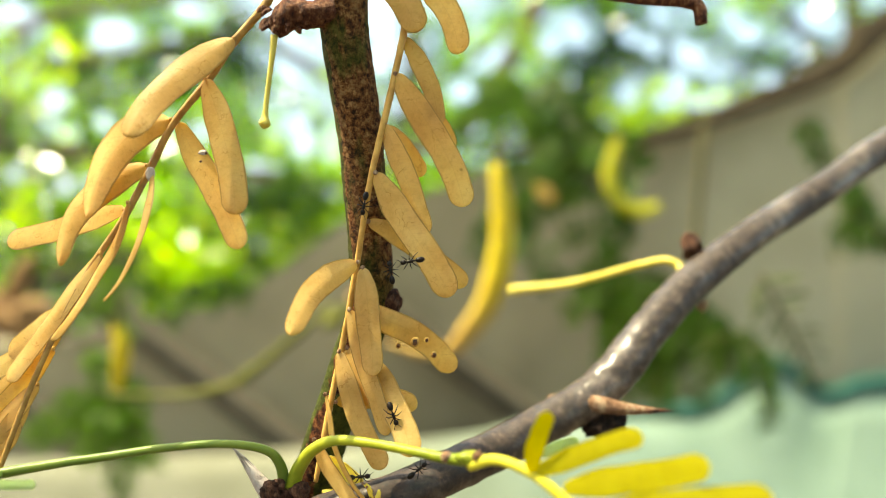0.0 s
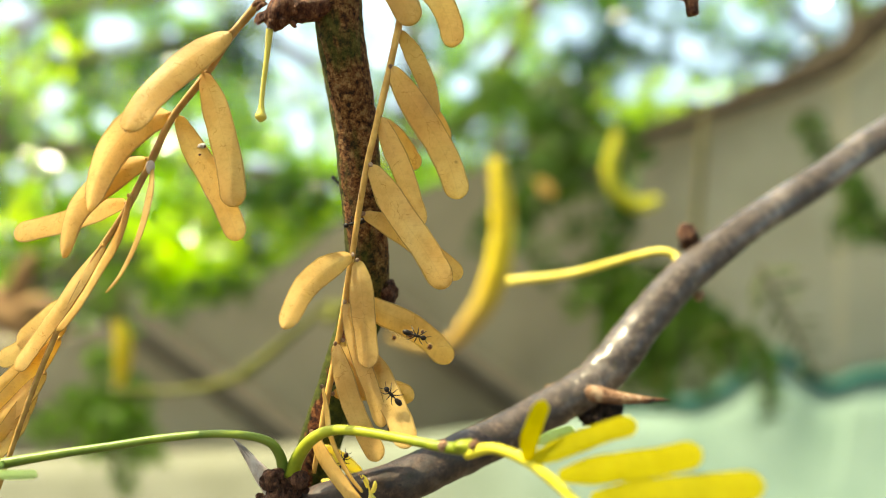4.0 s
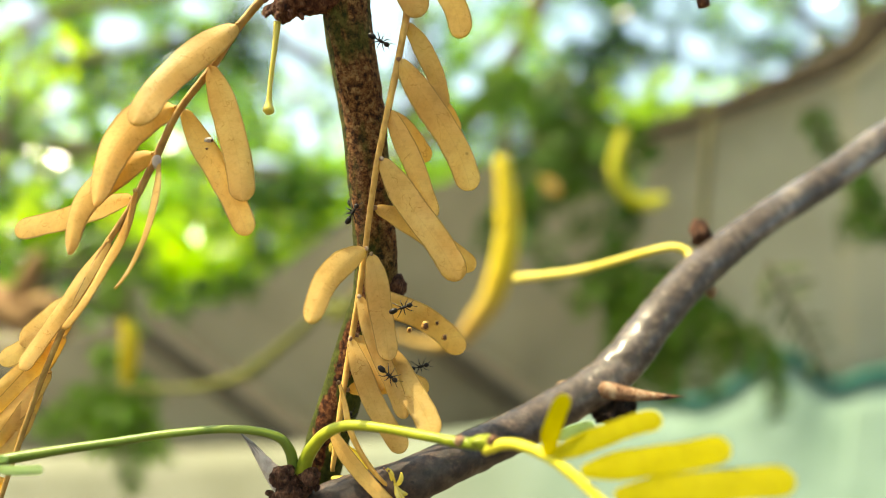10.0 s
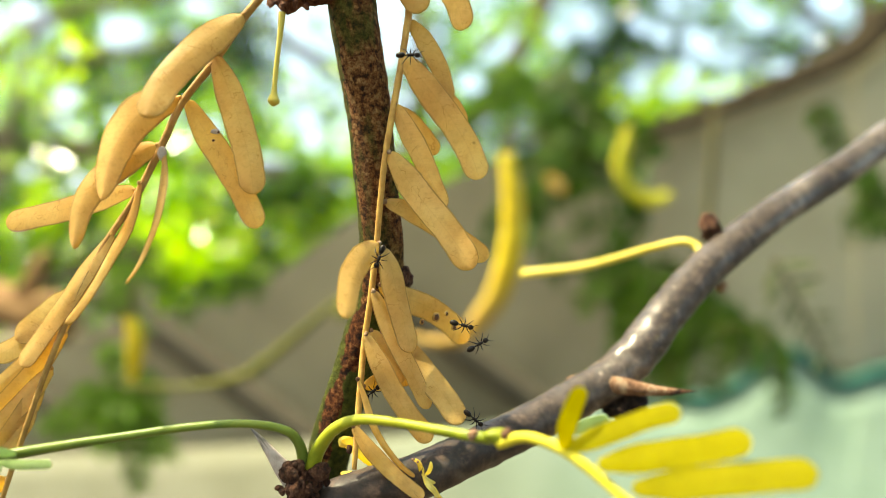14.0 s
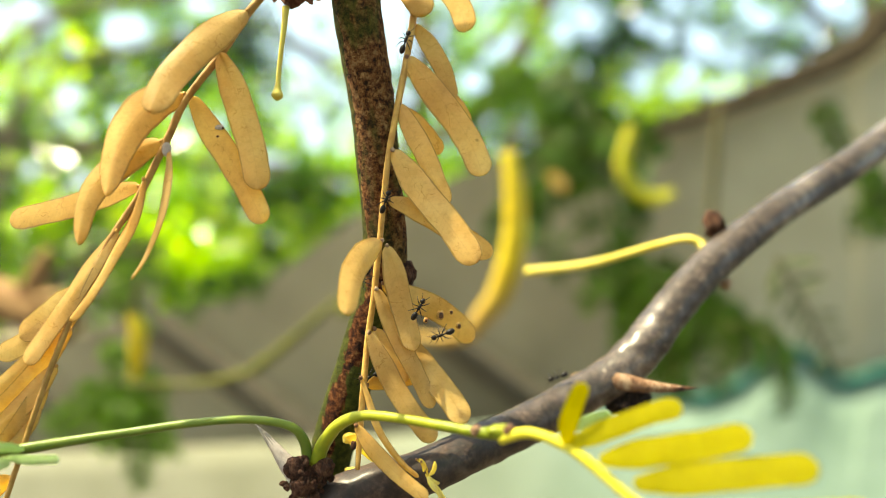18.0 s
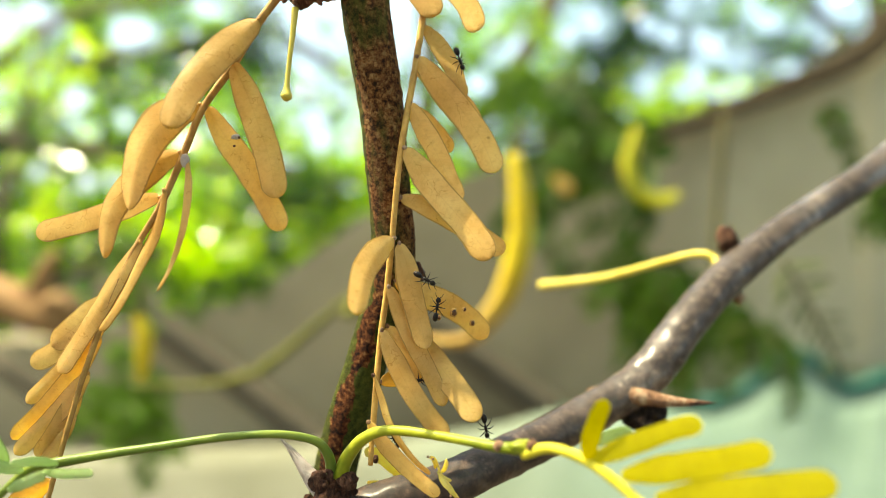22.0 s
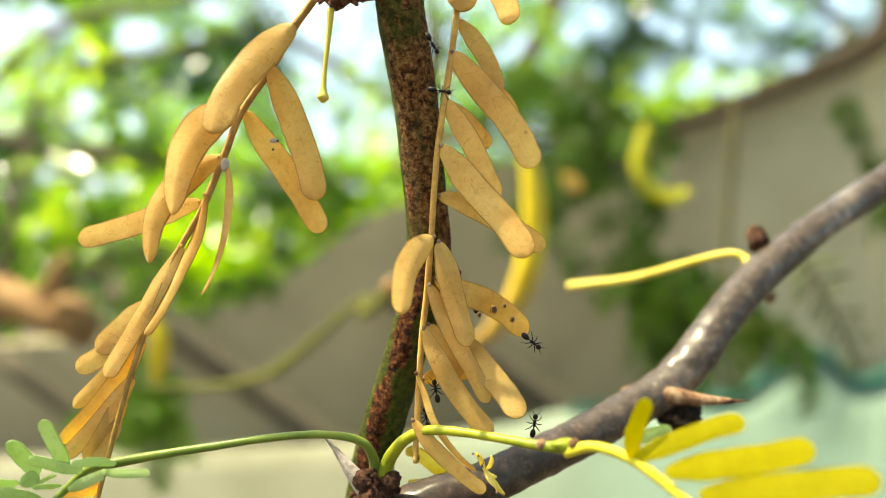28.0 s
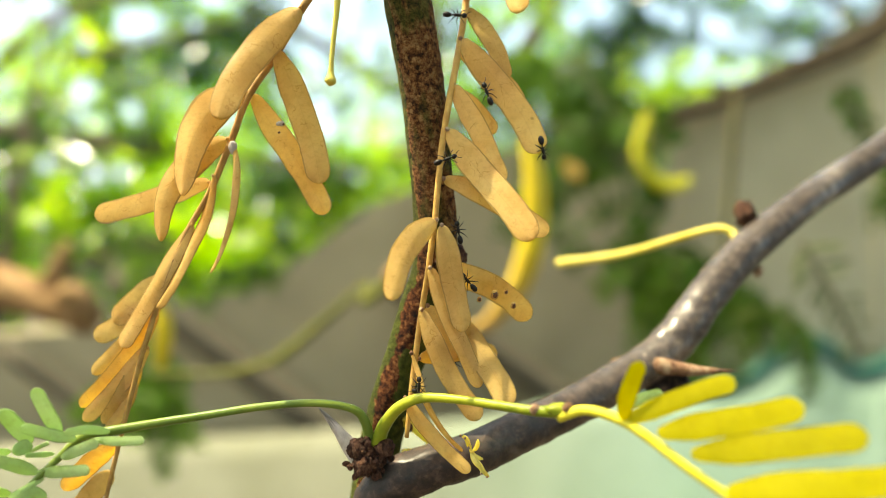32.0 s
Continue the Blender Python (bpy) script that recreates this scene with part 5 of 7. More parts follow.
for i, (base, tip) in enumerate((((-11.3, 111.0, -39.3), (-9.9, 109.8, -42.1)), ((-11.8, 111.2, -38.7), (-12.5, 110.9, -36.4)), ((-11.3, 110.7, -39.4), (-10.3, 109.6, -36.9)), ((-10.8, 111.0, -39.9), (-8.6, 109.6, -43.6)), ((-11.5, 111.2, -39.1), (-9.2, 110.9, -41.0)))):
    blade("petal", base, tip, 0.85, FLOWER, lower, "withered yellow petal" if i == 0 else "", seed=i, bend=0.3, bow=0.4)

for base, tip in (((-11.2, 110.9, -39.4), (-13.0, 110.8, -36.4)), ((-11.2, 110.9, -39.4), (-12.3, 110.4, -36.8)), ((-10.9, 110.8, -40.0), (-9.0, 109.3, -43.4)), ((-10.9, 110.8, -40.0), (-10.0, 109.5, -42.9))):
    mid = [(u + v) / 2 + e for u, v, e in zip(base, tip, (0.3, -0.3, 0.2))]
    tube("stamen", [(base, 0.10), (mid, 0.08), (tip, 0.07)], FLOWER, lower, "", around=6, steps=4)
    lump("anther", tip, (0.22, 0.2, 0.26), THORN_MAT, lower, "", 0.2, 300, 2, 1)

# ---- the dry sprig that arches away from the stem ----
sprig_b = thing("dry_sprig", mm((-29.75, 114.66, 42.87)), "withered tan sprig arching down beside the stem", "sprig")
tube("rachis", [((-18.2, 112.0, 68.8), 0.95), ((-20.5, 114.5, 61.8), 0.85), ((-25.4, 116.0, 53.0), 0.75), ((-30.1, 115.5, 43.4), 0.72), ((-35.5, 115.0, 36.3), 0.66), ((-39.7, 115.0, 29.8), 0.62), ((-45.4, 115.0, 22.4), 0.58), ((-49.0, 115.0, 15.0), 0.58), ((-53.4, 115.0, 6.4), 0.56), ((-57.6, 115.4, 0.3), 0.5), ((-61.4, 114.6, -7.0), 0.48), ((-64.6, 114.2, -14.4), 0.46), ((-67.9, 114.0, -22.7), 0.44), ((-70.9, 114.0, -31.1), 0.42), ((-74.4, 114.0, -41.3), 0.4), ((-76.6, 114.0, -48.0), 0.35)], BROWN_STALK, sprig_b, around=10, steps=8, rough=0.08, grain=900)
for line, w, tw, cup, point in (
        ([(-35.4, 114.4, 36.8), (-39.7, 111.9, 32.7), (-43.6, 109.5, 28.3), (-46.5, 107.0, 23.7), (-48.5, 104.5, 18.4)], 5.7, 8, 0.08, 0.15),
        ([(-45.7, 114.8, 23.2), (-50.2, 113.3, 21.3), (-53.7, 111.9, 17.0), (-55.6, 110.5, 11.7), (-56.5, 109.0, 6.4)], 7.0, 8, 0.10, 0.62),
        ([(-49.5, 114.8, 15.5), (-53.6, 113.6, 13.3), (-57.6, 112.4, 9.9), (-60.1, 111.2, 5.6), (-61.1, 110.0, -1.1)], 5.2, 8, 0.10, 0.62),
        ([(-53.5, 115.8, 8.2), (-59.3, 117.5, 6.9), (-67.2, 119.3, 4.8), (-75.5, 121.0, 3.1)], 4.2, 15, 0.03, 0.0),
        ([(-40.1, 114.4, 30.0), (-37.8, 113.6, 24.3), (-36.0, 112.7, 18.4), (-34.6, 111.8, 12.8), (-33.9, 111.0, 7.1)], 4.7, 0, 0.06, 0.0),
        ([(-44.8, 115.6, 22.9), (-41.8, 114.8, 17.4), (-38.5, 114.0, 12.2), (-35.9, 113.2, 7.3), (-33.5, 112.4, 1.7)], 4.3, 0, 0.06, 0.0),
        ([(-48.5, 114.0, 14.7), (-48.0, 112.1, 10.1), (-48.9, 110.2, 2.9), (-50.9, 108.4, -3.2), (-52.5, 106.5, -6.5)], 1.7, 30, 0.10, 0.75),
        ([(-52.3, 114.2, 9.3), (-54.3, 114.0, 2.3), (-57.3, 113.8, -3.1), (-60.5, 113.6, -8.5), (-63.9, 113.4, -13.1)], 2.8, 38, 0.14, 0.2),
        ([(-56.9, 115.0, 1.0), (-60.7, 114.5, -4.8), (-65.3, 114.1, -11.9), (-70.7, 113.6, -19.7)], 3.4, 22, 0.08, 0.0),
        ([(-64.0, 117.6, -8.3), (-68.0, 118.4, -11.9), (-73.8, 119.2, -16.2)], 4.3, 15, 0.03, 0.0),
        ([(-67.4, 118.2, -13.0), (-71.9, 119.1, -16.2), (-77.7, 120.0, -19.3)], 3.9, 15, 0.03, 0.0),
        ([(-64.0, 116.4, -12.5), (-69.7, 116.0, -18.6), (-76.9, 115.5, -24.7)], 3.1, 6, 0.06, 0.2),
        ([(-64.7, 115.8, -14.7), (-71.2, 115.1, -23.1), (-79.0, 114.4, -30.3)], 3.4, -16, 0.06, 0.2),
        ([(-66.9, 115.4, -20.5), (-71.8, 114.6, -26.3), (-78.6, 113.8, -32.6)], 3.4, 6, 0.06, 0.2),
        ([(-68.4, 115.3, -23.4), (-71.7, 114.4, -28.6), (-75.2, 113.6, -33.3)], 3.2, -16, 0.06, 0.2),
        ([(-69.6, 115.2, -26.7), (-71.6, 114.3, -30.5), (-74.6, 113.4, -34.7)], 2.9, 6, 0.06, 0.2),
        ([(-73.8, 115.0, -38.0), (-77.9, 114.1, -40.1), (-83.2, 113.2, -44.9)], 4.0, -16, 0.06, 0.1),
        ([(-75.2, 114.8, -42.9), (-78.5, 113.9, -45.9), (-81.9, 113.0, -49.4)], 4.0, 6, 0.06, 0.1)):
    leaflet("leaflet", line, w, DRY_LEAF, sprig_b, twist=tw, cup=cup, point=point, seed=line[0][0])
    lump("leaf_joint", line[0], (0.34, 0.32, 0.36), DRY_STALK, sprig_b, "", 0.3, 400, line[0][0], 2)
lump("stipule", (-48.5, 113.6, 13.9), (0.75, 0.5, 1.15), PALE_THORN, sprig_b, "papery white stipule", 0.3, 300, 5, 2)

GALL = plain_material("gall", (0.05, 0.02, 0.01), (0.16, 0.06, 0.03), 900, 0.5)
for at, r in (((-5.0, 116.2, -14.1), 0.5), ((-3.0, 116.2, -13.7), 0.28), ((-1.7, 116.2, -16.2), 0.36), ((-7.8, 116.2, -14.7), 0.3)):
    lump("gall_rim", at, (r * 1.45, 0.2, r * 1.6), DRY_STALK, lower, "brown scabby rim", 0.3, 300, 3, 2)
    lump("gall", (at[0], at[1] - 0.12, at[2]), (r * 0.95, 0.22, r * 1.1), GALL, lower, "", 0.2, 300, 3, 2)
# Pale lump added where the leaflet has a bright hole.
lump("gall", (-40.2, 114.5, 17.6), (0.75, 0.22, 0.42), PALE_THORN, sprig_b, "pale lump standing for a hole in the leaflet", 0.35, 300, 3, 3)
lump("gall", (-39.7, 114.35, 17.5), (0.22, 0.2, 0.26), GALL, sprig_b, "", 0.3, 300, 3, 2)
lump("gall", (-40.6, 114.5, 16.1), (0.24, 0.2, 0.2), GALL, sprig_b, "", 0.3, 300, 5, 2)

# ---- stub and hanging stalk at the top ----
husk = thing("dry_husk", mm((-23.1, 114.0, 40.7)), "dark brown shaggy husk on a side stub", "husk")
tube("stub", [((-19.0, 115.0, 41.6), 2.2), ((-23.1, 114.0, 40.7), 2.2), ((-26.3, 113.5, 40.2), 2.4), ((-28.7, 113.0, 37.6), 1.6)], HUSK_BARK, husk, around=18, steps=8, rough=0.3, grain=600)
for k in range(30):
    a = 0.37 * k
    root = Vector((-26.6, 113.0, 39.6)) + Vector((2.6 * math.cos(a * 1.7), 1.2 * math.sin(a * 2.3), 1.4 * math.sin(a)))
    tip = root + Vector((1.3 * math.cos(a * 1.7) - 0.5, -0.6, -1.2 - 0.5 * math.sin(a * 3)))
    blade("scale", root, tip, 0.9, HUSK_BARK, husk, bend=0.2, bow=0.3, seed=k, thick=0.15)
hanger = thing("hanging_stalk", mm((-28.5, 113.0, 36.8)), "thin yellow stalk hanging from the husk", "stalk")
tube("stalk", [((-28.5, 113.0, 36.8), 0.62), ((-28.9, 113.0, 32.9), 0.46), ((-29.6, 113.0, 27.3), 0.40), ((-29.9, 113.0, 23.8), 0.48), ((-30.0, 113.0, 22.2), 0.98), ((-30.1, 113.0, 21.4), 0.3)], YELLOW_STALK, hanger, around=12, steps=6)
tip_twig = thing("dry_twig", mm((32.7, 125.0, 48.8)), "dry reddish twig tip with a curled end", "twig")
tube("shoot", [((24.6, 126.0, 49.7), 0.9), ((34.8, 125.0, 47.9), 1.0), ((42.7, 124.0, 47.1), 1.1), ((45.6, 124.0, 46.1), 1.2), ((46.2, 124.0, 43.0), 1.1)], HUSK_BARK, tip_twig, around=12, steps=6, rough=0.1)


# ---- ants ----
ANT_SHELL = plain_material("ant_shell", (0.003, 0.002, 0.0015), (0.010, 0.004, 0.002), 1500, 0.42)


def ellipsoid(name, centre, radii, parent, label="", tilt=0.0):
    bm = bmesh.new()
    bmesh.ops.create_uvsphere(bm, u_segments=14, v_segments=9, radius=1)
    turn = Matrix.Rotation(radians(tilt), 3, "Y")
    for v in bm.verts:
        d = v.co
        taper = 1 - 0.18 * d.x * abs(d.x)
        v.co = (turn @ Vector((d.x * radii[0], d.y * radii[1] * taper, d.z * radii[2] * taper)) + Vector(centre)) / 1000
    me = bpy.data.meshes.new(name)
    bm.to_mesh(me)
    bm.free()
    me.polygons.foreach_set("use_smooth", [True] * len(me.polygons))
    me.materials.append(ANT_SHELL)
    ob = new(name, me)
    ob.parent = parent
    return tagged(ob, label) if label else ob


def limb(name, points, radii, parent):
    verts, faces = tube_data([(p, r) for p, r in zip(points, radii)], around=6, steps=3)
    return mesh_object(name, [v - Vector((0, 0, EYE_HEIGHT)) for v in verts], faces, ANT_SHELL, parent)


def build_ant():
    """An ant in mm, head towards +x, back towards +z."""
    ob = new("ant")
    ob.empty_display_size = 0.002
    tagged(ob, "small glossy black ant walking over the plant", "ant", "ants")
    ellipsoid("head", (1.55, 0, 0.05), (0.50, 0.43, 0.34), ob, tilt=12)
    ellipsoid("thorax", (0.48, 0, 0.12), (0.74, 0.27, 0.30), ob)
    ellipsoid("waist", (-0.32, 0, 0.05), (0.20, 0.13, 0.20), ob)
    ellipsoid("abdomen", (-1.22, 0, 0.10), (0.80, 0.48, 0.46), ob, tilt=-8)
    for s in (1, -1):
        limb("antenna", [(1.89, 0.17 * s, 0.17), (2.24, 0.47 * s, 0.34), (2.67, 0.65 * s, 0.09)], [0.055, 0.05, 0.04], ob)
        limb("leg", [(0.82, 0.17 * s, 0.00), (1.16, 0.60 * s, 0.30), (1.50, 0.95 * s, -0.26), (1.76, 1.16 * s, -0.65)], [0.10, 0.085, 0.06, 0.035], ob)
        limb("leg", [(0.47, 0.19 * s, 0.00), (0.43, 0.69 * s, 0.34), (0.36, 1.12 * s, -0.26), (0.31, 1.33 * s, -0.65)], [0.10, 0.085, 0.06, 0.035], ob)
        limb("leg", [(0.13, 0.17 * s, 0.00), (-0.30, 0.65 * s, 0.34), (-0.73, 1.03 * s, -0.26), (-1.07, 1.29 * s, -0.65)], [0.10, 0.085, 0.06, 0.035], ob)
    return ob


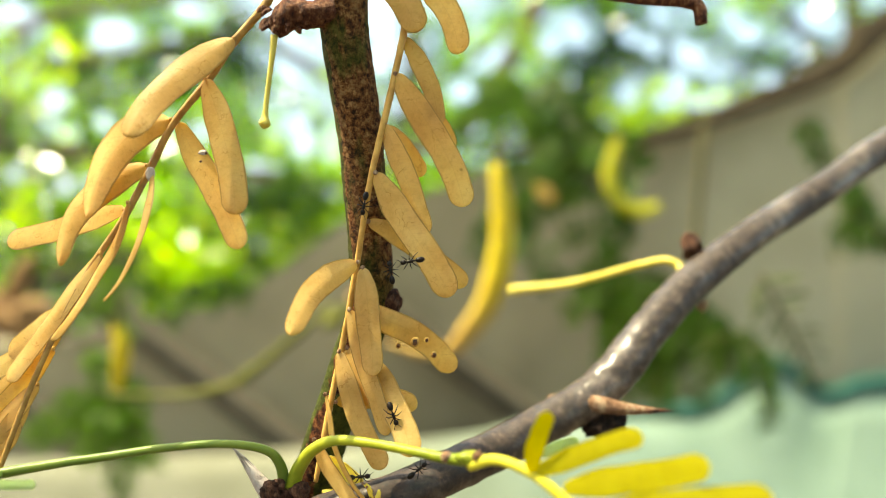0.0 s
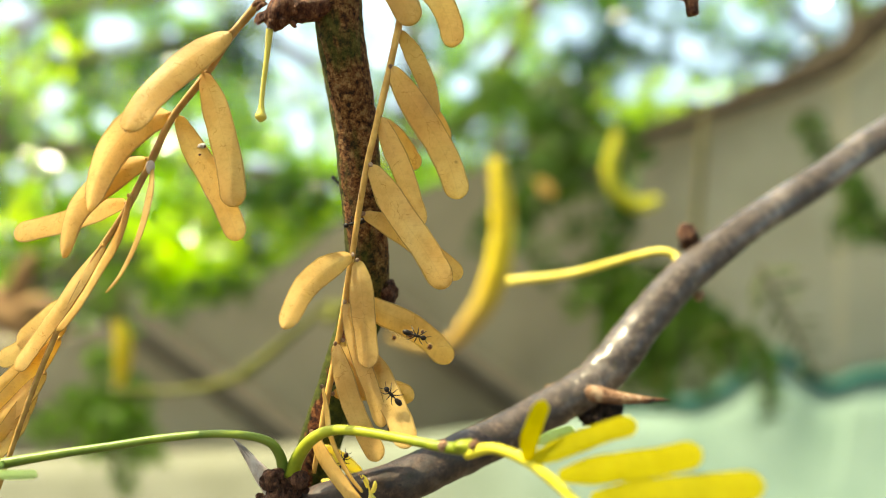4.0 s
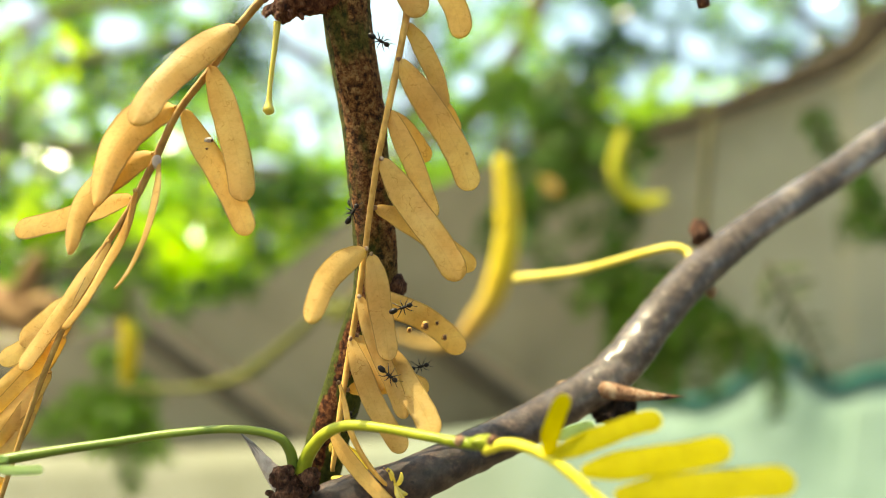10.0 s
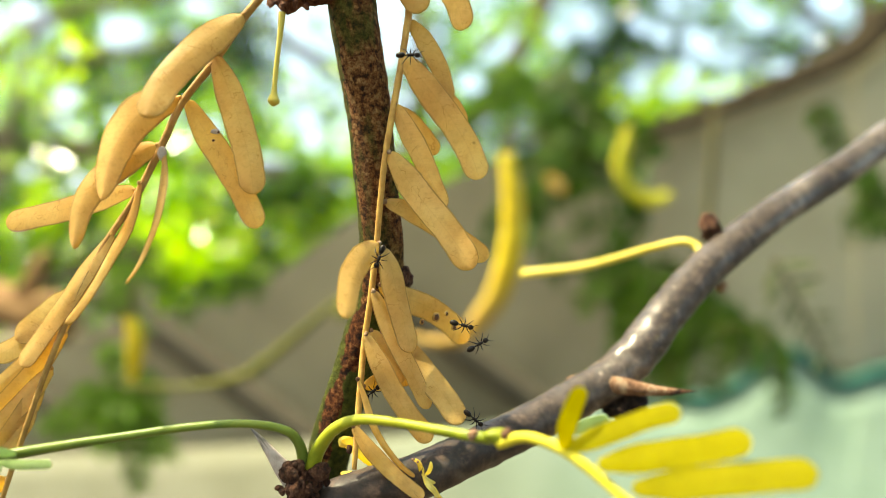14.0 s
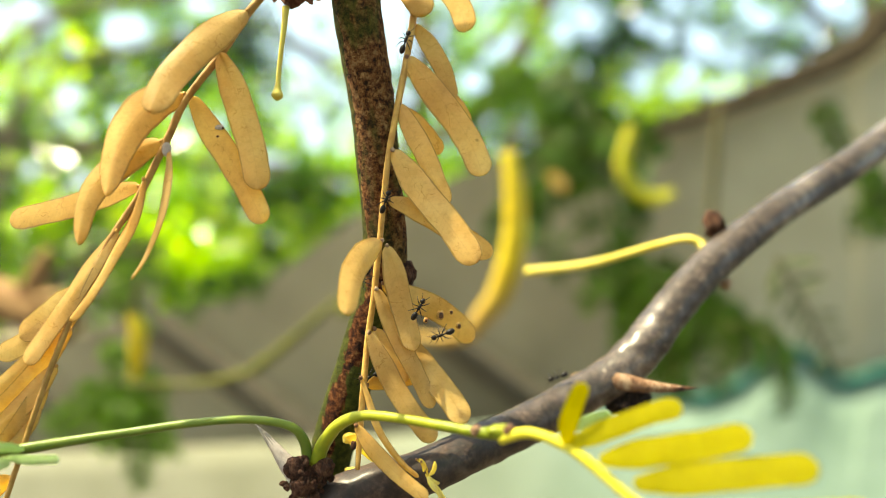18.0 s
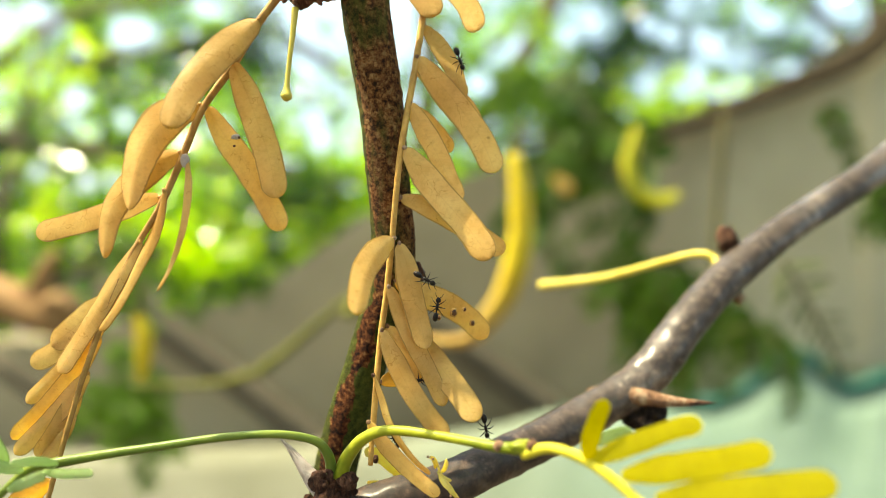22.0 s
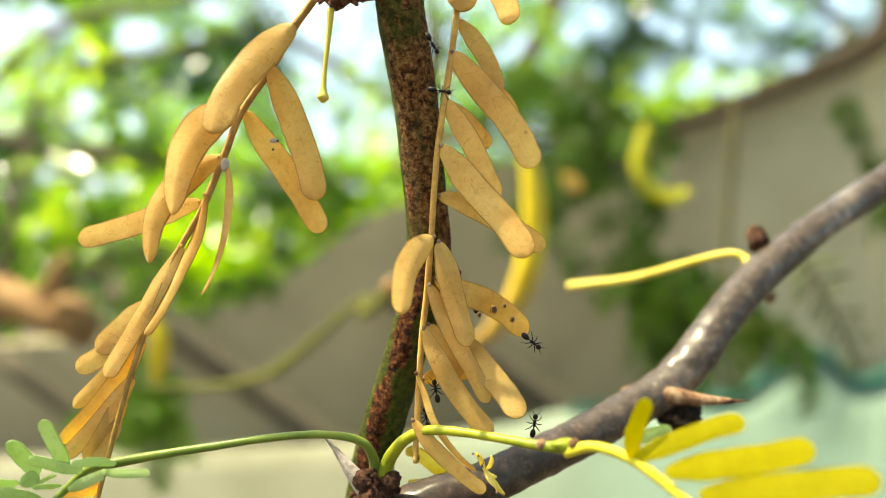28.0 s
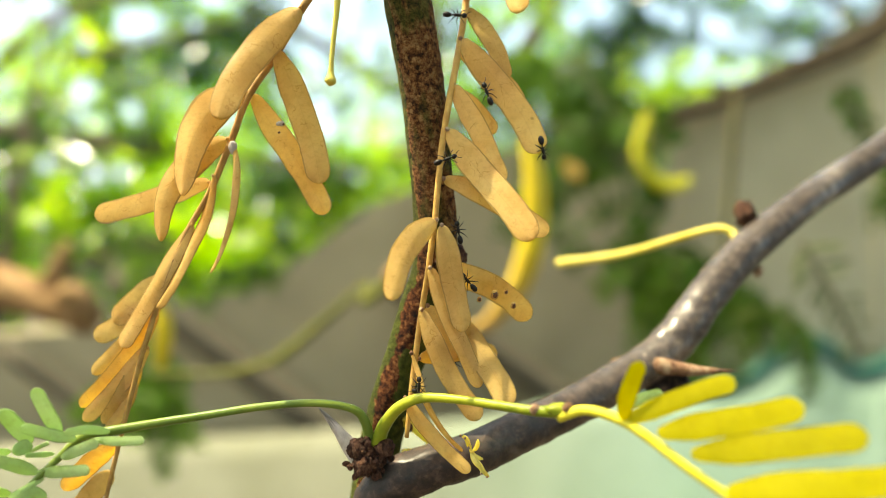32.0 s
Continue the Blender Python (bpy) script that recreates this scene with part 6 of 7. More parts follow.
ANT_ROWS = [
    [
        (0.00, -5.44, 111.54, -0.22, 190),
        (1.00, -8.20, 110.82, 4.94, 155),
        (2.00, -10.64, 109.96, 5.71, 185),
        (3.00, -12.29, 115.95, 4.31, 200),
        (3.50, -13.43, 117.04, 4.24, 190),
        (5.50, -17.62, 116.43, 6.96, 250),
        (6.00, -17.62, 115.99, 5.98, 265),
        (7.00, -16.88, 116.12, 2.80, 300),
        (7.33, -17.13, 116.12, 3.18, 350),
        (7.67, -17.36, 116.12, 3.55, 400),
        (8.00, -17.56, 116.14, 3.93, 450),
        (9.00, -17.18, 115.69, 4.38, 475),
        (10.00, -16.58, 116.03, 5.11, 420),
        (11.00, -17.70, 127.64, 5.99, 390),
        (12.00, -16.48, 127.70, 3.55, 330),
        (12.60, -13.60, 113.81, 1.94, 300),
        (13.00, -13.04, 112.87, 1.08, 280),
        (14.00, -12.50, 111.86, -3.42, 250),
        (14.83, -12.49, 111.87, -1.79, 198),
        (15.67, -12.50, 112.02, -0.31, 147),
        (16.50, -12.51, 112.18, 1.18, 95),
        (17.00, -12.84, 112.73, 3.75, 90),
        (18.00, -12.23, 112.87, 4.57, 70),
        (18.33, -12.06, 112.77, 2.68, 20),
        (18.67, -11.96, 112.62, 0.84, -30),
        (19.00, -11.91, 112.45, -0.94, -80),
        (19.50, -12.64, 112.25, -3.44, -18),
        (20.00, -13.26, 112.02, -6.01, 45),
        (20.50, -11.77, 111.81, -5.26, -8),
        (21.00, -10.43, 111.58, -4.45, -60),
        (22.00, -7.19, 111.49, -7.77, -30),
        (23.00, -6.55, 113.33, -8.75, -80),
        (24.00, -6.33, 112.85, -10.93, -70),
        (24.50, -5.57, 112.82, -11.40, -32),
        (25.00, -4.81, 112.66, -11.98, 5),
        (26.50, 0.55, 113.21, -15.62, -30),
        (28.00, 3.80, 113.58, -18.25, -40),
        (28.50, 1.83, 113.69, -17.90, 0),
        (29.00, 0.64, 113.57, -17.72, 40),
        (29.50, -1.19, 113.27, -16.15, 108),
        (30.00, -2.90, 112.71, -14.76, 175),
        (31.00, -5.61, 112.12, -13.67, 150),
        (32.00, -7.39, 115.79, -11.72, 130),
    ],
    [
        (0.00, -8.50, 111.75, -25.02, 290),
        (1.00, -7.99, 110.97, -23.51, 360),
        (2.00, -5.54, 110.08, -26.21, 320),
        (2.50, -5.80, 109.81, -25.94, 255),
        (3.00, -6.30, 109.80, -25.61, 190),
        (3.75, -7.30, 109.98, -24.34, 150),
        (4.50, -8.41, 110.31, -22.70, 110),
        (6.00, -9.22, 110.79, -19.16, 115),
        (7.00, -11.26, 110.94, -16.51, 150),
        (8.00, -14.38, 110.97, -17.64, 205),
        (9.00, -15.42, 110.49, -17.23, 200),
        (9.50, -12.84, 110.51, -19.26, 260),
        (10.00, -10.11, 110.85, -21.14, 320),
        (11.00, -5.08, 111.53, -24.14, 330),
        (12.00, -0.26, 111.64, -24.26, 320),
        (13.00, 2.03, 112.99, -30.35, 290),
        (14.00, 2.68, 112.98, -30.03, 320),
        (15.20, 12.59, 125.93, -29.27, 390),
        (16.50, 26.12, 137.08, -23.53, 395),
        (16.67, 26.79, 137.11, -23.09, 450),
        (16.83, 27.47, 137.14, -22.64, 505),
        (17.00, 28.15, 137.17, -22.20, 560),
        (18.00, 19.14, 133.22, -28.01, 560),
        (19.00, 11.61, 128.24, -31.71, 560),
        (19.50, 3.11, 122.20, -34.22, 565),
        (20.00, -9.22, 113.03, -35.00, 590),
        (21.00, -9.19, 112.07, -34.62, 560),
        (21.17, -7.22, 111.76, -33.98, 503),
        (21.33, -5.27, 111.44, -33.35, 447),
        (21.50, -3.32, 111.12, -32.71, 390),
        (21.75, -0.33, 112.16, -32.39, 335),
        (22.00, 2.72, 113.20, -32.07, 280),
        (23.00, 1.38, 113.53, -32.98, 290),
        (23.50, 1.28, 114.02, -33.73, 245),
        (24.00, 1.44, 114.56, -34.65, 200),
        (24.50, 2.27, 114.52, -33.34, 145),
        (25.00, 3.07, 114.35, -32.17, 90),
        (26.50, 5.24, 115.32, -31.94, 60),
        (28.00, 4.21, 114.57, -32.44, 80),
        (28.50, 1.12, 114.14, -31.93, 15),
        (29.00, -1.17, 113.48, -31.61, -50),
        (29.33, -2.08, 113.60, -30.46, 7),
        (29.40, -1.90, 121.00, -31.97, 19),
        (29.67, -2.57, 121.00, -31.02, 63),
        (30.00, -3.52, 121.00, -29.91, 120),
        (32.00, -10.03, 120.00, -26.47, 100),
    ],
    [
        (0.00, -9.29, 116.77, -2.31, 100),
        (0.33, -9.01, 116.91, -2.80, 160),
        (0.67, -8.70, 117.01, -3.32, 220),
        (1.00, -8.35, 117.07, -3.86, 280),
        (2.00, -8.99, 110.04, -13.19, 290),
        (3.00, -8.18, 109.78, -13.05, 360),
        (4.50, -1.98, 110.29, -14.44, 335),
        (5.50, 1.27, 110.74, -15.62, 340),
        (6.00, 2.07, 110.79, -16.23, 330),
        (7.00, 2.76, 122.00, -19.06, 300),
        (7.75, 0.11, 122.00, -17.05, 235),
        (8.50, -2.68, 122.00, -15.23, 170),
        (9.50, -8.54, 116.74, -10.37, 160),
        (9.75, -8.26, 113.80, -10.44, 90),
        (10.00, -7.98, 110.87, -10.49, 20),
        (11.00, -5.78, 111.53, -9.73, 0),
        (12.00, -3.53, 111.61, -13.41, -30),
        (13.00, -0.22, 111.79, -14.06, 15),
        (14.00, 0.78, 111.79, -14.58, -15),
        (14.75, -0.03, 111.62, -15.27, -88),
        (15.50, -0.86, 111.59, -16.11, -160),
        (16.25, -2.60, 111.55, -16.03, -95),
        (17.00, -4.41, 111.57, -15.97, -30),
        (17.50, -5.73, 111.60, -14.44, 15),
        (18.00, -6.84, 111.69, -12.96, 60),
        (19.00, -4.09, 111.83, -16.03, 20),
        (20.00, -1.61, 112.04, -12.57, -50),
        (20.50, -3.22, 112.03, -11.99, 5),
        (21.00, -4.97, 111.99, -11.36, 60),
        (22.00, -5.19, 111.84, -12.84, 80),
        (22.33, -5.25, 111.92, -14.23, 27),
        (22.67, -5.30, 112.03, -15.60, -27),
        (23.00, -5.33, 112.17, -16.94, -80),
        (24.00, -4.22, 112.21, -19.23, -60),
        (24.33, -4.17, 112.18, -19.42, -113),
        (24.67, -4.13, 112.10, -19.64, -167),
        (25.00, -4.09, 111.98, -19.91, -220),
        (26.50, -4.99, 111.87, -13.61, -265),
        (28.00, -5.19, 122.00, -12.48, -265),
        (29.00, -6.85, 122.00, -9.06, -260),
        (30.00, -7.75, 115.61, -5.44, -260),
        (31.00, -8.90, 115.14, -2.15, -250),
        (32.00, -9.02, 114.89, -3.25, -260),
    ],
    [
        (0.00, -4.54, 113.01, -34.64, 40),
        (2.00, -4.75, 116.31, -33.34, 80),
        (3.50, -7.53, 117.08, -30.94, 110),
        (4.75, -11.27, 117.12, -27.49, 60),
        (6.00, -14.58, 116.99, -24.11, 10),
        (9.00, -14.14, 116.69, -25.63, 20),
        (9.30, -11.93, 121.00, -25.09, 18),
        (10.00, -5.58, 121.00, -21.79, 15),
        (10.50, -3.53, 121.00, -20.56, -12),
        (11.00, -1.40, 111.76, -17.85, -40),
        (12.00, 3.19, 112.88, -17.65, 10),
        (13.00, 3.20, 113.02, -18.20, 20),
        (14.00, 3.38, 113.01, -18.07, 30),
        (15.50, 2.85, 112.83, -17.20, 90),
        (17.00, 1.57, 112.84, -18.18, 95),
        (17.50, -0.73, 111.85, -17.51, 148),
        (18.00, -2.80, 110.93, -16.91, 200),
        (19.00, -5.99, 110.99, -17.84, 150),
        (19.33, -7.27, 112.35, -20.39, 200),
        (19.67, -8.54, 113.70, -23.03, 250),
        (20.00, -9.80, 115.05, -25.75, 300),
        (21.00, -8.43, 115.10, -24.99, 330),
        (22.00, -8.80, 114.96, -24.92, 360),
        (23.00, -9.48, 115.28, -24.25, 340),
        (23.50, -11.08, 116.23, -25.45, 295),
        (24.00, -12.44, 117.24, -26.84, 250),
        (24.33, -12.36, 117.20, -27.13, 193),
        (24.67, -12.28, 117.12, -27.46, 137),
        (25.00, -12.22, 117.00, -27.82, 80),
        (26.50, -11.36, 116.90, -27.53, 60),
        (28.00, -12.00, 116.07, -26.97, 100),
        (28.33, -12.29, 115.48, -27.83, 153),
        (28.67, -12.33, 114.83, -28.74, 207),
        (29.00, -12.11, 114.10, -29.72, 260),
        (29.33, -12.84, 114.55, -29.85, 207),
        (29.67, -13.55, 114.92, -30.05, 153),
        (30.00, -14.23, 115.20, -30.30, 100),
        (31.00, -15.03, 114.59, -31.21, 80),
        (32.00, -15.99, 114.20, -29.45, 90),
    ],
    [
        (0.00, -14.30, 114.06, -36.05, 5),
        (0.33, -14.79, 114.17, -36.29, 62),
        (0.67, -15.27, 114.25, -36.55, 118),
        (1.00, -15.76, 114.29, -36.84, 175),
        (1.33, -15.65, 113.65, -36.68, 120),
        (1.67, -15.51, 113.01, -36.58, 65),
        (2.00, -15.33, 112.39, -36.53, 10),
        (3.00, -15.57, 112.07, -36.08, -40),
        (3.75, -16.73, 116.22, -36.91, 30),
        (4.50, -18.01, 120.54, -37.31, 100),
        (6.00, -18.49, 120.99, -34.96, 90),
        (9.00, -18.12, 120.68, -32.50, 80),
        (12.00, -16.76, 117.67, -28.36, 80),
        (13.00, -16.06, 117.80, -27.47, 80),
        (14.00, -14.56, 116.79, -26.73, 40),
        (15.50, -13.37, 116.61, -24.41, 60),
        (17.00, -12.56, 116.64, -23.22, 100),
        (17.50, -14.03, 116.64, -24.01, 150),
        (18.00, -15.31, 116.72, -24.85, 200),
        (18.50, -14.37, 116.32, -25.61, 240),
        (19.00, -13.58, 115.83, -26.22, 280),
        (20.00, -12.55, 116.98, -28.15, 290),
        (21.50, -12.16, 117.94, -33.12, 280),
        (22.00, -12.78, 116.87, -35.01, 300),
        (23.00, -13.08, 117.21, -35.20, 360),
        (24.00, -14.47, 117.20, -31.64, 290),
        (24.33, -14.71, 117.15, -31.96, 347),
        (24.67, -14.95, 117.07, -32.32, 403),
        (25.00, -15.21, 116.94, -32.71, 460),
        (26.50, -13.79, 116.83, -31.84, 420),
        (28.00, -13.67, 116.01, -31.62, 460),
        (28.50, -14.60, 116.61, -32.04, 410),
        (29.00, -14.74, 117.00, -32.69, 360),
        (29.50, -15.23, 116.69, -34.53, 408),
        (30.00, -15.62, 116.10, -36.57, 455),
        (31.00, -15.47, 114.52, -35.58, 510),
        (32.00, -15.43, 114.20, -30.60, 510),
    ],
    [
        (0.00, -13.72, 123.00, 52.70, 280),
        (3.00, -12.69, 123.00, 51.22, 280),
        (6.00, -13.47, 123.00, 48.02, 280),
        (8.50, -12.71, 123.00, 42.69, 280),
        (9.50, -11.97, 113.73, 35.21, 300),
        (10.00, -11.72, 113.06, 33.78, 330),
        (10.50, -11.65, 113.41, 34.18, 265),
        (11.00, -11.51, 113.70, 34.39, 200),
        (11.50, -11.00, 113.21, 32.57, 142),
        (12.00, -10.73, 112.78, 30.92, 85),
        (12.50, -10.40, 112.61, 30.69, 125),
        (13.00, -10.08, 112.44, 30.42, 165),
        (13.33, -9.39, 112.31, 30.03, 110),
        (13.67, -8.62, 112.15, 29.65, 55),
        (14.00, -7.77, 111.98, 29.29, 0),
        (15.50, -8.52, 111.82, 29.41, 60),
        (17.00, -8.99, 111.87, 29.34, 85),
        (18.00, -8.83, 112.02, 30.52, 70),
        (19.00, -7.04, 112.16, 33.14, 40),
        (19.33, -6.37, 112.21, 33.66, 93),
        (19.67, -5.66, 112.25, 34.14, 147),
        (20.00, -4.90, 112.29, 34.59, 200),
        (20.50, -4.11, 112.54, 33.13, 255),
        (21.00, -3.47, 112.77, 31.72, 310),
        (22.00, -1.47, 114.13, 28.52, 290),
        (23.00, -1.48, 114.41, 25.26, 280),
        (24.00, -0.94, 121.50, 22.91, 290),
        (25.00, -0.65, 121.50, 21.64, 300),
        (25.75, -1.32, 121.50, 21.16, 250),
        (26.50, -2.42, 121.50, 20.73, 200),
        (28.00, -6.25, 121.50, 20.12, 130),
        (28.50, -6.60, 121.50, 20.91, 60),
        (29.00, -6.20, 121.50, 21.51, -10),
        (30.00, -3.04, 121.50, 21.61, 20),
        (31.00, 1.63, 115.79, 21.70, -30),
        (31.50, 3.34, 114.74, 16.66, -70),
        (32.00, 5.07, 114.08, 10.67, -80),
    ],
    [
        (0.00, -13.66, 114.69, 9.33, 260),
        (1.00, -13.92, 114.03, 8.88, 260),
        (2.00, -15.31, 113.17, 9.22, 200),
        (3.00, -18.04, 121.97, 10.92, 150),
        (6.00, -19.02, 125.99, 12.65, 120),
        (7.00, -18.62, 126.11, 11.61, 173),
        (8.00, -18.18, 126.14, 10.54, 227),
        (9.00, -18.33, 125.68, 8.97, 280),
        (12.00, -17.20, 126.69, 0.38, 280),
        (14.00, -17.15, 124.80, -3.67, 290),
        (16.00, -14.71, 112.14, -5.17, 280),
        (17.00, -14.60, 111.67, -5.86, 250),
        (18.00, -15.66, 111.77, -7.89, 240),
        (18.50, -15.30, 111.87, -7.98, 168),
        (19.00, -15.10, 111.87, -7.92, 95),
        (19.50, -18.07, 111.63, -7.72, 145),
        (20.00, -20.89, 111.36, -7.61, 195),
        (21.00, -20.84, 114.85, -10.22, 260),
        (21.33, -20.51, 119.14, -9.95, 207),
        (21.67, -20.12, 123.43, -9.61, 153),
        (22.00, -19.68, 127.73, -9.21, 100),
        (23.00, -17.26, 128.09, -2.21, 80),
        (23.60, -17.91, 126.05, 1.20, 120),
        (24.00, -18.44, 117.06, 2.57, 110),
        (25.00, -19.88, 116.81, 15.34, 100),
        (26.00, -18.28, 114.72, 24.03, 60),
        (27.20, -12.94, 112.95, 28.87, 20),
        (27.60, -12.04, 113.03, 29.84, -20),
        (28.00, -11.90, 113.16, 30.81, -60),
        (29.00, -11.07, 113.26, 26.54, -80),
        (29.50, -10.40, 113.13, 26.26, -135),
        (30.00, -9.61, 112.75, 25.79, -190),
        (31.00, -6.38, 112.03, 23.33, -180),
        (32.00, -4.03, 111.44, 19.19, -250),
    ],
    [
        (0.00, -10.43, 112.36, 49.10, 280),
        (6.00, -9.85, 111.98, 48.35, 280),
        (12.00, -9.93, 112.80, 47.43, 280),
        (20.00, -10.46, 113.20, 45.07, 280),
        (24.00, -11.98, 113.16, 44.52, 280),
        (26.00, -11.01, 112.90, 35.59, 285),
        (27.20, -10.18, 113.02, 26.99, 290),
        (28.00, -10.77, 112.69, 22.89, 350),
        (29.00, -10.16, 112.27, 18.26, 300),
        (30.00, -8.05, 111.22, 12.55, 300),
        (30.50, -8.95, 110.86, 10.20, 370),
        (31.00, -9.63, 110.74, 8.21, 440),
        (32.00, -11.05, 111.03, 8.61, 380),
    ],
    [
        (0.00, -8.66, 113.32, 53.28, 270),
        (6.00, -7.88, 112.98, 52.53, 270),
        (14.00, -7.99, 114.02, 50.26, 270),
        (24.00, -9.34, 114.21, 49.61, 270),
        (27.00, -8.43, 114.07, 44.13, 280),
        (28.30, -10.19, 114.30, 39.60, 280),
        (29.00, -10.65, 114.29, 36.82, 285),
        (29.33, -10.66, 114.20, 35.29, 227),
        (29.67, -10.63, 114.03, 33.71, 168),
        (30.00, -10.56, 113.76, 32.07, 110),
        (31.00, -10.08, 113.50, 31.53, 120),
        (31.50, -9.55, 113.04, 31.99, 58),
        (32.00, -9.22, 112.51, 32.45, -5),
    ],
]
ants = [build_ant()]
while len(ants) < len(ANT_ROWS):
    ants.append(copy_thing(ants[0], Matrix()))


def ant_pose(x, y, z, heading):
    c, s = math.cos(radians(heading)), math.sin(radians(heading))
    turn = Matrix(((c, -s, 0), (0, 0, -1), (s, c, 0))).to_4x4()
    return Matrix.Translation(mm((x, y, z))) @ turn


# ---- what moves ----
BRANCH_ROWS = [
    (0, 33.37, 139.91, -26.39, -0.30, -0.06, -0.22),
    (0.5, 33.27, 139.44, -26.27, -0.44, -0.15, -0.19),
    (1, 33.19, 139.21, -26.34, -0.47, -0.13, -0.17),
    (1.5, 33.23, 139.34, -26.45, -0.34, -0.07, -0.25),
    (2, 33.47, 139.44, -26.63, -0.21, -0.09, -0.33),
    (2.5, 33.55, 139.66, -26.66, -0.10, -0.17, -0.42),
    (3, 33.60, 139.54, -26.64, -0.08, -0.13, -0.32),
    (3.5, 33.57, 139.37, -26.53, -0.01, 0.04, -0.22),
    (5.5, 33.62, 139.64, -26.45, -0.01, 0.18, 0.15),
    (6, 33.72, 139.96, -26.37, -0.01, 0.05, 0.04),
    (6.5, 33.75, 140.15, -26.39, -0.01, 0.07, 0.04),
    (7, 33.73, 140.24, -26.39, 0.01, 0.15, 0.00),
    (7.5, 33.74, 140.13, -26.41, -0.01, 0.18, -0.01),
    (8, 33.85, 139.86, -26.45, -0.11, 0.18, 0.08),
    (8.5, 33.90, 139.35, -26.39, -0.27, 0.11, 0.16),
    (9, 34.01, 138.58, -26.38, -0.31, 0.15, 0.41),
    (9.5, 34.04, 138.27, -26.46, -0.22, 0.30, 0.60),
    (10, 34.06, 138.35, -26.52, -0.27, 0.36, 0.60),
    (10.5, 34.26, 138.61, -26.62, -0.28, 0.44, 0.74),
    (11, 34.55, 139.04, -26.76, -0.31, 0.43, 0.85),
    (11.5, 34.76, 139.04, -26.84, -0.27, 0.48, 0.88),
    (12, 34.90, 138.82, -26.86, -0.21, 0.55, 0.94),
    (12.5, 34.83, 138.81, -26.84, -0.19, 0.49, 0.83),
    (13, 34.78, 138.66, -26.80, -0.27, 0.49, 0.92),
    (13.5, 34.69, 138.49, -26.79, -0.32, 0.45, 0.97),
    (14, 34.58, 138.36, -26.83, -0.30, 0.49, 0.99),
    (14.5, 34.37, 138.66, -26.75, -0.26, 0.47, 0.82),
    (16.5, 34.24, 138.83, -26.98, -0.39, 0.31, 0.66),
    (17, 34.34, 139.03, -27.04, -0.39, 0.28, 0.50),
    (17.5, 34.46, 138.76, -27.05, -0.41, 0.28, 0.60),
    (18, 34.72, 138.68, -27.17, -0.33, 0.34, 0.65),
    (18.5, 35.01, 138.87, -27.25, -0.34, 0.33, 0.59),
    (19, 35.42, 138.60, -27.49, -0.48, 0.33, 0.66),
    (19.5, 35.76, 138.93, -27.97, -0.55, 0.34, 0.68),
    (20, 36.10, 139.73, -28.63, -0.57, 0.41, 0.69),
    (20.5, 36.61, 140.12, -29.45, -0.77, 0.30, 0.59),
    (21, 36.78, 140.36, -29.97, -0.90, 0.18, 0.50),
    (21.5, 36.67, 140.96, -30.04, -0.81, 0.19, 0.50),
    (22, 36.88, 141.17, -30.13, -0.85, 0.14, 0.52),
    (22.5, 37.03, 141.19, -30.10, -0.86, 0.16, 0.55),
    (23, 37.12, 141.41, -30.12, -0.86, 0.20, 0.50),
    (23.5, 37.23, 141.42, -30.16, -0.95, 0.21, 0.49),
    (24, 37.26, 141.50, -30.03, -0.91, 0.26, 0.63),
    (24.5, 37.27, 141.71, -29.99, -0.77, 0.29, 0.67),
    (25, 37.32, 142.02, -30.07, -0.72, 0.27, 0.56),
    (25.5, 37.35, 142.01, -30.09, -0.87, 0.10, 0.36),
    (27.5, 37.52, 142.93, -30.61, -0.89, 0.16, -0.15),
    (28, 37.47, 143.53, -30.74, -0.96, -0.01, -0.31),
    (28.5, 37.24, 143.76, -30.88, -0.95, 0.14, -0.29),
    (29, 37.07, 143.41, -30.80, -0.94, 0.29, -0.11),
    (29.5, 37.01, 143.22, -30.56, -0.97, 0.20, -0.06),
    (30, 36.93, 143.34, -30.42, -0.91, 0.16, 0.03),
    (30.5, 36.78, 143.61, -30.28, -1.03, 0.05, 0.10),
    (31, 36.36, 143.58, -29.89, -1.26, -0.12, 0.20),
    (31.5, 35.51, 143.61, -29.25, -1.30, -0.16, 0.39),
    (32, 34.66, 143.58, -28.59, -0.84, 0.11, 0.95),
]
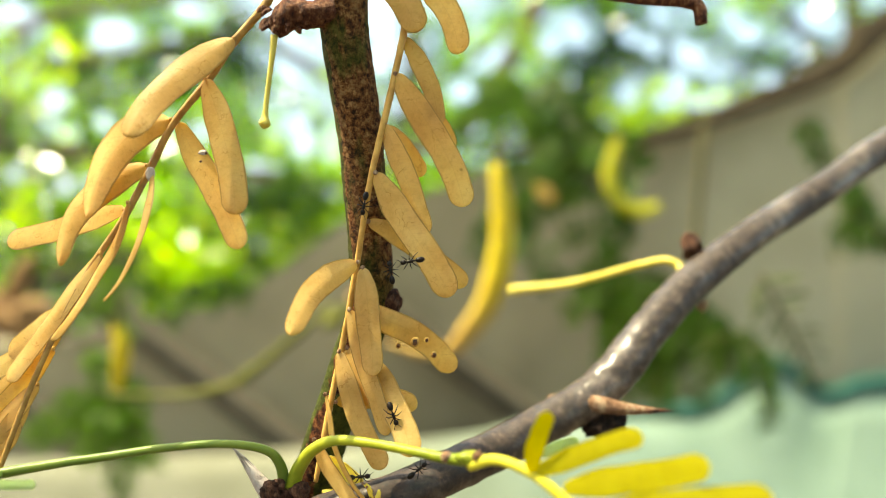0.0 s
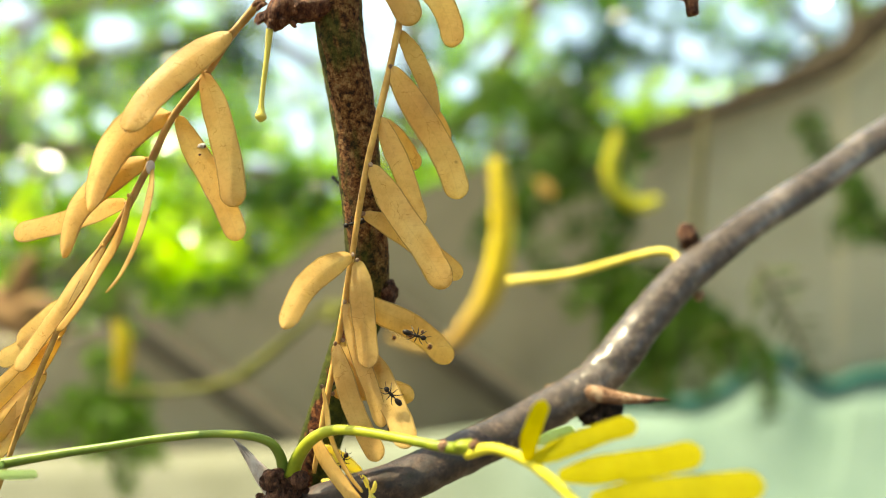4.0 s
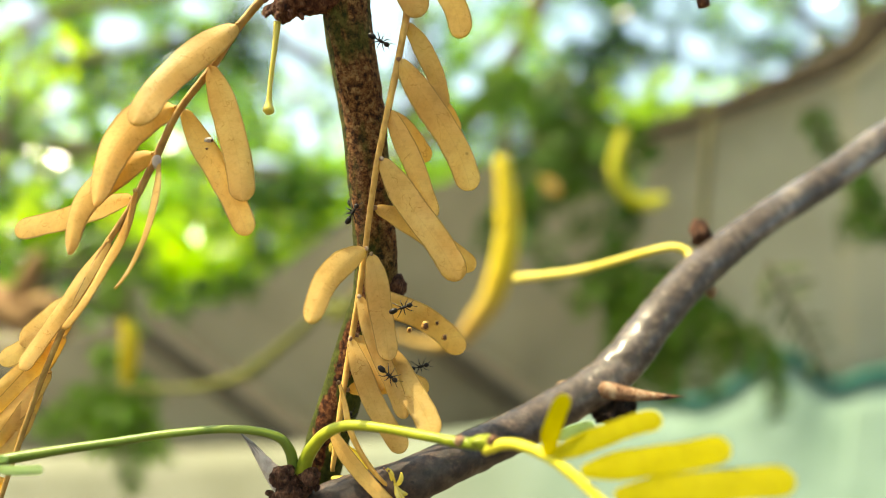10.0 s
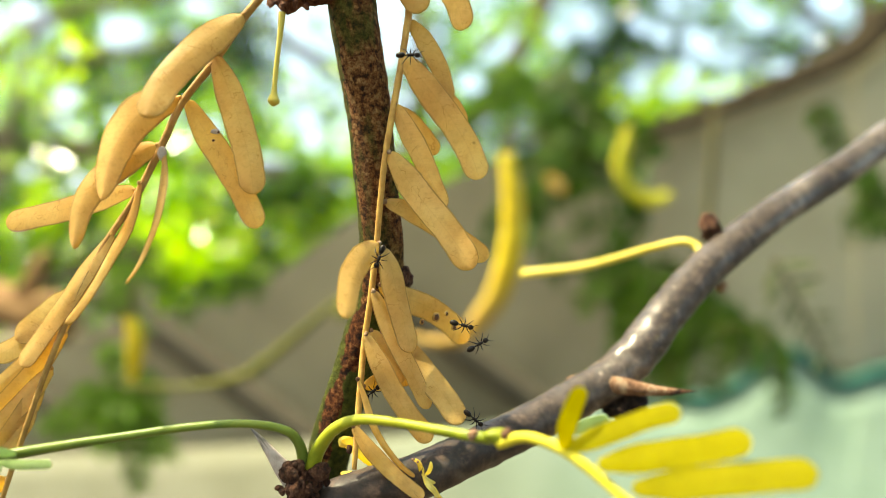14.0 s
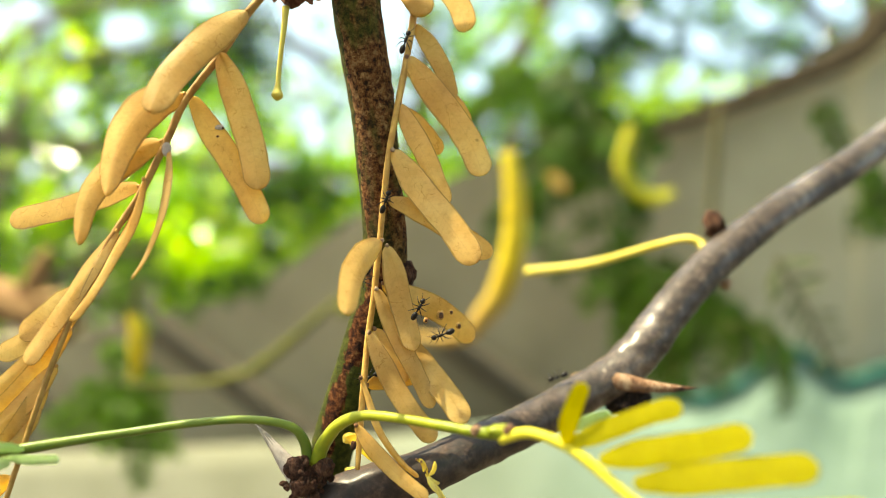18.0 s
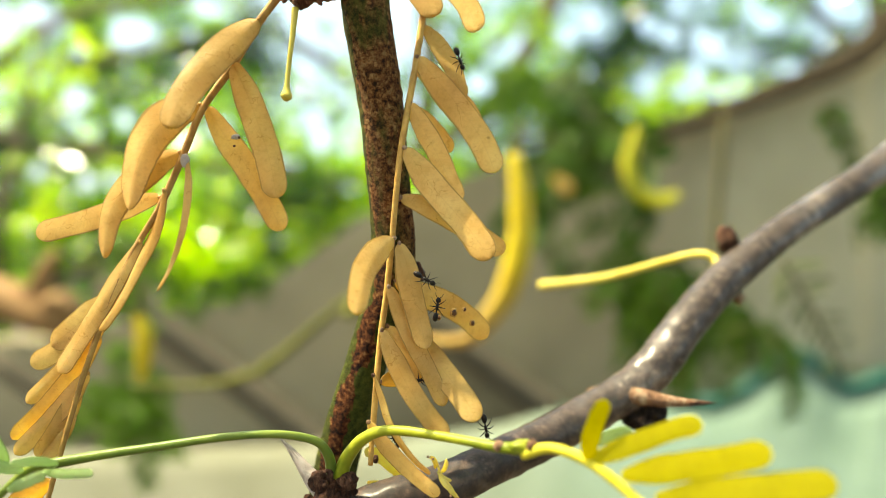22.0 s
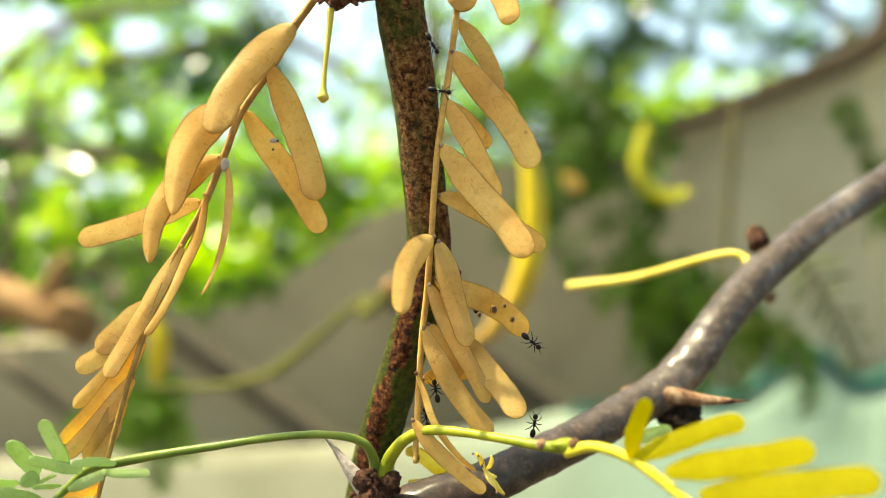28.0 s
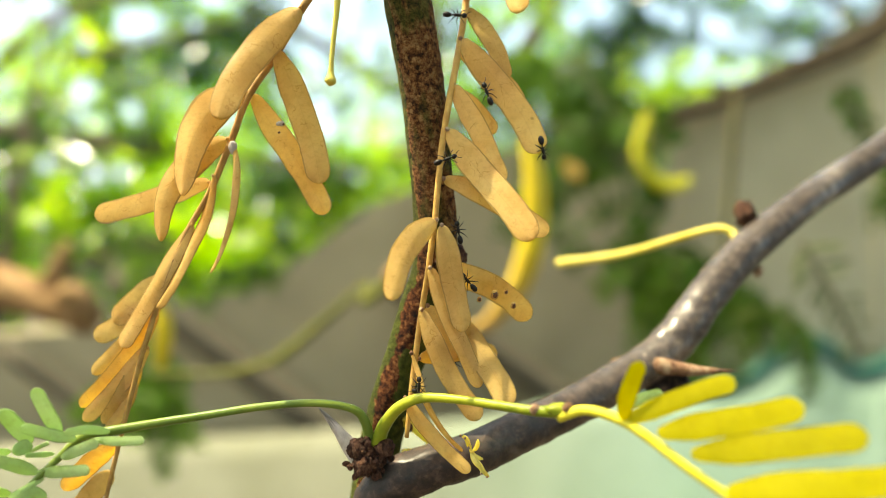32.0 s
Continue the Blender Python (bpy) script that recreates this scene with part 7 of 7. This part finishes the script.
SPRIG_A_ROWS = [
    (0, -9.22, 96.05, 36.79, 0.09, -0.30, -1.68),
    (0.5, -9.29, 95.94, 36.90, -0.32, -0.23, -1.94),
    (1, -9.26, 95.79, 36.96, -0.75, -0.16, -1.97),
    (1.5, -9.17, 95.60, 37.02, -1.11, -0.15, -1.84),
    (2, -9.00, 95.44, 37.01, -1.46, -0.12, -1.57),
    (2.5, -8.83, 95.32, 37.01, -1.63, -0.10, -1.15),
    (3, -8.68, 95.28, 37.04, -1.48, -0.11, -0.57),
    (3.5, -8.50, 95.28, 36.98, -1.21, -0.08, -0.15),
    (5.5, -8.49, 95.47, 36.73, -0.26, 0.08, -0.25),
    (6, -8.44, 95.49, 36.70, -0.03, -0.02, 0.06),
    (6.5, -8.40, 95.51, 36.67, 0.13, -0.11, 0.39),
    (7, -8.40, 95.57, 36.64, 0.19, -0.06, 0.38),
    (7.5, -8.46, 95.64, 36.64, 0.09, -0.10, 0.37),
    (8, -8.53, 95.70, 36.63, 0.08, -0.18, 0.35),
    (8.5, -8.55, 95.65, 36.71, -0.03, -0.24, 0.17),
    (9, -8.54, 95.51, 36.77, -0.33, -0.50, 0.19),
    (9.5, -8.58, 95.54, 36.79, -0.40, -0.86, -0.05),
    (10, -8.74, 95.72, 36.74, -0.22, -1.34, -0.39),
    (10.5, -8.97, 96.00, 36.67, -0.03, -1.89, -0.49),
    (11, -9.18, 96.33, 36.69, -0.01, -2.34, -0.56),
    (11.5, -9.32, 96.59, 36.86, -0.49, -2.52, -1.23),
    (12, -9.46, 96.96, 37.03, -1.03, -2.85, -1.80),
    (12.5, -9.73, 97.36, 37.21, -1.61, -3.23, -2.10),
    (13, -10.06, 97.79, 37.37, -2.27, -3.51, -2.44),
    (13.5, -10.30, 98.25, 37.55, -3.08, -3.62, -2.94),
    (14, -10.40, 98.79, 37.83, -4.02, -3.78, -3.04),
    (14.5, -10.43, 99.30, 38.32, -5.34, -3.37, -3.56),
    (16.5, -10.85, 99.84, 38.41, -6.55, -3.86, -4.17),
    (17, -11.01, 100.44, 38.62, -7.53, -4.03, -4.43),
    (17.5, -11.10, 101.02, 38.75, -8.46, -4.19, -4.48),
    (18, -10.92, 101.75, 38.90, -9.50, -4.26, -4.06),
    (18.5, -10.64, 102.50, 39.07, -10.58, -4.29, -3.64),
    (19, -10.62, 102.96, 39.16, -11.36, -4.49, -3.54),
    (19.5, -10.88, 103.14, 39.38, -11.52, -4.75, -3.33),
    (20, -10.77, 103.28, 39.66, -11.56, -4.99, -2.62),
    (20.5, -10.45, 103.40, 39.78, -11.59, -5.18, -1.53),
    (21, -10.11, 103.45, 39.92, -11.69, -5.02, -1.18),
    (21.5, -10.01, 103.36, 40.01, -11.71, -4.94, -1.01),
    (22, -10.04, 103.01, 39.93, -11.26, -5.00, -1.23),
    (22.5, -9.98, 102.66, 39.84, -10.52, -4.87, -1.30),
    (23, -10.03, 102.38, 39.82, -9.78, -4.77, -1.66),
    (23.5, -10.35, 101.97, 39.76, -9.15, -4.93, -2.65),
    (24, -10.69, 101.74, 39.74, -8.67, -5.25, -3.15),
    (24.5, -10.91, 101.63, 39.67, -8.52, -5.50, -3.45),
    (25, -10.99, 101.60, 39.67, -8.73, -5.55, -3.71),
    (25.5, -11.09, 101.59, 39.71, -8.91, -5.75, -3.48),
    (27.5, -11.28, 101.68, 39.74, -8.89, -5.94, -4.39),
    (28, -11.42, 102.00, 39.79, -9.25, -5.70, -5.85),
    (28.5, -11.58, 102.17, 39.81, -9.43, -5.39, -7.43),
    (29, -11.70, 102.21, 39.85, -9.64, -5.27, -8.27),
    (29.5, -11.63, 102.28, 39.92, -10.01, -5.31, -7.98),
    (30, -11.44, 102.15, 39.99, -10.47, -5.33, -7.31),
    (30.5, -11.11, 102.10, 40.06, -10.93, -5.18, -6.31),
    (31, -10.78, 102.25, 40.15, -11.36, -5.05, -5.02),
    (31.5, -10.57, 102.46, 40.25, -11.95, -4.67, -4.67),
    (32, -10.41, 102.74, 40.40, -12.77, -4.28, -4.61),
]
LOWER_ROWS = [
    (0, -6.52, 21.00, -37.76, -0.51, 1.20, 4.33),
    (0.5, -6.52, 21.00, -37.76, 0.14, 0.92, 3.93),
    (1, -6.52, 21.00, -37.76, 0.72, 0.80, 3.81),
    (1.5, -6.52, 21.00, -37.76, 0.88, 0.73, 3.72),
    (2, -6.52, 21.00, -37.76, 1.05, 0.51, 3.01),
    (2.5, -6.52, 21.00, -37.76, 1.46, 0.39, 1.95),
    (3, -6.52, 21.00, -37.76, 1.29, 0.40, 1.36),
    (3.5, -6.52, 21.00, -37.76, 1.36, 0.67, 1.58),
    (5.5, -6.52, 21.00, -37.76, 0.78, 0.36, 0.99),
    (6, -6.52, 21.00, -37.76, 0.10, 0.08, 0.18),
    (6.5, -6.52, 21.00, -37.76, -0.23, -0.03, 0.11),
    (7, -6.52, 21.00, -37.76, -0.31, -0.18, 0.71),
    (7.5, -6.52, 21.00, -37.76, -0.15, -0.26, 1.21),
    (8, -6.52, 21.00, -37.76, -0.01, -0.32, 1.71),
    (8.5, -6.52, 21.00, -37.76, -0.18, -0.31, 3.23),
    (9, -6.52, 21.00, -37.76, -0.07, -0.16, 4.39),
    (9.5, -6.52, 21.00, -37.76, -0.28, 0.03, 6.76),
    (10, -6.52, 21.00, -37.76, -0.64, 0.45, 10.57),
    (10.5, -6.52, 21.00, -37.76, -0.87, 0.91, 14.16),
    (11, -6.52, 21.00, -37.76, -0.90, 1.05, 16.84),
    (11.5, -6.52, 21.00, -37.76, -0.32, 0.67, 19.22),
    (12, -6.52, 21.00, -37.76, 0.42, 0.38, 21.47),
    (12.5, -6.52, 21.00, -37.76, 1.21, 0.12, 23.86),
    (13, -6.52, 21.00, -37.76, 1.90, -0.26, 26.66),
    (13.5, -6.52, 21.00, -37.76, 2.54, -0.63, 27.79),
    (14, -6.52, 21.00, -37.76, 3.13, -0.94, 27.91),
    (14.5, -6.52, 21.00, -37.76, 3.88, -1.99, 28.48),
    (16.5, -6.52, 21.00, -37.76, 4.64, -2.04, 28.58),
    (17, -6.52, 21.00, -37.76, 5.38, -2.34, 28.65),
    (17.5, -6.52, 21.00, -37.76, 6.14, -2.61, 28.35),
    (18, -6.52, 21.00, -37.76, 6.91, -2.96, 27.49),
    (18.5, -6.52, 21.00, -37.76, 7.73, -3.28, 26.66),
    (19, -6.52, 21.00, -37.76, 8.42, -3.41, 26.17),
    (19.5, -6.52, 21.00, -37.76, 8.76, -3.28, 25.92),
    (20, -6.52, 21.00, -37.76, 9.22, -3.02, 24.89),
    (20.5, -6.52, 21.00, -37.76, 9.72, -2.70, 23.30),
    (21, -6.52, 21.00, -37.76, 10.20, -2.81, 22.42),
    (21.5, -6.52, 21.00, -37.76, 10.65, -2.89, 21.97),
    (22, -6.52, 21.00, -37.76, 10.69, -2.76, 21.80),
    (22.5, -6.52, 21.00, -37.76, 10.28, -2.66, 21.45),
    (23, -6.52, 21.00, -37.76, 9.78, -2.56, 21.34),
    (23.5, -6.52, 21.00, -37.76, 9.32, -2.39, 22.14),
    (24, -6.52, 21.00, -37.76, 8.84, -2.16, 22.93),
    (24.5, -6.52, 21.00, -37.76, 8.70, -2.05, 23.54),
    (25, -6.52, 21.00, -37.76, 8.83, -2.23, 24.11),
    (25.5, -6.52, 21.00, -37.76, 9.02, -2.18, 24.17),
    (27.5, -6.52, 21.00, -37.76, 8.93, -2.26, 24.90),
    (28, -6.52, 21.00, -37.76, 9.08, -2.90, 25.93),
    (28.5, -6.52, 21.00, -37.76, 8.93, -3.39, 27.54),
    (29, -6.52, 21.00, -37.76, 8.86, -3.65, 28.53),
    (29.5, -6.52, 21.00, -37.76, 9.80, -3.41, 27.45),
    (30, -6.52, 21.00, -37.76, 11.36, -2.96, 25.52),
    (30.5, -6.52, 21.00, -37.76, 12.99, -2.54, 23.16),
    (31, -6.52, 21.00, -37.76, 14.55, -2.00, 20.55),
    (31.5, -6.52, 21.00, -37.76, 16.18, -1.73, 18.85),
    (32, -6.52, 21.00, -37.76, 17.90, -1.68, 17.62),
]
SPRIG_B_ROWS = [
    (0, -29.96, 114.72, 42.81, -1.39, -0.32, 1.89),
    (0.5, -29.87, 114.84, 42.79, -0.84, -0.62, 1.41),
    (1, -29.86, 114.94, 42.76, -0.62, -0.81, 1.27),
    (1.5, -29.88, 114.93, 42.78, -0.58, -0.64, 1.33),
    (2, -29.94, 114.85, 42.81, 0.01, -0.48, 1.37),
    (2.5, -29.95, 114.66, 42.76, 0.02, -0.39, 1.24),
    (3, -29.91, 114.49, 42.79, -0.24, -0.42, 1.08),
    (3.5, -29.77, 114.31, 42.84, -0.37, -0.23, 0.99),
    (5.5, -29.61, 114.41, 42.72, -0.58, -0.12, 0.03),
    (6, -29.72, 114.59, 42.85, -0.12, -0.04, 0.02),
    (6.5, -29.74, 114.64, 42.92, 0.00, -0.03, 0.09),
    (7, -29.75, 114.78, 42.97, -0.01, 0.07, 0.22),
    (7.5, -29.78, 114.90, 42.95, -0.08, 0.13, 0.31),
    (8, -29.94, 115.04, 43.00, 0.40, 0.17, 0.52),
    (8.5, -29.96, 115.01, 42.99, 0.08, 0.01, 0.65),
    (9, -29.81, 114.54, 42.86, -0.64, -0.27, 0.88),
    (9.5, -29.71, 114.06, 42.72, -0.63, -0.51, 1.71),
    (10, -29.71, 113.81, 42.69, -0.33, -0.67, 2.82),
    (10.5, -29.68, 113.75, 42.78, -0.06, -0.51, 3.83),
    (11, -29.65, 113.89, 42.85, 0.44, -0.39, 4.79),
    (11.5, -29.60, 113.97, 42.85, 1.13, -0.42, 5.97),
    (12, -29.49, 113.99, 42.81, 1.50, -0.59, 7.05),
    (12.5, -29.42, 113.94, 42.74, 1.52, -0.67, 7.99),
    (13, -29.45, 113.90, 42.70, 1.68, -0.80, 8.72),
    (13.5, -29.47, 113.85, 42.66, 1.64, -0.84, 8.91),
    (14, -29.48, 113.85, 42.64, 1.39, -0.87, 8.96),
    (14.5, -29.54, 113.89, 42.57, 1.13, -1.02, 9.02),
    (16.5, -29.62, 114.07, 42.60, 1.09, -0.87, 9.13),
    (17, -29.62, 114.22, 42.54, 0.99, -0.98, 9.20),
    (17.5, -29.68, 114.21, 42.49, 0.91, -1.12, 9.28),
    (18, -29.58, 114.10, 42.43, 0.61, -1.26, 9.30),
    (18.5, -29.48, 114.05, 42.33, 0.64, -1.37, 9.30),
    (19, -29.44, 114.02, 42.02, 0.70, -1.55, 9.30),
    (19.5, -29.46, 114.13, 41.92, 1.24, -1.93, 9.27),
    (20, -29.36, 114.18, 41.74, 2.04, -2.43, 9.21),
    (20.5, -29.28, 114.10, 41.62, 2.54, -2.82, 9.09),
    (21, -29.31, 114.08, 41.56, 3.10, -3.03, 8.88),
    (21.5, -29.44, 114.15, 41.55, 3.31, -3.09, 8.77),
    (22, -29.58, 114.19, 41.51, 3.34, -3.17, 8.71),
    (22.5, -29.73, 114.31, 41.47, 3.97, -3.15, 8.56),
    (23, -29.87, 114.60, 41.53, 5.02, -3.09, 8.49),
    (23.5, -30.06, 114.95, 41.64, 5.36, -3.14, 8.57),
    (24, -30.12, 115.20, 41.70, 4.76, -3.28, 8.69),
    (24.5, -30.16, 115.35, 41.68, 4.25, -3.37, 8.79),
    (25, -30.13, 115.34, 41.60, 4.06, -3.40, 8.86),
    (25.5, -30.12, 115.20, 41.55, 4.26, -3.55, 8.86),
    (27.5, -29.95, 115.13, 41.56, 3.64, -3.70, 8.93),
    (28, -29.81, 115.12, 41.45, 3.34, -3.71, 8.64),
    (28.5, -29.57, 115.16, 41.43, 2.76, -3.60, 8.73),
    (29, -29.63, 115.35, 41.47, 2.14, -3.67, 8.96),
    (29.5, -29.76, 115.43, 41.53, 2.05, -3.79, 8.84),
    (30, -29.73, 115.30, 41.55, 2.12, -3.84, 8.54),
    (30.5, -29.54, 115.11, 41.52, 2.55, -3.70, 8.06),
    (31, -29.55, 115.04, 41.49, 3.32, -3.50, 7.51),
    (31.5, -29.78, 115.20, 41.52, 4.62, -3.13, 7.05),
    (32, -30.06, 115.55, 41.57, 6.47, -2.70, 6.60),
]


def motions():
    for ob, rows in ((branch, BRANCH_ROWS), (sprig_a, SPRIG_A_ROWS), (sprig_b, SPRIG_B_ROWS)):
        walk(ob, [(t, mm_pose(*r)) for t, *r in rows])
    walk(lower, [(t, pose(x / 1000, y / 1000, z / 1000, rx, ry, rz)) for t, x, y, z, rx, ry, rz in LOWER_ROWS])
    for ob, rows in zip(ants, ANT_ROWS):
        walk(ob, [(t, ant_pose(*r)) for t, *r in rows])


motions()
